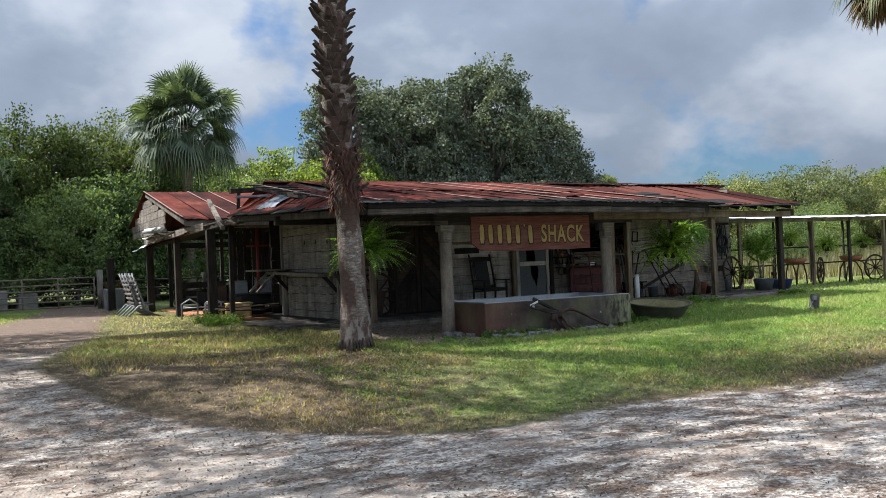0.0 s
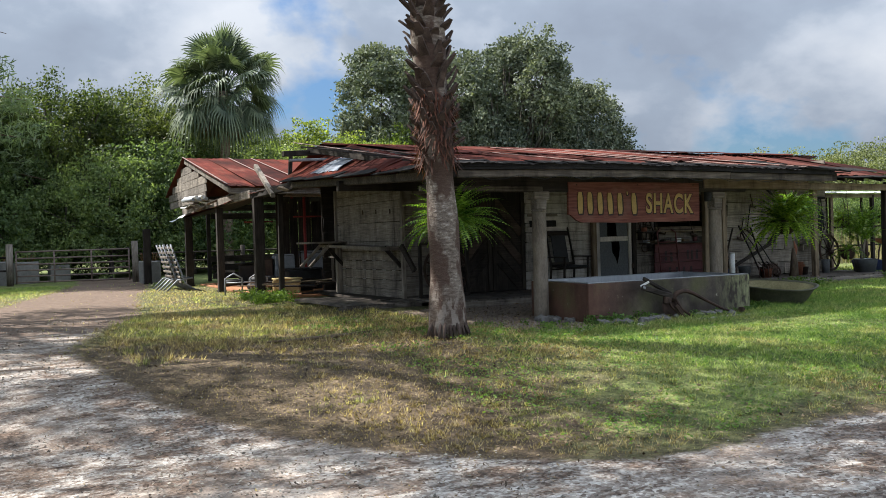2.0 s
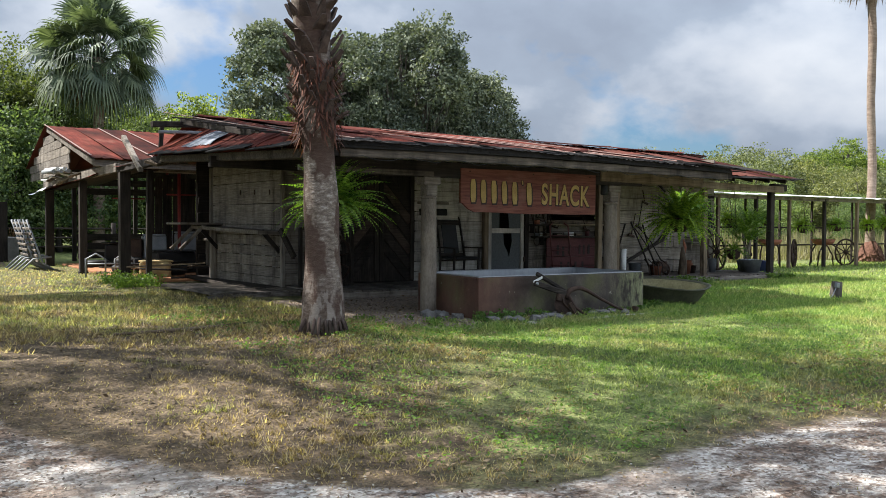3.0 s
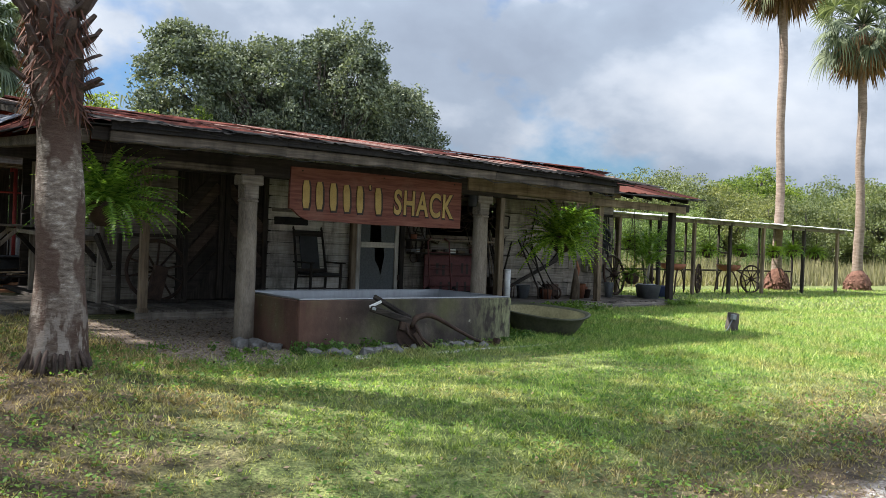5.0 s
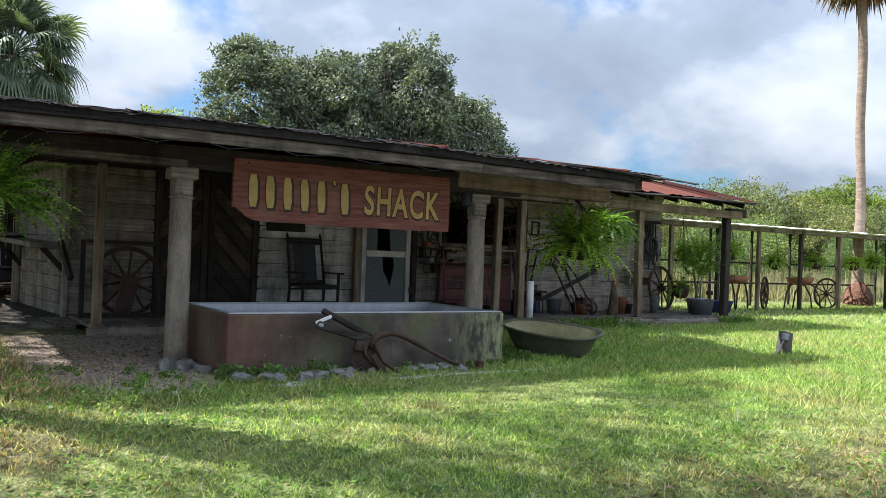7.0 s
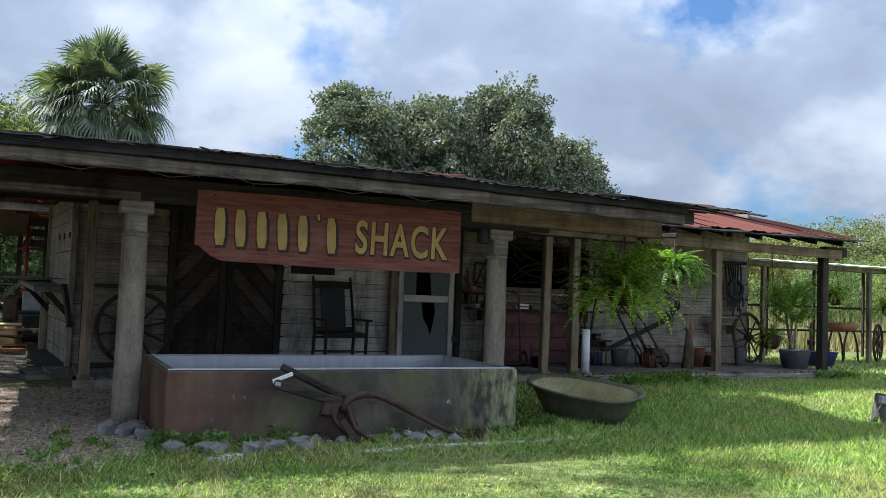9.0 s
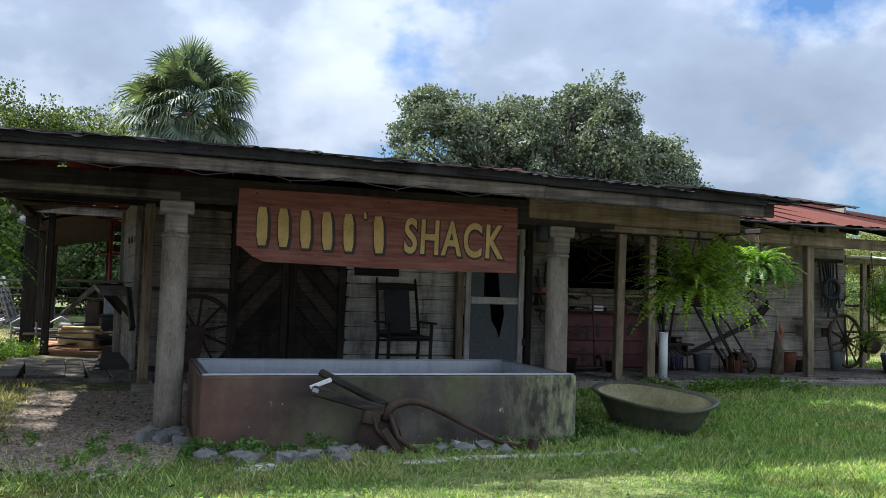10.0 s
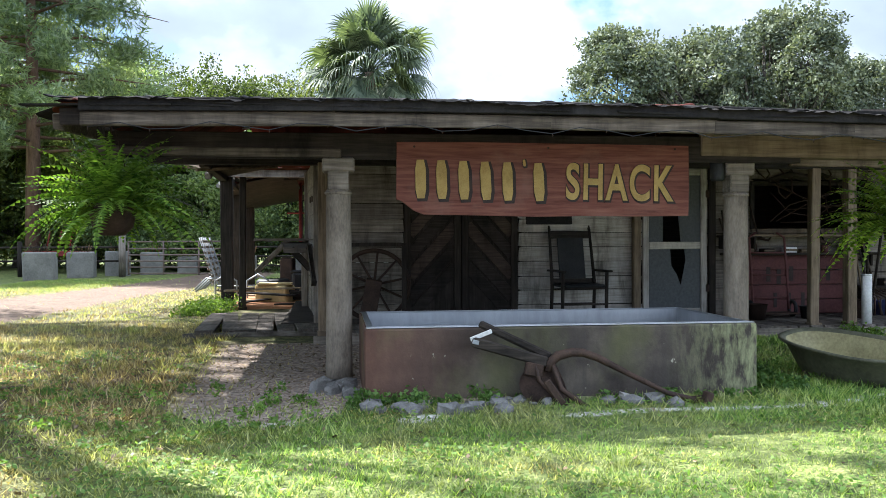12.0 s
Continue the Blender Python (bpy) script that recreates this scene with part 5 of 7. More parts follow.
def boot_palm(x, y):
    """The palm in the yard: smooth blotched trunk, then a shaggy coat of old leaf bases."""
    t = thing("palm_tree", "fan palm with smooth blotched trunk and shaggy leaf bases above", "palm tree", "palms", at=(x, y, gz(x, y)))
    pts, rad = [], []
    for k in range(40):
        z = 8.2 * k / 39
        pts.append((-0.035 * z + 0.03 * math.sin(z * 1.3), 0.02 * math.sin(z), z - 0.05))
        r = 0.165 + 0.05 * math.exp(-z * 3.5) + 0.025 * math.exp(-((z - 0.5) / 0.5) ** 2) + 0.012 * math.sin(z * 6.0)
        rad.append(r if z < 1.9 else r + 0.02)
    part("trunk", tube(bmesh.new(), pts, rad, 22), trunk_mat, t)
    # roots at the foot
    bm = bmesh.new()
    for k in range(46):
        a = random.uniform(0, 6.283)
        r = random.uniform(0.2, 0.27)
        tube(bm, [(0.17 * math.cos(a), 0.17 * math.sin(a), 0.2), (r * 0.9 * math.cos(a), r * 0.9 * math.sin(a), 0.1), (r * 1.1 * math.cos(a), r * 1.1 * math.sin(a), -0.03)], [0.015, 0.02, 0.012], 5)
    part("root_skirt", bm, boot_mat, t)
    bm = bmesh.new()
    rows = 56
    for j in range(rows):
        z = 2.12 + 6.0 * j / rows
        cx, cy = -0.035 * z + 0.03 * math.sin(z * 1.3), 0.02 * math.sin(z)
        R = 0.175 + (0.035 if z < 2.9 else 0.02)
        for k in range(6):
            a = 2.399 * (j * 6 + k) + random.uniform(-0.2, 0.2)
            o = Vector((math.cos(a), math.sin(a), 0)); sd = Vector((-math.sin(a), math.cos(a), 0))
            ln = random.uniform(0.09, 0.17)
            w = random.uniform(0.045, 0.075)
            out = random.uniform(0.07, 0.14)
            b = Vector((cx, cy, z)) + o * (R - 0.03)
            curl = random.uniform(-0.03, 0.05)
            q = [b - sd * w, b + sd * w, b + o * out * 0.7 + Vector((0, 0, ln * 0.55)) + sd * w * 0.8, b + o * out * 0.7 + Vector((0, 0, ln * 0.55)) - sd * w * 0.8,
                 b + o * (out + 0.03) + Vector((0, 0, ln + curl)) + sd * w * 0.35, b + o * (out + 0.03) + Vector((0, 0, ln + curl)) - sd * w * 0.35]
            front = [bm.verts.new(p) for p in q]
            back = [bm.verts.new(p - o * 0.022 + Vector((0, 0, 0.012))) for p in q]
            for f in ((0, 1, 2, 3), (3, 2, 4, 5)):
                bm.faces.new([front[i] for i in f]); bm.faces.new([back[i] for i in reversed(f)])
            for i, k2 in ((1, 2), (2, 4), (4, 5), (5, 3), (3, 0)):
                bm.faces.new((front[i], back[i], back[k2], front[k2]))
    part("bark_coat", bm, boot_mat, t, "overlapping dark brown leaf bases")
    bm = bmesh.new()
    for k in range(520):
        a = random.uniform(0, 6.283)
        z = random.uniform(1.95, 2.75)
        R = 0.17 + random.uniform(0, 0.05)
        p = Vector((-0.035 * z + R * math.cos(a), R * math.sin(a), z))
        d = Vector((math.cos(a + random.uniform(-1, 1)) * 0.09, math.sin(a + random.uniform(-1, 1)) * 0.09, -random.uniform(0.05, 0.22)))
        s = Vector((-math.sin(a), math.cos(a), 0)) * random.uniform(0.004, 0.012)
        v = [bm.verts.new(q) for q in (p - s, p + s, p + d * 0.6 + s, p + d, p + d * 0.6 - s)]
        bm.faces.new(v)
    part("fibre_skirt", bm, fibre_red, t, "reddish brown hanging fibres")
    top = Vector((-0.3, 0.02, 8.1))
    bm = bmesh.new()
    for k in range(48):
        a, e = 2.399 * k, math.radians(80 - 120 * k / 48)
        d = Vector((math.cos(a) * math.cos(e), math.sin(a) * math.cos(e), math.sin(e)))
        st = top + d * 0.6
        tube(bm, [top, st], [0.03, 0.02], 4)
        fan(bm, st, d + Vector((0, 0, -0.25)), 0.75, 3.0, 13, 0.25)
    part("crown", bm, leaf_palm, t)


boot_palm(-2.46, -0.72)


def pine(x, y, h, first, spread, n, label):
    t = thing("pine_tree", label, "pine tree", "pines", at=(x, y, gz(x, y) - 0.05))
    bm = bmesh.new()
    tube(bm, [(0, 0, 0), (0.05, 0, h * 0.35), (-0.05, 0.05, h * 0.7), (0, 0, h)], [0.3, 0.24, 0.15, 0.03], 10)
    cs = []
    for k in range(n):
        z = first + (h - first) * k / n
        a = 2.399 * k + random.uniform(-0.3, 0.3)
        ln = spread * (1.0 - 0.62 * ((z - first) / (h - first)) ** 1.3) * random.uniform(0.75, 1.1)
        e = Vector((math.cos(a) * ln, math.sin(a) * ln, z - 0.08 * ln + random.uniform(-0.3, 0.5)))
        mid = Vector((e.x * 0.5, e.y * 0.5, z + 0.15))
        tube(bm, [(0, 0, z), mid, e], [0.07, 0.045, 0.012], 5)
        for j in range(8):
            u = random.uniform(0.35, 1.05)
            cs.append((e.x * u + random.uniform(-0.5, 0.5), e.y * u + random.uniform(-0.5, 0.5), z + (e.z - z) * u + random.uniform(-0.25, 0.35)))
    part("trunk", bm, pine_bark, t)
    v, f = leaf_cloud(cs, np.full(len(cs), 0.62), 130, 0.055, 3.2)
    np_mesh("needles", v, f, leaf_soft, t)
    return t


pine(-11.6, 28.0, 17.0, 4.6, 6.4, 62, "tall pine with soft grey-green needles and a bare lower trunk")
pine(-14.4, 31.0, 18.0, 5.0, 6.0, 54, "tall pine with soft grey-green needles and a bare lower trunk")
pine(-18.5, 27.0, 16.0, 4.5, 5.0, 40, "tall pine with soft grey-green needles and a bare lower trunk")

# tall shade trees over the drive, west of the yard
shade_tree = tree(-8.8, 3.7, [(0, 0, 10.5, 4.2, 4.2, 2.6), (4.4, 0.8, 10.2, 2.6, 2.8, 1.8), (-3.5, 1, 9.5, 3.2, 3.2, 2.2), (1.5, -4.0, 10.0, 3.0, 3.0, 2.0), (1.0, 4.2, 10.0, 3.0, 3.0, 2.0)],
                  "tall spreading shade tree beside the gravel drive", leaf_pine, 66, 120, 0.82, 0.08, 0.2, name="shade_tree")
scaled_copy(shade_tree, -14.2, -4.6, 130, 1.0)
scaled_copy(shade_tree, -19.5, 0.5, 250, 1.05)
scaled_copy(shade_tree, -13.8, -13.0, 40, 1.0)
# unseen extra copies, added only to shade the litter by the deck and the gravel
scaled_copy(shade_tree, -11.4, 9.4, 335, 1.0)
scaled_copy(shade_tree, -12.3, 10.2, 318, 1.05)
scaled_copy(shade_tree, -9.6, -2.4, 20, 1.0)

# dry reeds behind the pergola
n = 34000
rx, ry = rng.uniform(11, 48, n), rng.uniform(9.5, 24, n)
rh = rng.uniform(0.4, 1.5, n) * (0.65 + 0.35 * np.sin(rx * 1.1 + 1.4 * np.sin(ry * 0.8)) * np.sin(ry * 1.3 + rx * 0.4))
ra = rng.uniform(0, np.pi, n)
rw = 0.018 + 0.012 * rng.random(n)
rb = np.stack([rx, ry, np.full(n, 0.1)], 1)
ro = np.stack([np.cos(ra) * rw, np.sin(ra) * rw, 0 * ra], 1)
rt = rb + np.stack([rng.normal(size=n) * 0.12, rng.normal(size=n) * 0.12, rh], 1)
v = np.stack([rb - ro, rb + ro, rt], 1).reshape(-1, 3)
reeds = np_mesh("reeds", v, np.arange(len(v)).reshape(-1, 3), reed)
tagged(reeds, "tall dry straw-coloured grasses in the field", "grass", kind="stuff")

# ---- concrete trough ----
trough = thing("water_trough", "long stained concrete trough with a bright steel lining", "trough", at=(0, 0, 0))
TX, TY, TZ = 2.92, 1.42, 0.655
for nm, c, s in (("front_wall", (TX / 2, 0.025, 0.35), (TX, 0.05, 0.6)), ("rear_wall", (TX / 2, TY - 0.025, 0.35), (TX, 0.05, 0.6)), ("end_wall", (0.025, TY / 2, 0.35), (0.05, TY - 0.1, 0.6)), ("end_wall", (TX - 0.025, TY / 2, 0.35), (0.05, TY - 0.1, 0.6)), ("base", (TX / 2, TY / 2, 0.1), (TX - 0.1, TY - 0.1, 0.1))):
    bx(nm, c, s, trough_mat, trough, bevel=0.01)
for nm, c, s in (("lining_panel", (TX / 2, 0.055, 0.41), (TX - 0.1, 0.006, 0.51)), ("lining_panel", (TX / 2, TY - 0.055, 0.41), (TX - 0.1, 0.006, 0.51)),
                 ("lining_panel", (0.055, TY / 2, 0.41), (0.006, TY - 0.118, 0.51)), ("lining_panel", (TX - 0.055, TY / 2, 0.41), (0.006, TY - 0.118, 0.51)), ("lining_floor", (TX / 2, TY / 2, 0.155), (TX - 0.1, TY - 0.1, 0.006))):
    bx(nm, c, s, steel, trough, bevel=0.0)
for c, s in (((TX / 2, 0.04, 0.657), (TX - 0.02, 0.045, 0.01)), ((TX / 2, TY - 0.04, 0.657), (TX - 0.02, 0.045, 0.01)), ((0.04, TY / 2, 0.657), (0.045, TY - 0.13, 0.01)), ((TX - 0.04, TY / 2, 0.657), (0.045, TY - 0.13, 0.01))):
    bx("rim", c, s, steel, trough, bevel=0.004)

# ---- hanging sign ----
sign = thing("wooden_sign", "red-brown plank sign with hand-cut yellow lettering, chipped corner", "sign", at=(1.51, 0.83, 1.77))


def slab(outline, depth, name, material, parent, y=0.0, bevel=0.003):
    """A flat piece with an outline in x and z, its face towards the south."""
    bm = bmesh.new()
    a = [bm.verts.new((x, y - depth / 2, z)) for x, z in outline]
    b = [bm.verts.new((x, y + depth / 2, z)) for x, z in outline]
    bm.faces.new(a); bm.faces.new(b[::-1])
    n = len(outline)
    for i in range(n):
        bm.faces.new((a[i], b[i], b[(i + 1) % n], a[(i + 1) % n]))
    bmesh.ops.recalc_face_normals(bm, faces=bm.faces)
    return part(name, bm, material, parent)


edge = [(-1.22, 0.295), (-0.5, 0.30), (0.4, 0.295), (1.22, 0.29), (1.225, 0.0), (1.22, -0.293), (0.8, -0.30), (0.3, -0.296), (-0.1, -0.302), (-0.6, -0.29), (-1.0, -0.285), (-1.09, -0.25), (-1.19, -0.17), (-1.225, -0.165)]
slab(edge, 0.045, "board", sign_red, sign)


def rounded_bar(x, z, w, h, tilt, depth, y, material, name):
    pts = []
    for k in range(12):
        a = 2 * math.pi * k / 12
        px, pz = w / 2 * max(-1, min(1, 1.35 * math.cos(a))), h / 2 * max(-1, min(1, 1.06 * math.sin(a) * (1.3 if abs(math.cos(a)) < 0.8 else 1)))
        c, s = math.cos(tilt), math.sin(tilt)
        pts.append((x + px * c - pz * s, z + px * s + pz * c))
    slab(pts, depth, name, material, sign, y)


random.seed(5)
for k, x in enumerate((-1.03, -0.86, -0.68, -0.50, -0.32, -0.06)):
    t = random.uniform(-0.06, 0.06)
    rounded_bar(x + 0.012, -0.012 - 0.004 * k, 0.115, 0.335, t, 0.006, -0.0265, shade_paint, "bar_shadow")
    rounded_bar(x, 0.0 - 0.004 * k, 0.085, 0.31, t, 0.006, -0.033, yellow, "bar")
rounded_bar(-0.175, 0.13, 0.04, 0.075, 0.15, 0.006, -0.0265, shade_paint, "bar_shadow")
rounded_bar(-0.182, 0.135, 0.022, 0.055, 0.15, 0.006, -0.033, yellow, "bar")


def letters(text, x, z, size, material, y, bold, name):
    cu = bpy.data.curves.new(name, "FONT")
    cu.body = text
    cu.size = size
    cu.extrude = 0.003
    cu.offset = bold
    cu.space_character = 1.14
    ob = new(name, cu)
    dg = bpy.context.evaluated_depsgraph_get()
    me = bpy.data.meshes.new_from_object(ob.evaluated_get(dg))
    bpy.data.objects.remove(ob)
    me.materials.clear(); me.materials.append(material)
    t = new(name, me)
    t.parent = sign
    t.matrix_basis = pose(x, y, z, 90, 1.0, 0) @ Matrix.Diagonal((0.635, 1, 1, 1))
    return t


letters("SHACK", 0.168, -0.158, 0.41, shade_paint, -0.0265, 0.021, "lettering_outline")
letters("SHACK", 0.161, -0.151, 0.41, yellow, -0.033, 0.009, "lettering")
for x in (-1.08, 0.02, 1.1):
    tb("nail", [(x, -0.02, 0.26), (x, -0.034, 0.26)], 0.009, iron, sign, 8)
for x in (-0.9, 0.95):
    tb("hanging_wire", [(x, 0.0, 0.29), (x, 0.02, 0.42)], 0.004, iron, sign, 5)

# ---- old plough leaning on the trough ----
plough = thing("old_plough", "rusted iron plough with split wooden handles leaning on the trough", "plough", at=(0, 0, 0))
part("handle", box(bmesh.new(), (1.05, -0.15, 0.575), (0.57, 0.045, 0.06), (0, 25.5, 3), 0.012, 0.006), dark_x, plough, "split grey-brown wooden handle")
part("handle", box(bmesh.new(), (1.0, -0.20, 0.50), (0.56, 0.05, 0.07), (0, 16, 2), 0.012, 0.008), dark_x, plough, "split grey-brown wooden handle")
bx("cross_brace", (0.80, -0.185, 0.617), (0.16, 0.012, 0.03), white_paint, plough, (0, -21, 0), 0.003)
bx("bolt_plate", (0.755, -0.23, 0.575), (0.045, 0.012, 0.03), grey_metal, plough, (0, 16, 0), 0.003)
tb("beam", [(1.27, -0.20, 0.36), (1.29, -0.2, 0.42), (1.34, -0.2, 0.465), (1.44, -0.21, 0.49), (1.52, -0.21, 0.485), (1.62, -0.22, 0.45), (1.85, -0.25, 0.33), (2.1, -0.3, 0.205), (2.36, -0.34, 0.135)],
   [0.03, 0.035, 0.036, 0.032, 0.03, 0.027, 0.02, 0.018, 0.022], iron, plough, 8)
for k in range(6):
    tb("frayed_wire", [(2.2, -0.31, 0.165), (2.34 + 0.012 * k, -0.35 - 0.012 * (k % 3), 0.19 - 0.02 * k)], [0.008, 0.005], iron, plough, 5)
bx("beam_block", (1.17, -0.2, 0.375), (0.13, 0.05, 0.1), iron, plough, (0, 12, 0), 0.01)
bx("clevis", (2.36, -0.37, 0.17), (0.05, 0.09, 0.1), iron, plough, (0, 20, 0))
bm = bmesh.new()
rows = []
for j in range(9):
    v = j / 8
    row = []
    for i in range(7):
        u = i / 6 - 0.5
        w = 0.13 + 0.2 * math.sin(math.pi * min(1, v * 0.8 + 0.1))
        row.append(bm.verts.new((1.24 + u * w - 0.12 * v + 0.20 * v * v, -0.17 - 0.1 * v - 0.07 * math.cos(u * 3) * v, 0.40 - 0.31 * v)))
    rows.append(row)
for a, b in zip(rows, rows[1:]):
    for i in range(6):
        f = bm.faces.new((a[i], a[i + 1], b[i + 1], b[i])); f.smooth = True
bmesh.ops.solidify(bm, geom=bm.faces[:], thickness=0.015)
part("mouldboard", bm, iron, plough, "curved dark iron mouldboard")
bx("share", (1.33, -0.33, 0.17), (0.34, 0.03, 0.05), iron, plough, (0, 55, -12), 0.006)
tb("brace_rod", [(1.16, -0.19, 0.48), (1.2, -0.24, 0.3), (1.32, -0.28, 0.16)], 0.014, iron, plough, 6)
tb("brace_rod", [(1.3, -0.2, 0.42), (1.34, -0.3, 0.25), (1.5, -0.35, 0.13)], 0.02, iron, plough, 6)

# ---- cast-iron bathtub ----


def bathtub(cx, cy, turn):
    t = thing("bathtub", "old green-grey roll-top bathtub standing in the grass", "bathtub", at=(cx, cy, 0.1))
    t.rotation_euler = (radians(11), radians(3), radians(turn))
    bm = bmesh.new()

    def loop(z, lx, ly, shift=0.0):
        out = []
        for k in range(28):
            a = 2 * math.pi * k / 28
            c, s = math.cos(a), math.sin(a)
            p = 2.6
            r = (abs(c) ** p + abs(s) ** p) ** (-1 / p)
            out.append(bm.verts.new((shift + lx * c * r, ly * s * r * (1.0 + 0.10 * c), z )))
        return out
    prof = [loop(0.02, 0.36, 0.17), loop(0.05, 0.44, 0.22), loop(0.18, 0.53, 0.27, 0.02), loop(0.30, 0.60, 0.305, 0.03), loop(0.335, 0.66, 0.345, 0.03), loop(0.355, 0.675, 0.36, 0.03), loop(0.365, 0.65, 0.34, 0.03),
            loop(0.34, 0.60, 0.30, 0.03), loop(0.2, 0.51, 0.25, 0.02), loop(0.09, 0.40, 0.19), loop(0.075, 0.2, 0.1)]
    for row, (u, v) in enumerate(zip(prof, prof[1:])):
        for k in range(28):
            f = bm.faces.new((u[k], u[(k + 1) % 28], v[(k + 1) % 28], v[k])); f.smooth = True
            f.material_index = int(row > 6)
    bm.faces.new(prof[0][::-1]); bm.faces.new(prof[-1])
    basin = part("basin", bm, plain("tub_enamel", (0.04, 0.04, 0.028), (0.15, 0.145, 0.095), 3.0, 0.6), t)
    basin.data.materials.append(plain("stained_enamel", (0.12, 0.10, 0.05), (0.42, 0.38, 0.20), 3.5, 0.5))
    for sx in (-0.3, 0.3):
        for sy in (-0.17, 0.17):
            tb("foot", [(sx, sy, 0.08), (sx * 1.15, sy * 1.15, 0.03), (sx * 1.2, sy * 1.2, -0.01)], [0.03, 0.022, 0.03], iron, t, 7)
    return t


tub_ob = bathtub(3.93, 0.45, -76)
tub_ob.scale = (0.98, 0.82, 0.98)

# ---- rocking chair ----


def rocking_chair(x, y, z, turn):
    t = thing("rocking_chair", "dark wooden rocking chair with a black back panel on the deck", "chair", at=(x, y, z))
    t.rotation_euler[2] = radians(turn)
    for s in (-0.29, 0.29):
        tb("rocker", [(s, -0.42, 0.07), (s, -0.2, 0.025), (s, 0.1, 0.02), (s, 0.38, 0.05), (s, 0.5, 0.1)], 0.02, dark_x, t, 7)
        tb("leg", [(s, -0.24, 0.03), (s, -0.26, 0.62)], 0.024, dark_z, t, 8)
        tb("leg", [(s, 0.2, 0.03), (s, 0.16, 0.45), (s * 0.95, 0.32, 1.17)], [0.024, 0.024, 0.018], dark_z, t, 8)
        bx("armrest", (s * 1.05, -0.06, 0.635), (0.09, 0.52, 0.025), dark_y, t)
    for k in range(5):
        bx("seat_slat", (0, -0.22 + 0.1 * k, 0.42 - 0.008 * k), (0.58, 0.085, 0.02), dark_x, t)
    top_rail = bx("top_rail", (0, 0.315, 1.10), (0.58, 0.03, 0.1), dark_x, t, (-10, 0, 0))
    bx("back_panel", (0, 0.25, 0.8), (0.36, 0.02, 0.62), black, t, (-12, 0, 0))
    bx("lower_rail", (0, 0.19, 0.5), (0.56, 0.025, 0.06), dark_x, t)
    bx("seat_pad", (0, -0.04, 0.45), (0.54, 0.48, 0.04), black, t, bevel=0.015)
    for yy, zz in ((-0.25, 0.22), (0.18, 0.2)):
        tb("stretcher", [(-0.29, yy, zz), (0.29, yy, zz)], 0.013, dark_x, t, 6)
    tb("finial", [(-0.275, 0.33, 1.17), (-0.275, 0.335, 1.22)], [0.022, 0.01], dark_z, top_rail, 8)
    tb("finial", [(0.275, 0.33, 1.17), (0.275, 0.335, 1.22)], [0.022, 0.01], dark_z, top_rail, 8)
    return t


rocking_chair(2.88, 4.62, FLOOR, 4)

# ---- doors and window ----
door_1 = tagged(new("door_1"), "dark double barn door of diagonal boards, closed", "door", kind="structure")
for side, (a, b) in enumerate(((DOOR[0], 1.44), (1.44, DOOR[1]))):
    leaf_ob = part("door_leaf", box(bmesh.new(), ((a + b) / 2, WALL_Y + 0.03, 1.26), (b - a - 0.01, 0.03, 2.0), bevel=0.004), dark_z, door_1)
    w = b - a
    for k in range(9):
        zc = 0.1 + 0.28 * k
        sgn = 1 if side else -1
        ln, ang = 1.0, 48
        cx = (a + b) / 2
        z_lo, z_hi = FLOOR + 0.05, 2.23
        zz = min(max(zc + 0.2, z_lo + 0.3), z_hi - 0.3)
        bx("diagonal_board", (cx, WALL_Y + 0.003 + 0.0025 * (k % 3), zz), (w / math.cos(radians(ang)) * 0.8, 0.018, 0.15), door_x if k % 2 else dark_x, leaf_ob, (0, sgn * ang, 0), 0.004)
    for xx in (a + 0.05, b - 0.05):
        bx("stile", (xx, WALL_Y - 0.02, 1.26), (0.09, 0.02, 1.98), dark_z, leaf_ob)
bx("lintel", (1.44, WALL_Y - 0.02, 2.3), (1.75, 0.06, 0.12), dark_x, door_1)

door_2 = tagged(new("door_2"), "pale wooden screen door with torn dark mesh", "door", kind="structure")
sx0, sx1 = SCREEN[0], SCREEN[1]
for xx in (sx0 + 0.05, sx1 - 0.05):
    bx("stile", (xx, WALL_Y - 0.03, 1.25), (0.085, 0.035, 2.0), pale_z, door_2)
for zz, h in ((0.3, 0.1), (1.2, 0.1), (2.2, 0.1)):
    bx("rail", ((sx0 + sx1) / 2, WALL_Y - 0.03, zz), (sx1 - sx0 - 0.19, 0.033, h), pale_x, door_2)
mesh_mat = plain("insect_mesh", (0.07, 0.075, 0.075), (0.13, 0.135, 0.135), 30.0, 0.7, 0.2)
hole_pts = [(sx0 + 0.09, 0.35), (sx1 - 0.09, 0.35), (sx1 - 0.09, 1.15), (sx0 + 0.6, 1.15), (sx0 + 0.62, 1.0), (sx0 + 0.58, 0.8), (sx0 + 0.55, 0.66), (sx0 + 0.5, 0.8), (sx0 + 0.42, 0.92), (sx0 + 0.4, 1.15), (sx0 + 0.09, 1.15)]
slab(hole_pts, 0.004, "mesh_panel", mesh_mat, door_2, WALL_Y - 0.02)
slab([(sx0 + 0.09, 1.25), (sx0 + 0.3, 1.25), (sx0 + 0.3, 1.7), (sx0 + 0.5, 1.75), (sx0 + 0.55, 1.25), (sx1 - 0.09, 1.25), (sx1 - 0.09, 2.15), (sx0 + 0.09, 2.15)], 0.004, "mesh_panel", mesh_mat, door_2, WALL_Y - 0.02)
bx("door_post", (3.8, WALL_Y - 0.09, 1.25), (0.1, 0.1, 2.1), tan_z, door_2)
bx("hinge", (sx1 + 0.0, WALL_Y - 0.05, 0.62), (0.05, 0.02, 0.1), iron, door_2)
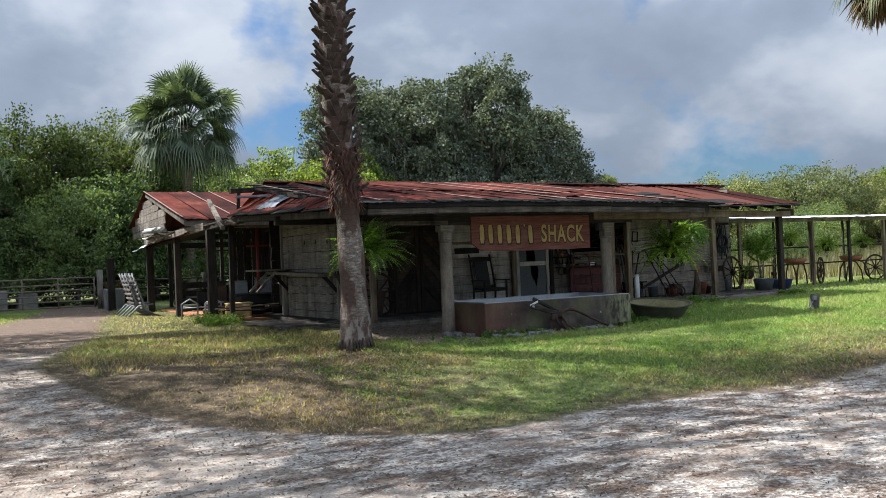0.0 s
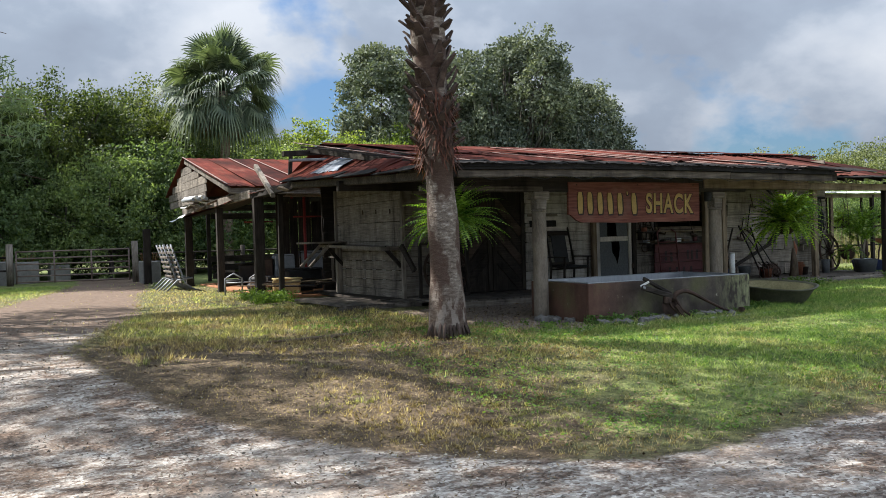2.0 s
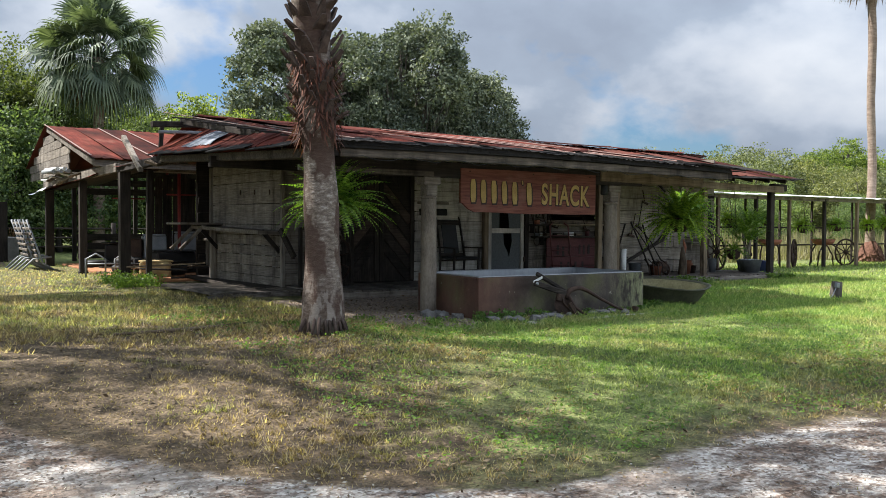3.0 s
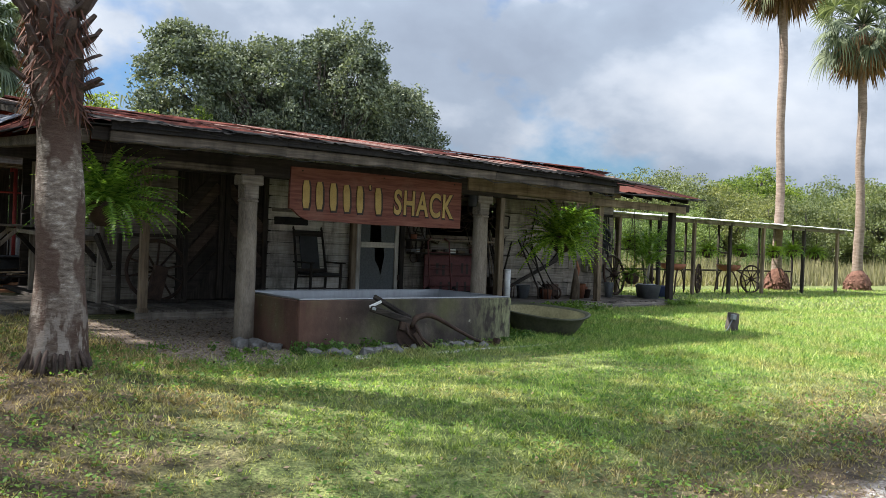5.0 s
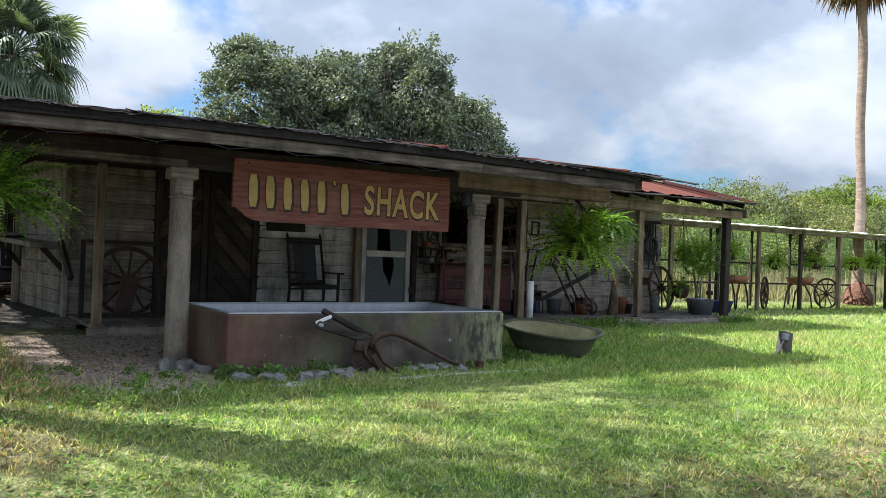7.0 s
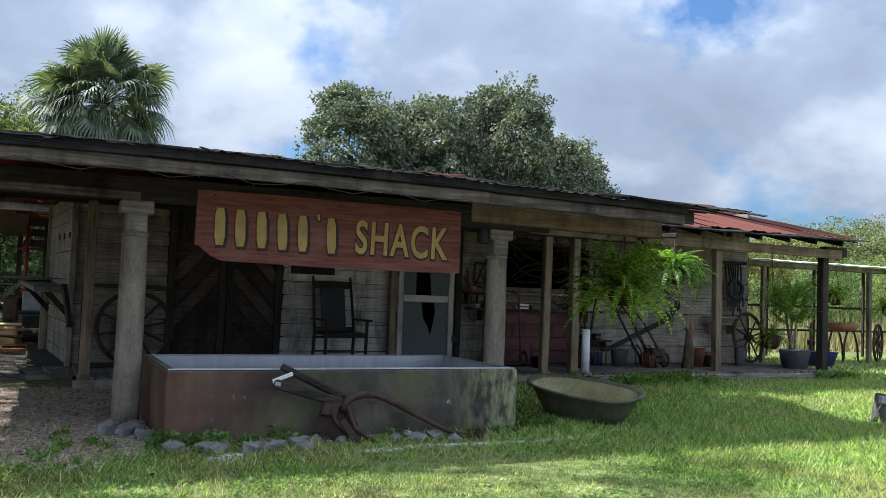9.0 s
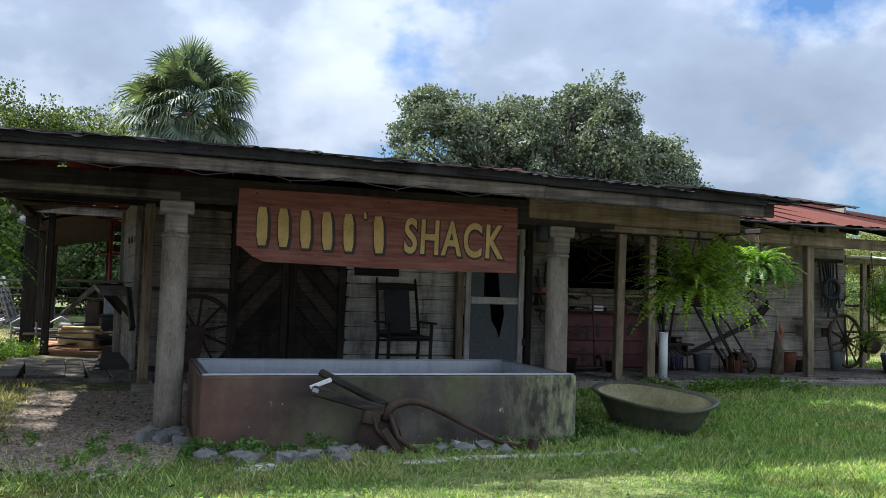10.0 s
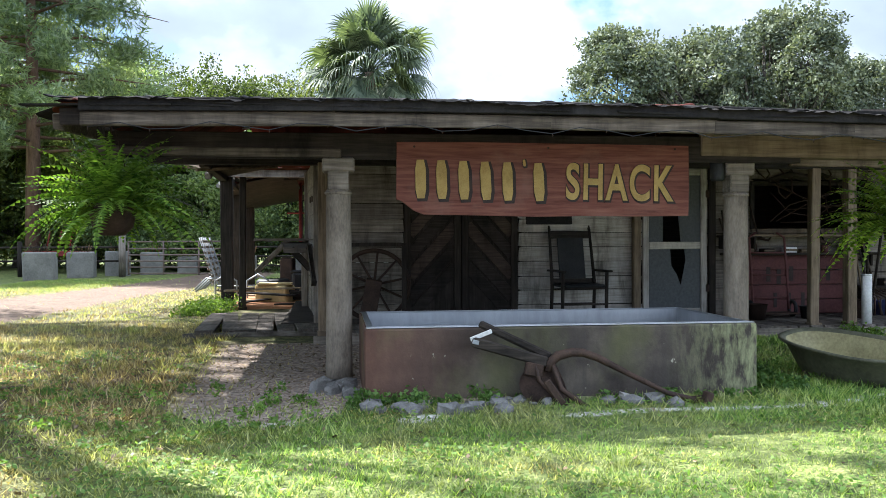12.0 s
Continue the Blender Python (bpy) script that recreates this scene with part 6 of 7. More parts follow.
bx("hinge", (sx1 + 0.0, WALL_Y - 0.05, 1.9), (0.05, 0.02, 0.1), iron, door_2)
bx("jamb", (sx1 + 0.07, WALL_Y - 0.03, 1.25), (0.1, 0.05, 2.1), dark_z, door_2)

window_1 = tagged(new("window_1"), "open glassless window with dark frame and tangled wire", "window", kind="structure")
for c, s, m in (((6.35, WALL_Y - 0.02, WINDOW[2] - 0.03), (1.8, 0.09, 0.07), tan_x), ((6.35, WALL_Y - 0.02, WINDOW[3] + 0.03), (1.8, 0.06, 0.06), dark_x), ((5.47, WALL_Y - 0.02, 1.72), (0.06, 0.06, 0.6), dark_z), ((7.23, WALL_Y - 0.02, 1.72), (0.06, 0.06, 0.6), dark_z)):
    bx("window_frame", c, s, m, window_1)
random.seed(9)
for k in range(9):
    p = [(random.uniform(5.5, 7.2), WALL_Y - 0.1 - 0.15 * random.random(), random.uniform(1.45, 2.15)) for _ in range(4)]
    p.sort()
    tb("wire", p, 0.008, iron, window_1, 5)
bx("shelf_board", (6.3, WALL_Y - 0.15, 1.33), (1.9, 0.2, 0.035), tan_x, window_1)

# ---- wheels ----


def wagon_wheel(x, y, z, R, material, label, tilt=0, axis_turn=0, spokes=10):
    t = thing("wagon_wheel", label, "wheel", "wagon wheels", at=(x, y, z))
    t.rotation_euler = (radians(tilt), 0, radians(axis_turn))
    part("rim", ring(bmesh.new(), (0, 0, 0), R, 0.028, "y", 32, 8), material, t)
    hub = tb("hub", [(0, -0.08, 0), (0, -0.04, 0), (0, 0.04, 0), (0, 0.08, 0)], [0.04, 0.06, 0.06, 0.04], material, t, 12)
    for k in range(spokes):
        a = 2 * math.pi * k / spokes + 0.2
        tb("spoke", [(0.05 * math.cos(a), 0, 0.05 * math.sin(a)), (R * math.cos(a), 0, R * math.sin(a))], [0.018, 0.014], material, hub, 6)
    return t


wagon_wheel(0.28, 4.78, FLOOR + 0.47, 0.44, iron, "dark iron-tyred wagon wheel leaning on the plank wall", -8)
wagon_wheel(10.45, 4.75, FLOOR + 0.47, 0.42, iron, "rusty spoked wheel leaning on the end of the wall", -8, 10)
wagon_wheel(16.1, 6.5, 0.13 + 0.42, 0.4, iron, "rusty spoked cart wheel under the pergola", 0, 25)
wagon_wheel(18.9, 6.6, 0.13 + 0.42, 0.4, iron, "rusty spoked cart wheel under the pergola", 0, -15)
wagon_wheel(13.9, 6.4, 0.13 + 0.42, 0.4, iron, "rusty spoked cart wheel under the pergola", 0, 40)

frame_box = thing("picture_frame", "dark wooden crate frame standing on the deck against the wall", "crate", at=(-0.1, 4.62, FLOOR))
for c, s in (((-0.22, 0, 0.5), (0.06, 0.06, 1.0)), ((0.75, 0.02, 0.5), (0.06, 0.06, 1.0)), ((0.26, 0, 0.03), (0.92, 0.06, 0.06)), ((0.26, 0.0, 0.98), (0.92, 0.05, 0.05))):
    bx("rail", c, s, dark_z, frame_box)
bx("plough_seat", (0.33, -0.02, 0.3), (0.2, 0.1, 0.5), iron, frame_box, (5, 10, 0))

# ---- red board with lettering that cannot be read ----
red_board = thing("painted_board", "faded maroon board with worn dark lettering against the wall", "board", at=(6.1, 4.98, FLOOR))
for k in range(4):
    bx("plank", (0, 0, 0.11 + 0.2 * k), (1.5, 0.03, 0.195), maroon, red_board, wob=0.004)
for x, z, w in ((-0.45, 0.55, 0.06), (-0.3, 0.52, 0.06), (-0.12, 0.56, 0.06), (0.16, 0.56, 0.05), (0.28, 0.55, 0.05), (0.42, 0.56, 0.06), (-0.35, 0.2, 0.05), (-0.15, 0.2, 0.05), (0.05, 0.2, 0.05), (0.25, 0.2, 0.05)):
    bx("bar", (x, -0.018, z), (w, 0.006, 0.2), shade_paint, red_board, bevel=0.0)

hand_cart = thing("hand_cart", "rusty red tube hand cart parked on the deck", "cart", at=(5.55, 4.6, FLOOR))
for s in (-0.25, 0.25):
    tb("side_tube", [(s, 0.1, 0.1), (s, 0.16, 0.6), (s, 0.22, 1.05), (s * 0.6, 0.24, 1.12)], 0.016, maroon, hand_cart, 7)
    part("wheel", ring(bmesh.new(), (s * 1.2, 0.1, 0.11), 0.09, 0.025, "x", 18, 7), black, hand_cart)
for z in (0.25, 0.55, 0.85):
    tb("cross_tube", [(-0.25, 0.13 + z * 0.09, z), (0.25, 0.13 + z * 0.09, z)], 0.012, maroon, hand_cart, 6)
bx("toe_plate", (0, -0.05, 0.06), (0.5, 0.28, 0.02), iron, hand_cart)

pipe = thing("white_pipe", "upright white plastic pipe beside the porch post", "pipe", at=(6.2, 3.62, FLOOR - 0.03))
tb("barrel", [(0, 0, 0), (0, 0, 0.62)], 0.06, white_paint, pipe, 14)
part("cap", ring(bmesh.new(), (0, 0, 0.62), 0.05, 0.014, "z", 16, 6), white_paint, pipe)


def pot(x, y, z, r, h, material, label, name="plant_pot"):
    t = thing(name, label, "pot", "pots on the deck", at=(x, y, z))
    bm = bmesh.new()
    tube(bm, [(0, 0, 0), (0, 0, h * 0.95), (0, 0, h)], [r * 0.75, r, r * 1.05], 16, cap=False)
    bm.faces.new([v for v in bm.verts if abs(v.co.z) < 1e-6][::-1])
    bmesh.ops.solidify(bm, geom=bm.faces[:], thickness=0.015)
    part("wall", bm, material, t)
    tb("soil", [(0, 0, h * 0.6), (0, 0, h * 0.85)], r * 0.9, orange_soil if material is terracotta else black, t, 14)
    return t


for x, y, r, h, m, lb in ((7.55, 4.6, 0.14, 0.26, grey_metal, "dented grey metal bucket on the deck"), (7.15, 4.7, 0.12, 0.2, blue_plastic, "small blue plastic tub on the deck"), (8.95, 4.4, 0.14, 0.3, terracotta, "clay pot on the deck by the wall"),
                          (10.0, 4.5, 0.1, 0.32, grey_metal, "grey metal milk can on the deck"), (10.75, 4.0, 0.24, 0.3, grey_metal, "grey washtub planter at the deck's end"), (11.2, 4.5, 0.2, 0.26, blue_plastic, "blue plastic planter at the deck's end"),
                          (8.3, 4.75, 0.11, 0.2, iron, "rusty iron pot on the deck"), (9.4, 4.7, 0.1, 0.22, terracotta, "clay pot on the deck by the wall")):
    pot(x, y, FLOOR, r, h, m, lb)

mower = thing("push_mower", "rusty old reel mower standing on the deck", "mower", at=(8.0, 4.3, FLOOR))
part("wheel", ring(bmesh.new(), (-0.2, 0, 0.12), 0.1, 0.022, "x", 18, 6), iron, mower)
part("wheel", ring(bmesh.new(), (0.2, 0, 0.12), 0.1, 0.022, "x", 18, 6), iron, mower)
tb("reel", [(-0.18, 0, 0.12), (0.18, 0, 0.12)], 0.06, iron, mower, 8)
bx("engine_block", (0, 0, 0.24), (0.26, 0.22, 0.12), iron, mower)
tb("handle", [(-0.12, 0.02, 0.25), (-0.35, 0.1, 0.7), (-0.6, 0.2, 1.05)], 0.014, dark_z, mower, 6)
tb("handle", [(0.12, 0.02, 0.25), (-0.15, 0.1, 0.7), (-0.45, 0.2, 1.05)], 0.014, dark_z, mower, 6)
plank_lean = thing("leaning_board", "grey plank leaning across the wall", "board", at=(8.2, 5.04, FLOOR - 0.07))
slab([(-0.62, 0.30), (0.55, 0.80), (0.92, 1.16), (0.95, 1.02), (0.70, 0.78), (-0.55, 0.26)], 0.03, "board", dark_x, plank_lean)
saw = thing("leaning_tools", "bundle of old long-handled tools against the wall", "tools", at=(6.9, 4.75, FLOOR))
for k in range(5):
    tb("handle", [(-0.3 + 0.12 * k, -0.15, 0.0), (-0.1 + 0.03 * k, 0.2, 1.25 + 0.08 * math.sin(k * 2))], 0.014, dark_z if k % 2 else tan_z, saw, 6)
horn = thing("saddle_rack", "tan leather and wood rack on the deck by the post", "rack", at=(8.5, 4.1, FLOOR))
tb("stem", [(0, 0, 0), (0.02, 0, 0.3), (0.0, 0, 0.62)], [0.1, 0.08, 0.03], tan_z, horn, 8)
tb("fin", [(0.0, 0, 0.4), (0.1, 0.02, 0.6), (0.05, 0.02, 0.78)], [0.05, 0.04, 0.01], terracotta, horn, 7)
harness = thing("horse_harness", "black leather harness straps hanging on the wall", "harness", at=(10.1, 4.98, 1.5))
for k in range(7):
    x = 0.06 * k
    tb("strap", [(x, 0, 0.5), (x + 0.05 * math.sin(k), -0.05, 0.1), (x + 0.02, -0.06, -0.25 - 0.08 * (k % 3)), (x + 0.1, -0.05, -0.1)], 0.016, black, harness, 6)
part("collar", ring(bmesh.new(), (0.2, -0.05, 0.05), 0.16, 0.04, "y", 20, 8), black, harness)
bx("hook_rail", (0.2, 0.0, 0.52), (0.6, 0.04, 0.06), dark_x, harness)
shelf2 = thing("wall_shelf", "small grey plank shelf on the wall", "shelf", at=(9.9, 4.95, 1.05))
bx("board", (0, -0.1, 0), (0.7, 0.24, 0.03), wood_x, shelf2)
bx("board", (0, -0.08, -0.12), (0.6, 0.2, 0.03), wood_x, shelf2)
for s in (-0.25, 0.25):
    bx("bracket", (s, -0.06, -0.2), (0.03, 0.16, 0.16), wood_z, shelf2)
lantern = thing("wall_lantern", "black lantern hanging by the column", "lantern", at=(3.05, 0.95, 1.78))
tb("body", [(0, 0, 0), (0, 0, 0.02), (0, 0, 0.16), (0, 0, 0.2)], [0.05, 0.06, 0.06, 0.03], black, lantern, 10)
tb("bail", [(0, 0, 0.2), (0, 0, 0.27)], 0.006, black, lantern, 5)

# ---- string of small lights along the eave ----
string = thing("light_string", "unlit string of small lights sagging along the eave", "string lights", at=(0, -0.01, 0))
pts = [(-1.85 + 0.2 * k, -0.012 - 0.01 * (k % 2), eave_z(-1.85 + 0.2 * k) - 0.175 + 0.03 * math.sin(k * 1.9)) for k in range(34)]
tb("cord", pts, 0.004, black, string, 4)
for k in range(0, 34, 2):
    x, y, z = pts[k]
    tb("bulb", [(x, y, z), (x + 0.004, y - 0.004, z - 0.012), (x, y, z - 0.022)], [0.0025, 0.0035, 0.0015], iron, string, 6)


# ---- ferns ----


def frond(bm, base, a, pitch, length, bend, wide):
    """One frond that leaves at a pitch and bends down along its length, with paired leaflets."""
    o = Vector((math.cos(a), math.sin(a), 0))
    sd = Vector((-math.sin(a), math.cos(a), 0))
    n = 18
    p = Vector(base)
    twist = random.uniform(-0.5, 0.5)
    for k in range(n):
        u = (k + 0.5) / n
        g = pitch - bend * u ** 1.3
        d = o * math.cos(g) + Vector((0, 0, math.sin(g)))
        up = Vector((0, 0, math.cos(g))) - o * math.sin(g)
        q = p + d * (length / n)
        w = wide * min(1.0, 0.35 + u * 3) * (1 - u ** 2.2) + 0.006
        across = sd * math.cos(twist) + up * math.sin(twist)
        for s in (-1, 1):
            tip = p + across * (s * w) + d * (w * 0.35) - up * (w * random.uniform(0.1, 0.45))
            v = [bm.verts.new(c) for c in (p, p + d * (length / n * 0.92), tip)]
            bm.faces.new(v if s > 0 else v[::-1])
        p = q


def fern(x, y, z, r, n, label, hang, wide=0.05, low=-0.25, bend=1.5):
    t = thing("hanging_fern", label, "fern", "hanging ferns", at=(x, y, z))
    bm = bmesh.new()
    for k in range(n):
        a = 2.399 * k + random.uniform(-0.3, 0.3)
        u = (k + 0.5) / n
        frond(bm, (0.09 * u * math.cos(a), 0.09 * u * math.sin(a), 0), a, 1.45 + (low - 1.45) * u + random.uniform(-0.2, 0.2), r * random.uniform(0.75, 1.3), bend * random.uniform(0.55, 1.3), wide * random.uniform(0.8, 1.2))
    part("fronds", bm, leaf_fern, t)
    bm = bmesh.new()
    tube(bm, [(0, 0, -0.2), (0, 0, -0.14), (0, 0, 0.0), (0, 0, 0.03)], [0.08, 0.14, 0.17, 0.16], 14)
    bk = part("basket", bm, iron, t, "dark fibre-lined hanging basket")
    for k in range(3):
        a = 2.1 * k
        tb("hanger", [(0.16 * math.cos(a), 0.16 * math.sin(a), 0.0), (0, 0, hang)], 0.004, iron, bk, 4)
    return t


random.seed(21)
fern(-1.80, 0.42, 1.52, 0.60, 170, "large bright green fern in a basket under the eave", 0.64, 0.062, -0.15, 1.2)
fern(4.78, 0.97, 1.42, 0.64, 190, "large dark green fern hanging at the porch end", 0.56, 0.06, -0.3, 1.15)
fern(7.0, 2.75, 1.72, 0.5, 130, "yellow-green fern with long drooping fronds", 0.47, 0.06, -0.2, 2.2)
arm = thing("basket_bracket", "short dark timber bracket carrying a hanging basket", "bracket", at=(7.0, 3.1, 2.2))
bx("arm", (0, 0, 0), (0.05, 0.85, 0.06), dark_y, arm)
bx("strut", (0, 0.28, -0.1), (0.04, 0.3, 0.04), dark_y, arm, (40, 0, 0))
tall_plant = thing("potted_plant", "tall bushy pale green potted plant at the deck's end", "plant", "", at=(11.0, 4.3, FLOOR))
tb("pot", [(0, 0, 0), (0, 0, 0.28), (0, 0, 0.3)], [0.16, 0.2, 0.21], grey_metal, tall_plant, 14)
for k in range(5):
    tb("stem", [(0.05 * math.cos(k), 0.05 * math.sin(k), 0.25), (0.12 * math.cos(k * 2.0), 0.12 * math.sin(k * 2.0), 0.9)], [0.02, 0.012], wood_z, tall_plant, 6)
bm = bmesh.new()
for k in range(190):
    a = 2.399 * k
    r0 = random.uniform(0.0, 0.3)
    frond(bm, (r0 * math.cos(a), r0 * math.sin(a), random.uniform(0.7, 1.35)), a + random.uniform(-0.6, 0.6), random.uniform(0.0, 1.3), random.uniform(0.3, 0.6), random.uniform(0.4, 1.6), 0.045)
part("foliage", bm, leaf_fern, tall_plant)
fern(10.5, 4.3, 0.75, 0.4, 40, "small trailing green fern in a basket", 1.4, 0.05)


# ---- pergola ----
pergola = thing("pergola", "long open pergola with timber posts and a white flat roof", "pergola", at=(0, 0, 0))
for k in range(6):
    a = 11.6 + 2.0 * k
    sheet(pergola, "roof_sheet", ((a, 5.9, 2.2), (a + 2.02, 5.9, 2.2), (a + 2.02, 8.2, 2.34), (a, 8.2, 2.34)), white_tin, ribs=8)
bx("front_beam", (17.6, 6.2, 2.13), (12.0, 0.08, 0.1), wood_x, pergola)
bx("rear_beam", (17.6, 7.9, 2.22), (12.0, 0.08, 0.1), wood_x, pergola)
for k, x in enumerate((12.3, 13.9, 15.4, 17.1, 18.8, 21.1, 23.2)):
    bx("post", (x, 6.2, 1.1), (0.09, 0.09, 2.1), dark_z if k % 2 else tan_z, pergola, wob=0.006)
    bx("post", (x + 0.3, 7.9, 1.15), (0.06, 0.06, 2.2), dark_z, pergola)
for z in (1.3, 0.75):
    bx("rail", (17.6, 7.95, z), (12.0, 0.03, 0.05), dark_x, pergola)
random.seed(33)
for x, z, r in ((14.5, 1.55, 0.33), (16.2, 1.35, 0.36), (17.9, 1.4, 0.3), (19.6, 1.4, 0.36), (20.6, 1.45, 0.4), (22.0, 1.4, 0.42), (12.9, 1.5, 0.4)):
    fern(x, 6.3, z, r, 90, "small green fern hanging from the pergola beam", 2.1 - z, 0.05)


def planter_cart(x, y, turn):
    """An iron cart on curved legs with a shallow planted bowl."""
    t = thing("planter_cart", "rusty iron planter cart with a planted bowl under the pergola", "planter", "planter carts", at=(x, y, 0.12))
    t.rotation_euler[2] = radians(turn)
    for sx in (-0.16, 0.16):
        tb("leg", [(0.1, sx, 0.72), (0.32, sx, 0.62), (0.5, sx, 0.35), (0.55, sx, 0.0)], 0.022, iron, t, 6)
        tb("leg", [(-0.1, sx, 0.72), (-0.28, sx, 0.45), (-0.35, sx, 0.0)], 0.022, iron, t, 6)
    bowl = tb("bowl", [(0, 0, 0.66), (0, 0, 0.72), (0, 0, 0.84)], [0.16, 0.3, 0.36], terracotta, t, 14)
    bm = bmesh.new()
    for k in range(26):
        a = 2.399 * k
        frond(bm, (0.2 * math.cos(a), 0.2 * math.sin(a), 0.82), a, random.uniform(0.3, 1.3), random.uniform(0.15, 0.3), random.uniform(0.6, 1.8), 0.035)
    part("plants", bm, leaf_weed, bowl)
    return t


planter_cart(15.0, 6.55, 20)
planter_cart(17.7, 6.6, -15)
pot(13.2, 5.6, 0.12, 0.34, 0.3, blue_plastic, "lilac plastic tub on the grass by the pergola", "plastic_tub")

# ---- stump with a meter box ----
stump = thing("post_stump", "short leaning stump with a small grey box fixed to it", "stump", at=(7.12, -0.34, 0.1))
tb("stump", [(0, 0, 0), (0.01, 0, 0.1), (0.05, 0, 0.3)], [0.11, 0.095, 0.085], bark, stump, 10)
bx("junction_box", (-0.06, -0.07, 0.25), (0.09, 0.05, 0.08), grey_metal, stump, (0, 10, 0))
tb("cable", [(-0.08, -0.07, 0.22), (-0.25, -0.1, 0.08), (-0.42, -0.15, 0.03)], 0.008, grey_metal, stump, 5)

stick = thing("fallen_stick", "long pale fallen palm stalk lying on the lawn", "stick", at=(-3.5, 0.55, gz(-3.5, 0.55) + 0.015))
tb("stalk", [(-0.7, 0.05, 0.0), (-0.2, 0.0, 0.012), (0.3, 0.08, 0.01), (0.95, 0.28, 0.02)], [0.012, 0.02, 0.022, 0.008], tan_x, stick, 7)

# ---- stones and weeds at the trough's foot ----
random.seed(41)


def rock(x, y, s, material):
    bm = bmesh.new()
    if random.random() < 0.6:
        box(bm, (0, 0, 0), (1.5, 1.3, 1.4), bevel=0.22, wob=0.3)
    else:
        bmesh.ops.create_icosphere(bm, subdivisions=1, radius=1)
    ph = random.uniform(0, 9)
    for v in bm.verts:
        v.co = Vector((v.co.x * s * random.uniform(0.8, 1.25), v.co.y * s * random.uniform(0.7, 1.1), v.co.z * s * random.uniform(0.5, 0.85)))
    t = part("stone", bm, material)
    t.location = (x, y, gz(x, y) + s * 0.2)
    t.rotation_euler[2] = ph
    return tagged(t, "rough grey stone lying at the foot of the trough" if material is stone else "pale stone lying at the foot of the trough", "stone", "stones by the trough")


for k in range(50):
    x = random.choice((random.uniform(0.0, 0.95), random.uniform(0.9, 2.35), random.uniform(-0.35, 0.1)))
    y = random.uniform(-0.5, -0.1) if x > 0 else random.uniform(0.2, 0.8)
    rock(x, y, random.uniform(0.035, 0.1), stone)
rock(1.83, -0.22, 0.085, concrete); rock(0.22, -0.33, 0.09, stone); rock(-0.3, 0.7, 0.1, stone)
slab_stone = thing("flat_stone", "flat pinkish paving stone beside the bathtub", "stone", at=(4.55, 0.75, 0.13))
bx("slab", (0, 0, -0.02), (0.5, 0.3, 0.06), terracotta, slab_stone, (2, 1, 20), 0.02, 0.03)


def weeds(name, label, spots, leaf_s, per):
    cs, sp = [], []
    for x, y, s in spots:
        cs.append((x, y, gz(x, y) + s * (0.2 if name == "clover" else 0.55))); sp.append(s)
    v, f = leaf_cloud(cs, sp, per, leaf_s, 0.8)
    v[:, 2] = np.maximum(v[:, 2], 0.1)
    ob = np_mesh(name, v, f, leaf_clover if name == "clover" else leaf_weed)
    return tagged(ob, label, "weeds", kind="stuff")


sp = [(random.uniform(-0.1, 0.9), random.uniform(-0.3, -0.06), random.uniform(0.04, 0.11)) for _ in range(24)]
sp += [(random.uniform(0.9, 2.9), random.uniform(-0.25, -0.05), random.uniform(0.03, 0.07)) for _ in range(14)]
sp += [(random.uniform(2.95, 3.4), random.uniform(0.0, 0.9), random.uniform(0.04, 0.09)) for _ in range(26)]
weeds("trough_weeds", "leafy green weeds along the trough", sp, 0.022, 60)
sp = [(random.uniform(-2.6, -0.3), random.uniform(-0.9, 0.9), random.uniform(0.03, 0.07)) for _ in range(60)]
sp += [(random.uniform(3.6, 5.2), random.uniform(0.0, 1.8), random.uniform(0.03, 0.09)) for _ in range(60)]
weeds("clover", "low clover patches in the lawn", sp, 0.018, 46)
sp = [(random.uniform(5.6, 8.0), random.uniform(2.8, 3.4), random.uniform(0.07, 0.15)) for _ in range(40)]
sp += [(random.uniform(-2.6, -1.9), random.uniform(7.2, 9.6), random.uniform(0.08, 0.2)) for _ in range(50)]
sp += [(random.uniform(10.6, 11.5), random.uniform(3.2, 3.6), random.uniform(0.06, 0.12)) for _ in range(22)]
weeds("porch_weeds", "rank green weeds at the deck edge", sp, 0.03, 70)

# flat broad-leaved plants through the lawn
n = 100000
lx, ly = rng.uniform(-3.5, 8.0, n), rng.uniform(-5.2, 3.2, n)
tuft = np.sin(lx * 3.1 + 1.7 * np.sin(ly * 2.3)) * np.sin(ly * 3.7 + 1.3 * np.sin(lx * 1.9)) + 0.5 * np.sin(lx * 9.0 + ly * 5.0) * np.sin(ly * 11.0 - lx * 4.0)
keep = (rng.random(n) < np.clip(0.25 + 0.75 * tuft, 0.05, 1)) & (gravel_mask(lx, ly) < 0.3) & (litter_mask(lx, ly) < 0.4)
keep &= ~((lx > -0.05) & (lx < 2.95) & (ly > -0.02) & (ly < 1.45))
lx, ly = lx[keep], ly[keep]
n = len(lx)
c = np.stack([lx, ly, ground_z(lx, ly) + rng.uniform(0.015, 0.05, n)], 1)
a = rng.normal(size=(n, 3)); a[:, 2] *= 0.35; a /= np.linalg.norm(a, axis=1, keepdims=True)
b = np.cross(a, np.array([0, 0, 1.0]) + rng.normal(size=(n, 3)) * 0.3); b /= np.linalg.norm(b, axis=1, keepdims=True)
s = rng.uniform(0.008, 0.02, n)[:, None]
v = np.stack([c - a * s, c - b * s * 0.7, c + a * s, c + b * s * 0.7], 1).reshape(-1, 3)
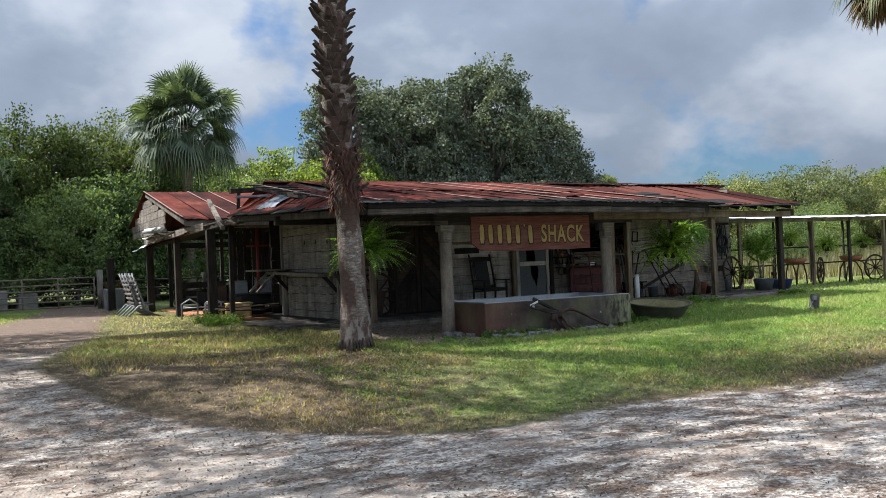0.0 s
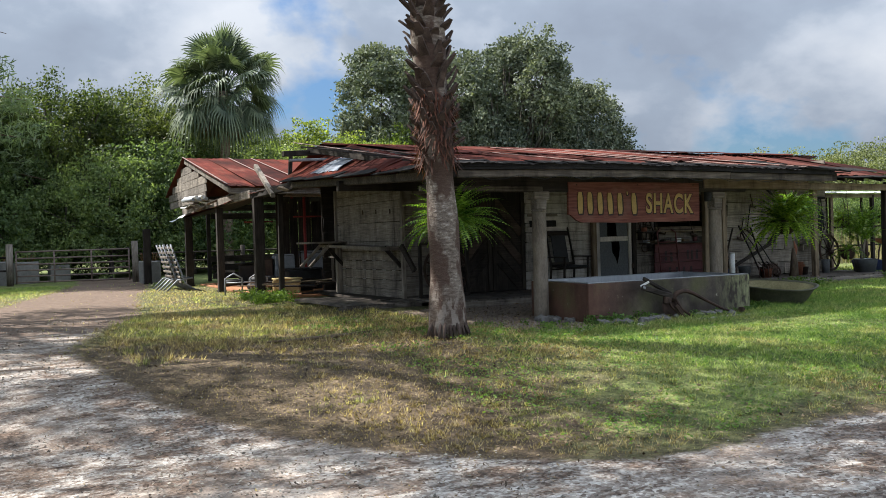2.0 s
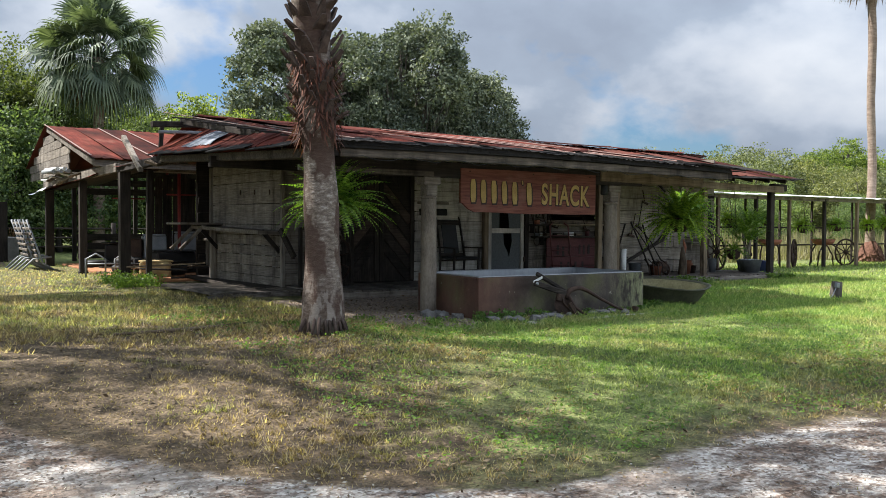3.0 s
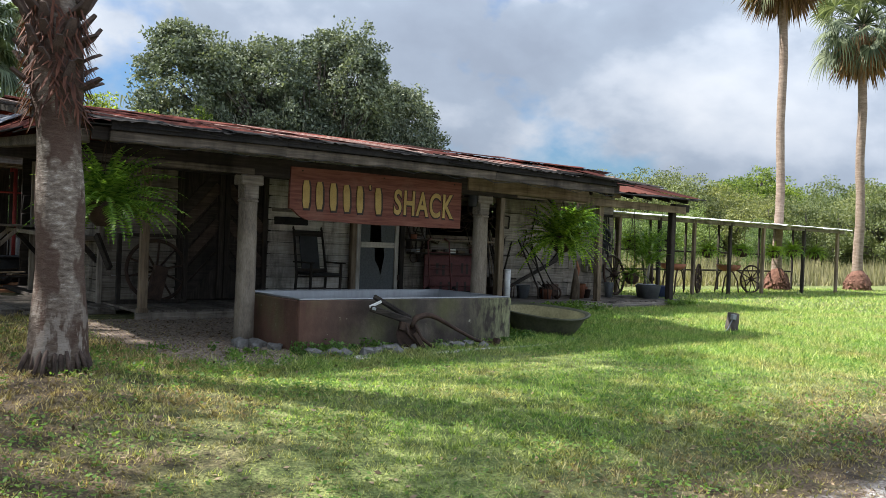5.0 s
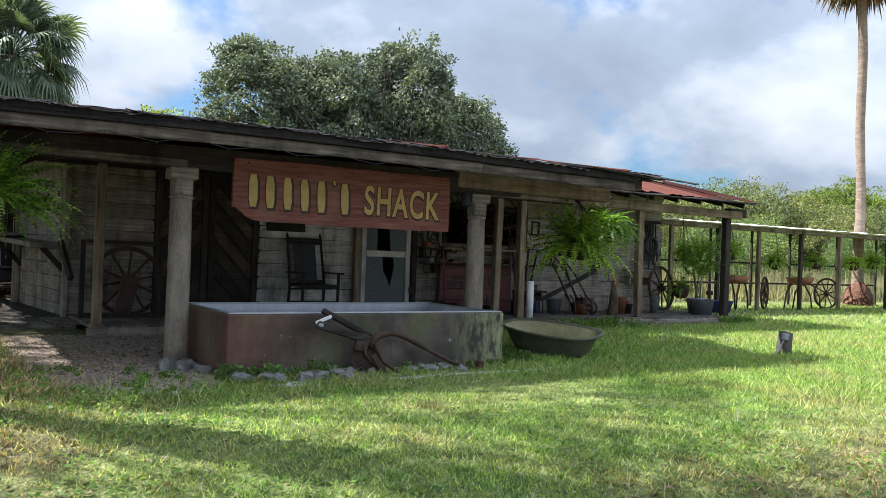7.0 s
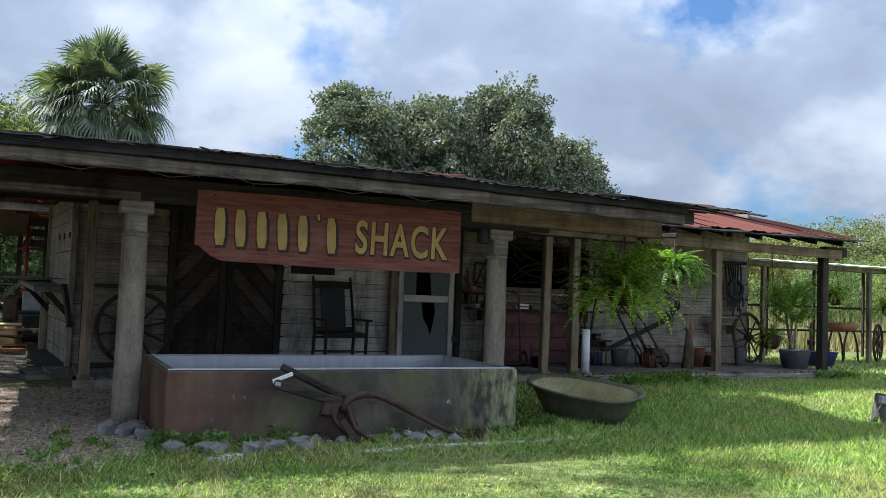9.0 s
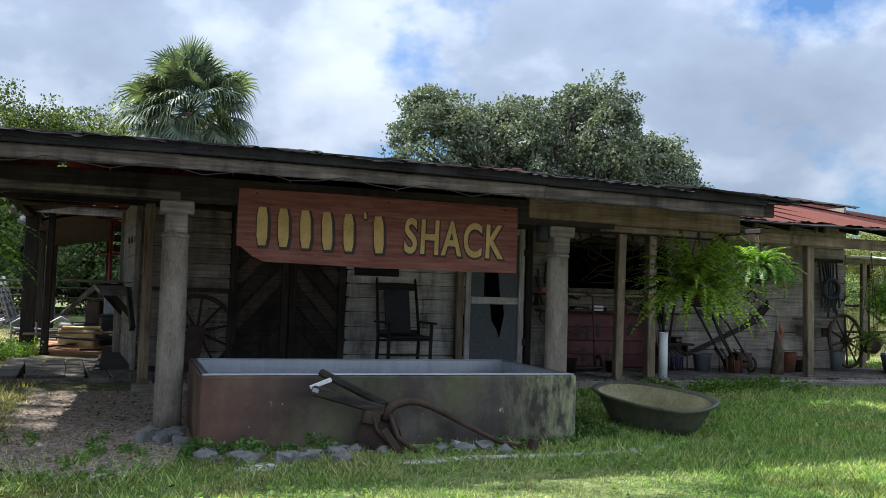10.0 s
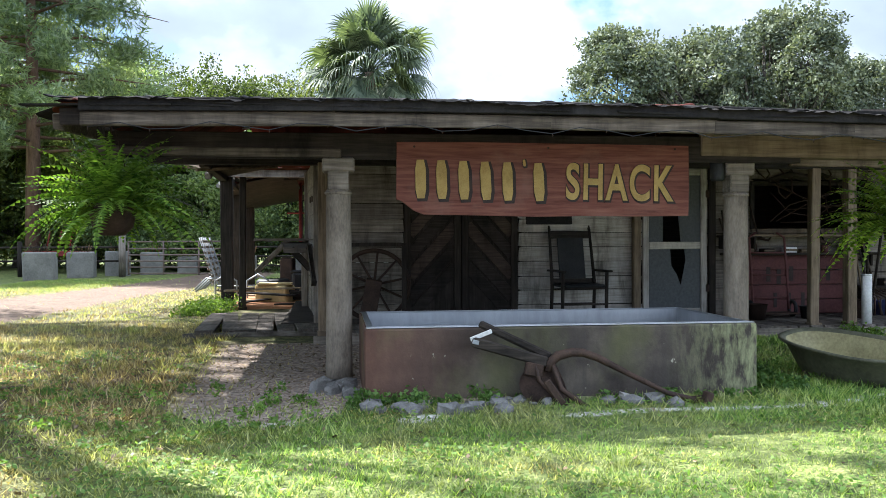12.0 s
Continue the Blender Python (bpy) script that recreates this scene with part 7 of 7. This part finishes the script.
tagged(np_mesh("lawn_weeds", v, np.arange(len(v)).reshape(-1, 4), leaf_clover), "small flat broad-leaved weeds in the lawn", "weeds", kind="stuff")

# fallen leaves
n = 34000
lx, ly = rng.uniform(-8, 3, n), rng.uniform(-11, 3.6, n)
keep = rng.random(n) < 0.04 + 0.9 * np.maximum(np.maximum(dry_mask(lx, ly), 0.6 * gravel_mask(lx, ly)), 0.9 * litter_mask(lx, ly))
keep &= ~((lx > -0.05) & (lx < 2.95) & (ly > -0.02) & (ly < 1.45))
lx, ly = lx[keep], ly[keep]
n = len(lx)
lz = ground_z(lx, ly) + 0.02
c = np.stack([lx, ly, lz], 1)
a = rng.normal(size=(n, 3)); a[:, 2] *= 0.25; a /= np.linalg.norm(a, axis=1, keepdims=True)
b = np.cross(a, np.array([0, 0, 1.0]) + rng.normal(size=(n, 3)) * 0.3); b /= np.linalg.norm(b, axis=1, keepdims=True)
s = (rng.uniform(0.010, 0.028, n) * (1 - 0.5 * gravel_mask(lx, ly)))[:, None]
v = np.stack([c - a * s, c - b * s * 0.5, c + a * s, c + b * s * 0.5], 1).reshape(-1, 3)
tagged(np_mesh("fallen_leaves", v, np.arange(len(v)).reshape(-1, 4), leaf_litter), "scattered brown fallen leaves on lawn and gravel", "leaves", kind="stuff")

# loose shell chips on the drive
n = 70000
gx, gy = rng.uniform(-9.5, 4.0, n), rng.uniform(-11.5, 6.0, n)
keep = (rng.random(n) < gravel_mask(gx, gy) ** 1.5) & (rng.random(n) < 0.35 + 0.65 * (np.sin(gx * 1.9 + 2 * np.sin(gy * 1.3)) * np.sin(gy * 2.3 + gx) > -0.2))
gx, gy = gx[keep], gy[keep]
n = len(gx)
c = np.stack([gx, gy, ground_z(gx, gy) + 0.012], 1)
a = rng.normal(size=(n, 3)); a[:, 2] *= 0.4; a /= np.linalg.norm(a, axis=1, keepdims=True)
b = np.cross(a, np.array([0, 0, 1.0]) + rng.normal(size=(n, 3)) * 0.4); b /= np.linalg.norm(b, axis=1, keepdims=True)
s = rng.uniform(0.006, 0.016, n)[:, None]
v = np.stack([c - a * s, c - b * s * 0.7, c + a * s, c + b * s * 0.7], 1).reshape(-1, 3)
tagged(np_mesh("shell_chips", v, np.arange(len(v)).reshape(-1, 4), chip_mat), "loose pale shell chips and brown litter on the drive", "gravel", kind="stuff")

# ---- farm gate, fence and blocks ----
gate_metal = plain("dull_gate_tube", (0.085, 0.06, 0.05), (0.23, 0.175, 0.145), 5.0, 0.7)
block_mat = plain("mossy_concrete", (0.10, 0.095, 0.085), (0.27, 0.26, 0.235), 2.5, 0.9, depth=0.01)
gate = thing("farm_gate", "rusty brown tubular farm gate, closed", "gate", at=(0, 0, 0))
ga, gb = Vector((-6.9, 22.8, 0)), Vector((-3.4, 22.0, 0))
for z in (0.25, 0.45, 0.65, 0.85, 1.05, 1.28):
    tb("rail", [ga + Vector((0, 0, z)), gb + Vector((0, 0, z))], 0.026, gate_metal, gate, 7)
for u in (0.0, 0.33, 0.66, 1.0):
    p = ga.lerp(gb, u)
    tb("upright", [p + Vector((0, 0, 0.2)), p + Vector((0, 0, 1.3))], 0.028, gate_metal, gate, 7)
for p in (ga + Vector((-0.2, 0, 0)), gb + Vector((0.2, 0, 0))):
    t = thing("gate_post", "round grey timber gate post", "post", "gate posts", at=(p.x, p.y, 0.1))
    tb("shaft", [(0, 0, 0), (0, 0, 1.45)], 0.11, wood_z, t, 10)
fence = thing("rail_fence", "weathered post and rail fence along the drive", "fence", at=(0, 0, 0))
fx = [(-7.2, 22.9), (-10.5, 23.5), (-14.0, 24.0), (-18.0, 24.4), (-23.0, 24.6)]
for (x0, y0), (x1, y1) in zip(fx, fx[1:]):
    for z in (0.55, 1.0):
        tb("rail", [(x0, y0, z + 0.1), (x1, y1, z + 0.1)], 0.035, dark_x, fence, 6)
    tb("post", [(x1, y1, 0.05), (x1, y1, 1.3)], 0.08, dark_z, fence, 8)
for x0, y0, x1, y1 in ((-3.2, 22.0, 0.5, 21.8), (0.5, 21.8, 4.5, 22.4)):
    for z in (0.5, 0.8, 1.1):
        tb("rail", [(x0, y0, z), (x1, y1, z)], 0.03, dark_x, fence, 6)
    tb("post", [(x1, y1, 0.05), (x1, y1, 1.3)], 0.08, dark_z, fence, 8)
for x, y, s, w in ((-9.05, 21.0, 0.88, 0.85), (-8.3, 22.6, 0.86, 0.8), (-7.5, 23.9, 0.86, 0.78), (-6.6, 25.0, 0.8, 0.75), (-5.5, 25.6, 0.65, 0.7), (-2.9, 20.6, 0.75, 0.6)):
    t = thing("concrete_block", "square weathered concrete planter block on the grass", "concrete block", "blocks by the drive", at=(x, y, 0.1))
    bx("block", (0, 0, s / 2), (w, w * 0.9, s), block_mat, t, (0, 0, 8), 0.03, 0.02)
    bm = bmesh.new()
    for k in range(14):
        a = 0.45 * k
        tube(bm, [(0.2 * math.cos(a), 0.2 * math.sin(a), s - 0.02), (0.3 * math.cos(a), 0.3 * math.sin(a), s + random.uniform(0.1, 0.3))], 0.01, 4)
    part("stubble", bm, leaf_dead, t)
tractor = thing("red_trailer", "red painted farm trailer frame beyond the fence", "trailer", at=(-10.3, 27.0, 0.1))
bx("bed", (0, 0, 0.75), (2.2, 1.2, 0.18), rust_red, tractor, bevel=0.02)
for x in (-0.7, 0.7):
    part("wheel", ring(bmesh.new(), (x, -0.6, 0.35), 0.26, 0.09, "y", 20, 8), black, tractor)
for x in (-0.5, -0.1, 0.3):
    tb("stake", [(x, 0, 0.8), (x + 0.15, 0, 1.6)], 0.025, rust_red, tractor, 6)

# ---- inside the open shed ----
bedding = tagged(bx("shed_floor", (-0.2, 12.6, 0.14), (3.6, 8.0, 0.08), orange_soil), "orange sawdust floor of the open shed", "floor", kind="structure")
for x, y, h in ((-1.0, 13.8, 2.5), (-0.1, 12.2, 2.6), (0.4, 15.0, 2.9)):
    t = thing("red_pipe_stand", "upright red painted steel pipe in the shed", "pipe", "red pipes", at=(x, y, 0.12))
    tb("pipe", [(0, 0, 0), (0, 0, h)], 0.04, rust_red, t, 8)
    tb("cross_pipe", [(-0.3, 0, h * 0.72), (0.5, 0, h * 0.72)], 0.02, rust_red, t, 6)
for x, y, z, s, m, lb in ((-0.6, 11.0, 0.16, (0.9, 0.5, 0.5), black, "black plastic crate in the shed"), (0.3, 12.8, 0.16, (0.7, 0.7, 0.9), grey_metal, "grey metal drum box in the shed"), (-1.3, 9.8, 0.16, (0.6, 0.4, 0.32), straw, "loose straw bale on the shed floor"),
                        (0.6, 10.4, 0.16, (1.3, 0.6, 0.7), dark_x, "dark wooden workbench in the shed"), (-0.9, 14.6, 0.16, (0.8, 0.6, 0.6), black, "black plastic bin in the shed"), (0.2, 9.6, 0.16, (0.5, 0.5, 1.2), tar, "black covered cabinet in the shed")):
    t = thing("storage_box", lb, "box", "stored boxes", at=(x, y, z))
    bx("body", (0, 0, s[2] / 2), s, m, t, (0, 0, random.uniform(-20, 20)), 0.03, 0.02)
    bx("lid", (0, 0, s[2] + 0.02), (s[0] * 1.04, s[1] * 1.04, 0.04), m, t, (0, 0, random.uniform(-8, 8)), 0.015)
random.seed(55)
for k in range(16):
    x, y = random.uniform(-1.9, -0.2), random.uniform(8.4, 11.5)
    t = bx("loose_board", (0, 0, 0), (random.uniform(0.7, 1.6), random.uniform(0.1, 0.18), 0.03), random.choice((tan_x, dark_x, dark_x)), None, wob=0.006)
    t.location = (x, y, 0.2 + 0.035 * k * 0.5)
    t.rotation_euler = (random.uniform(-0.06, 0.06), random.uniform(-0.06, 0.06), random.uniform(-0.7, 0.7))
    tagged(t, "loose plank in a scrap pile under the shed", "plank", "scrap planks")
dolly = thing("workbench", "grey slatted workbench under the shed roof", "bench", at=(0.3, 9.0, 0.12))
bx("top", (0, 0, 0.85), (1.6, 0.6, 0.05), wood_x, dolly)
for x in (-0.7, 0.7):
    for y in (-0.22, 0.22):
        bx("leg", (x, y, 0.42), (0.07, 0.07, 0.84), wood_z, dolly)
for k in range(6):
    bx("slat", (-0.6 + 0.24 * k, -0.28, 0.5), (0.08, 0.02, 0.6), white_paint, dolly)
counter = thing("counter_shelf", "fold-down grey wooden counter inside the shed", "counter", at=(-1.05, 7.9, 0.9))
bx("top", (0, 0, 0.4), (0.9, 0.7, 0.04), wood_x, counter, (0, 0, 5))
bx("brace", (-0.15, 0.3, 0.15), (0.06, 0.06, 0.7), wood_z, counter, (0, 45, 0))
bx("brace", (-0.15, -0.3, 0.15), (0.06, 0.06, 0.7), wood_z, counter, (0, 45, 0))
bx("leg", (0.35, 0.0, -0.2), (0.1, 0.1, 1.1), wood_z, counter)
# stacked bench frames beside the shed
for k in range(2):
    t = thing("slat_bench", "stacked grey slatted garden bench leaning by the shed", "bench", "stacked benches", at=(-3.0 + 0.12 * k, 15.0 - 0.5 * k, 0.12))
    for j in range(8):
        bx("slat", (-0.1 - 0.03 * j, 0, 0.25 + 0.13 * j), (0.03, 1.3, 0.06), wood_y, t, (0, -12, 0))
    for y in (-0.6, 0.0, 0.6):
        tb("frame_tube", [(0.3, y, 0.0), (0.0, y, 0.2), (-0.35, y, 1.25)], 0.025, grey_metal, t, 6)
        tb("frame_tube", [(-0.5, y, 0.0), (-0.2, y, 0.3), (0.2, y, 0.35)], 0.025, grey_metal, t, 6)
scrap = thing("rolled_pipes", "grey pipes and boards stored under the gable", "pipes", at=(-2.4, 13.6, 2.5))
for k in range(5):
    tb("pipe", [(-0.1 - 0.06 * k, -0.9 + 0.1 * k, 0.05 * (k % 2)), (-0.1 - 0.06 * k, 1.1, 0.05 * (k % 2) + 0.05)], 0.05, white_paint if k % 2 else grey_metal, scrap, 8)
metal_bed = thing("metal_bed_frame", "curved metal bedstead standing at the shed's edge", "bed frame", at=(-2.0, 10.8, 0.12))
for s in (-0.3, 0.3):
    tb("hoop", [(s - 0.2, 0, 0), (s - 0.2, 0, 0.4), (s, 0, 0.52), (s + 0.2, 0, 0.4), (s + 0.2, 0, 0)], 0.02, grey_metal, metal_bed, 6)
tb("cross_rail", [(-0.5, 0, 0.3), (0.5, 0, 0.3)], 0.015, grey_metal, metal_bed, 6)


# ---- clutter along the porch wall ----
random.seed(77)
for z, x0, x1 in ((1.08, 5.0, 7.4), (1.32, 4.95, 5.5), (0.62, 6.95, 7.6)):
    t = thing("wall_shelf", "rough dark plank shelf crowded with old tins", "shelf", "porch shelves", at=((x0 + x1) / 2, WALL_Y - 0.14, z))
    bx("board", (0, 0, 0), (x1 - x0, 0.22, 0.03), dark_x, t, wob=0.004)
    for s in (-0.4, 0.4):
        bx("bracket", ((x1 - x0) * s, 0.05, -0.09), (0.03, 0.14, 0.16), dark_z, t)
    x = x0 + 0.12
    while x < x1 - 0.12:
        w, h = random.uniform(0.05, 0.13), random.uniform(0.06, 0.2)
        m = random.choice((iron, grey_metal, terracotta, dark_x, maroon, white_paint, tan_x))
        if random.random() < 0.5:
            u = thing("old_tin", "rusty old tin standing on a porch shelf", "tin", "tins on the shelf", at=(x, WALL_Y - 0.15, z + 0.015))
            tb("can", [(0, 0, 0), (0, 0, h)], w * 0.5, m, u, 10)
            part("rim", ring(bmesh.new(), (0, 0, h), w * 0.48, 0.006, "z", 12, 5), m, u)
        else:
            u = thing("small_crate", "small old wooden crate on a porch shelf", "crate", "crates on the shelf", at=(x, WALL_Y - 0.15, z + 0.015))
            bx("side", (0, 0, h * 0.4), (w * 1.3, 0.14, h * 0.8), m, u, (0, 0, random.uniform(-12, 12)), 0.006)
            bx("slat", (0, -0.075, h * 0.4), (w * 1.3, 0.01, h * 0.25), tan_x, u, bevel=0.002)
        x += w * 1.3 + random.uniform(0.04, 0.2)
for k in range(13):
    x, z = random.choice((random.uniform(4.95, 5.45), random.uniform(5.4, 7.4), random.uniform(7.4, 9.0))), random.uniform(1.55, 2.15)
    t = thing("hanging_tool", "rusty iron farm tool hung on the plank wall", "tool", "hung tools", at=(x, WALL_Y - 0.05, z))
    ln = random.uniform(0.25, 0.6)
    a = random.uniform(-0.5, 0.5)
    tb("shank", [(0, 0, 0), (math.sin(a) * ln, -0.02, -math.cos(a) * ln)], 0.012, iron if k % 2 else dark_z, t, 6)
    if k % 3 == 0:
        part("loop", ring(bmesh.new(), (math.sin(a) * ln, -0.02, -math.cos(a) * ln - 0.08), 0.09, 0.012, "y", 16, 5), iron, t)
    elif k % 3 == 1:
        tb("blade", [(math.sin(a) * ln, -0.02, -math.cos(a) * ln), (math.sin(a) * ln + 0.14, -0.03, -math.cos(a) * ln - 0.04), (math.sin(a) * ln + 0.22, -0.03, -math.cos(a) * ln + 0.06)], [0.02, 0.016, 0.006], iron, t, 5)
    else:
        bx("head", (math.sin(a) * ln, -0.03, -math.cos(a) * ln), (0.2, 0.03, 0.05), iron, t, (0, 20, 0))
for x, y, turn in ((6.75, 4.3, 15), (7.35, 4.15, -30)):
    t = thing("hay_rake", "old rusted tine cultivator leaning on the deck", "cultivator", "cultivators", at=(x, y, FLOOR))
    t.rotation_euler[2] = radians(turn)
    tb("shaft", [(0.35, 0.55, 0.0), (0.0, 0.1, 0.55), (-0.35, -0.2, 1.15)], 0.018, dark_z, t, 6)
    tb("shaft", [(0.5, 0.5, 0.0), (0.15, 0.1, 0.55), (-0.1, -0.2, 1.1)], 0.018, dark_z, t, 6)
    for k in range(5):
        tb("tine", [(0.1 + 0.09 * k, 0.3, 0.35), (0.14 + 0.1 * k, 0.1, 0.25), (0.16 + 0.1 * k, 0.12, 0.02)], 0.012, iron, t, 5)
for x, r, h, m, lb in ((5.15, 0.13, 0.2, iron, "rusty iron kettle on the deck"), (5.9, 0.11, 0.16, black, "black rubber bucket on the deck"), (6.55, 0.13, 0.24, iron, "rusty milk pail on the deck"), (7.85, 0.12, 0.2, terracotta, "clay pot on the deck by the wall"), (9.15, 0.12, 0.18, iron, "rusty iron pot on the deck")):
    pot(x, 4.2 + 0.3 * random.random(), FLOOR, r, h, m, lb)
for x, z, w in ((5.25, 1.62, 0.2), (5.28, 1.2, 0.14), (7.45, 1.75, 0.16)):
    t = thing("picture_frame", "small dark wooden frame hung on the plank wall", "frame", "hung frames", at=(x, WALL_Y - 0.04, z))
    for c, size in (((-w / 2, 0, 0), (0.025, 0.02, w * 1.5)), ((w / 2, 0, 0), (0.025, 0.02, w * 1.5)), ((0, 0, w * 0.75), (w, 0.018, 0.025)), ((0, 0, -w * 0.75), (w, 0.018, 0.025))):
        bx("rail", c, size, dark_z, t, (0, 4, 0), 0.003)
for k, x in enumerate((5.6, 5.95, 6.5, 6.9)):
    t = thing("wall_hook", "bent black iron hook above the window", "hook", "hooks over the window", at=(x, WALL_Y - 0.05, 2.2))
    tb("hook", [(-0.1, 0, 0.06), (-0.06, -0.05, -0.02), (0.02, -0.07, -0.1), (0.09, -0.05, -0.03), (0.06, -0.02, 0.05)], 0.012, iron, t, 6)
yoke = thing("ox_yoke", "dark wooden ox yoke hanging over the window", "yoke", at=(6.2, WALL_Y - 0.08, 2.12))
tb("bar", [(-0.5, 0, -0.03), (-0.2, 0, 0.05), (0, 0, 0.0), (0.2, 0, 0.05), (0.5, 0, -0.03)], [0.03, 0.045, 0.05, 0.045, 0.03], dark_x, yoke, 8)
for s in (-0.28, 0.28):
    tb("bow", [(s - 0.1, 0, 0.0), (s - 0.1, -0.02, -0.2), (s, -0.02, -0.28), (s + 0.1, -0.02, -0.2), (s + 0.1, 0, 0.0)], 0.012, iron, yoke, 6)

# ---- partition, its colour darkened for shade, and lumber inside the shed ----
partition = tagged(new("shed_partition"), "gappy plank partition inside the open shed, darkened for the shade", "wall", kind="structure")
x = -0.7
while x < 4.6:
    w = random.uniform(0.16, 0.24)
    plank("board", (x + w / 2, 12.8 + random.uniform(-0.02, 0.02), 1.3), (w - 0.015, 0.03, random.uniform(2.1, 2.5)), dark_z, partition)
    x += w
for k in range(14):
    x, y = random.uniform(-1.2, 1.6), random.uniform(9.5, 12.3)
    s = (random.uniform(0.25, 0.6), random.uniform(0.25, 0.5), random.uniform(0.2, 0.9))
    m = random.choice((dark_x, tar, iron, black, grey_metal, dark_z, wood_x))
    t = thing("storage_box", "dusty dark box stacked in the shed", "box", "stored boxes", at=(x, y, 0.17))
    bx("body", (0, 0, s[2] / 2), s, m, t, (0, 0, random.uniform(-30, 30)), 0.02, 0.015)
    bx("lid", (0, 0, s[2] + 0.012), (s[0] * 0.96, s[1] * 0.96, 0.03), m, t, (0, 0, random.uniform(-12, 12)), 0.01)
for x, y, z in ((-1.5, 11.4, 0.2), (-1.45, 11.42, 0.36), (-0.9, 10.1, 0.2), (-1.6, 14.2, 0.2)):
    t = thing("spare_wheel", "worn black car wheel lying in the shed", "wheel", "spare wheels", at=(x, y, z + 0.08))
    part("tyre", ring(bmesh.new(), (0, 0, 0), 0.26, 0.085, "z", 24, 10), black, t)
    part("rim", ring(bmesh.new(), (0, 0, 0), 0.18, 0.02, "z", 20, 6), iron, t)
for k in range(7):
    plank_z = 2.28 + 0.03 * (k % 2)
    t = bx("stored_board", (0, 0, 0), (random.uniform(1.8, 3.2), 0.14, 0.03), random.choice((dark_x, wood_x)), None, wob=0.005)
    t.location = (0.2 + random.uniform(-0.3, 0.3), 10.5 + 0.22 * k, 2.5)
    tagged(t, "grey board stored up on the shed tie beams", "plank", "stored boards")
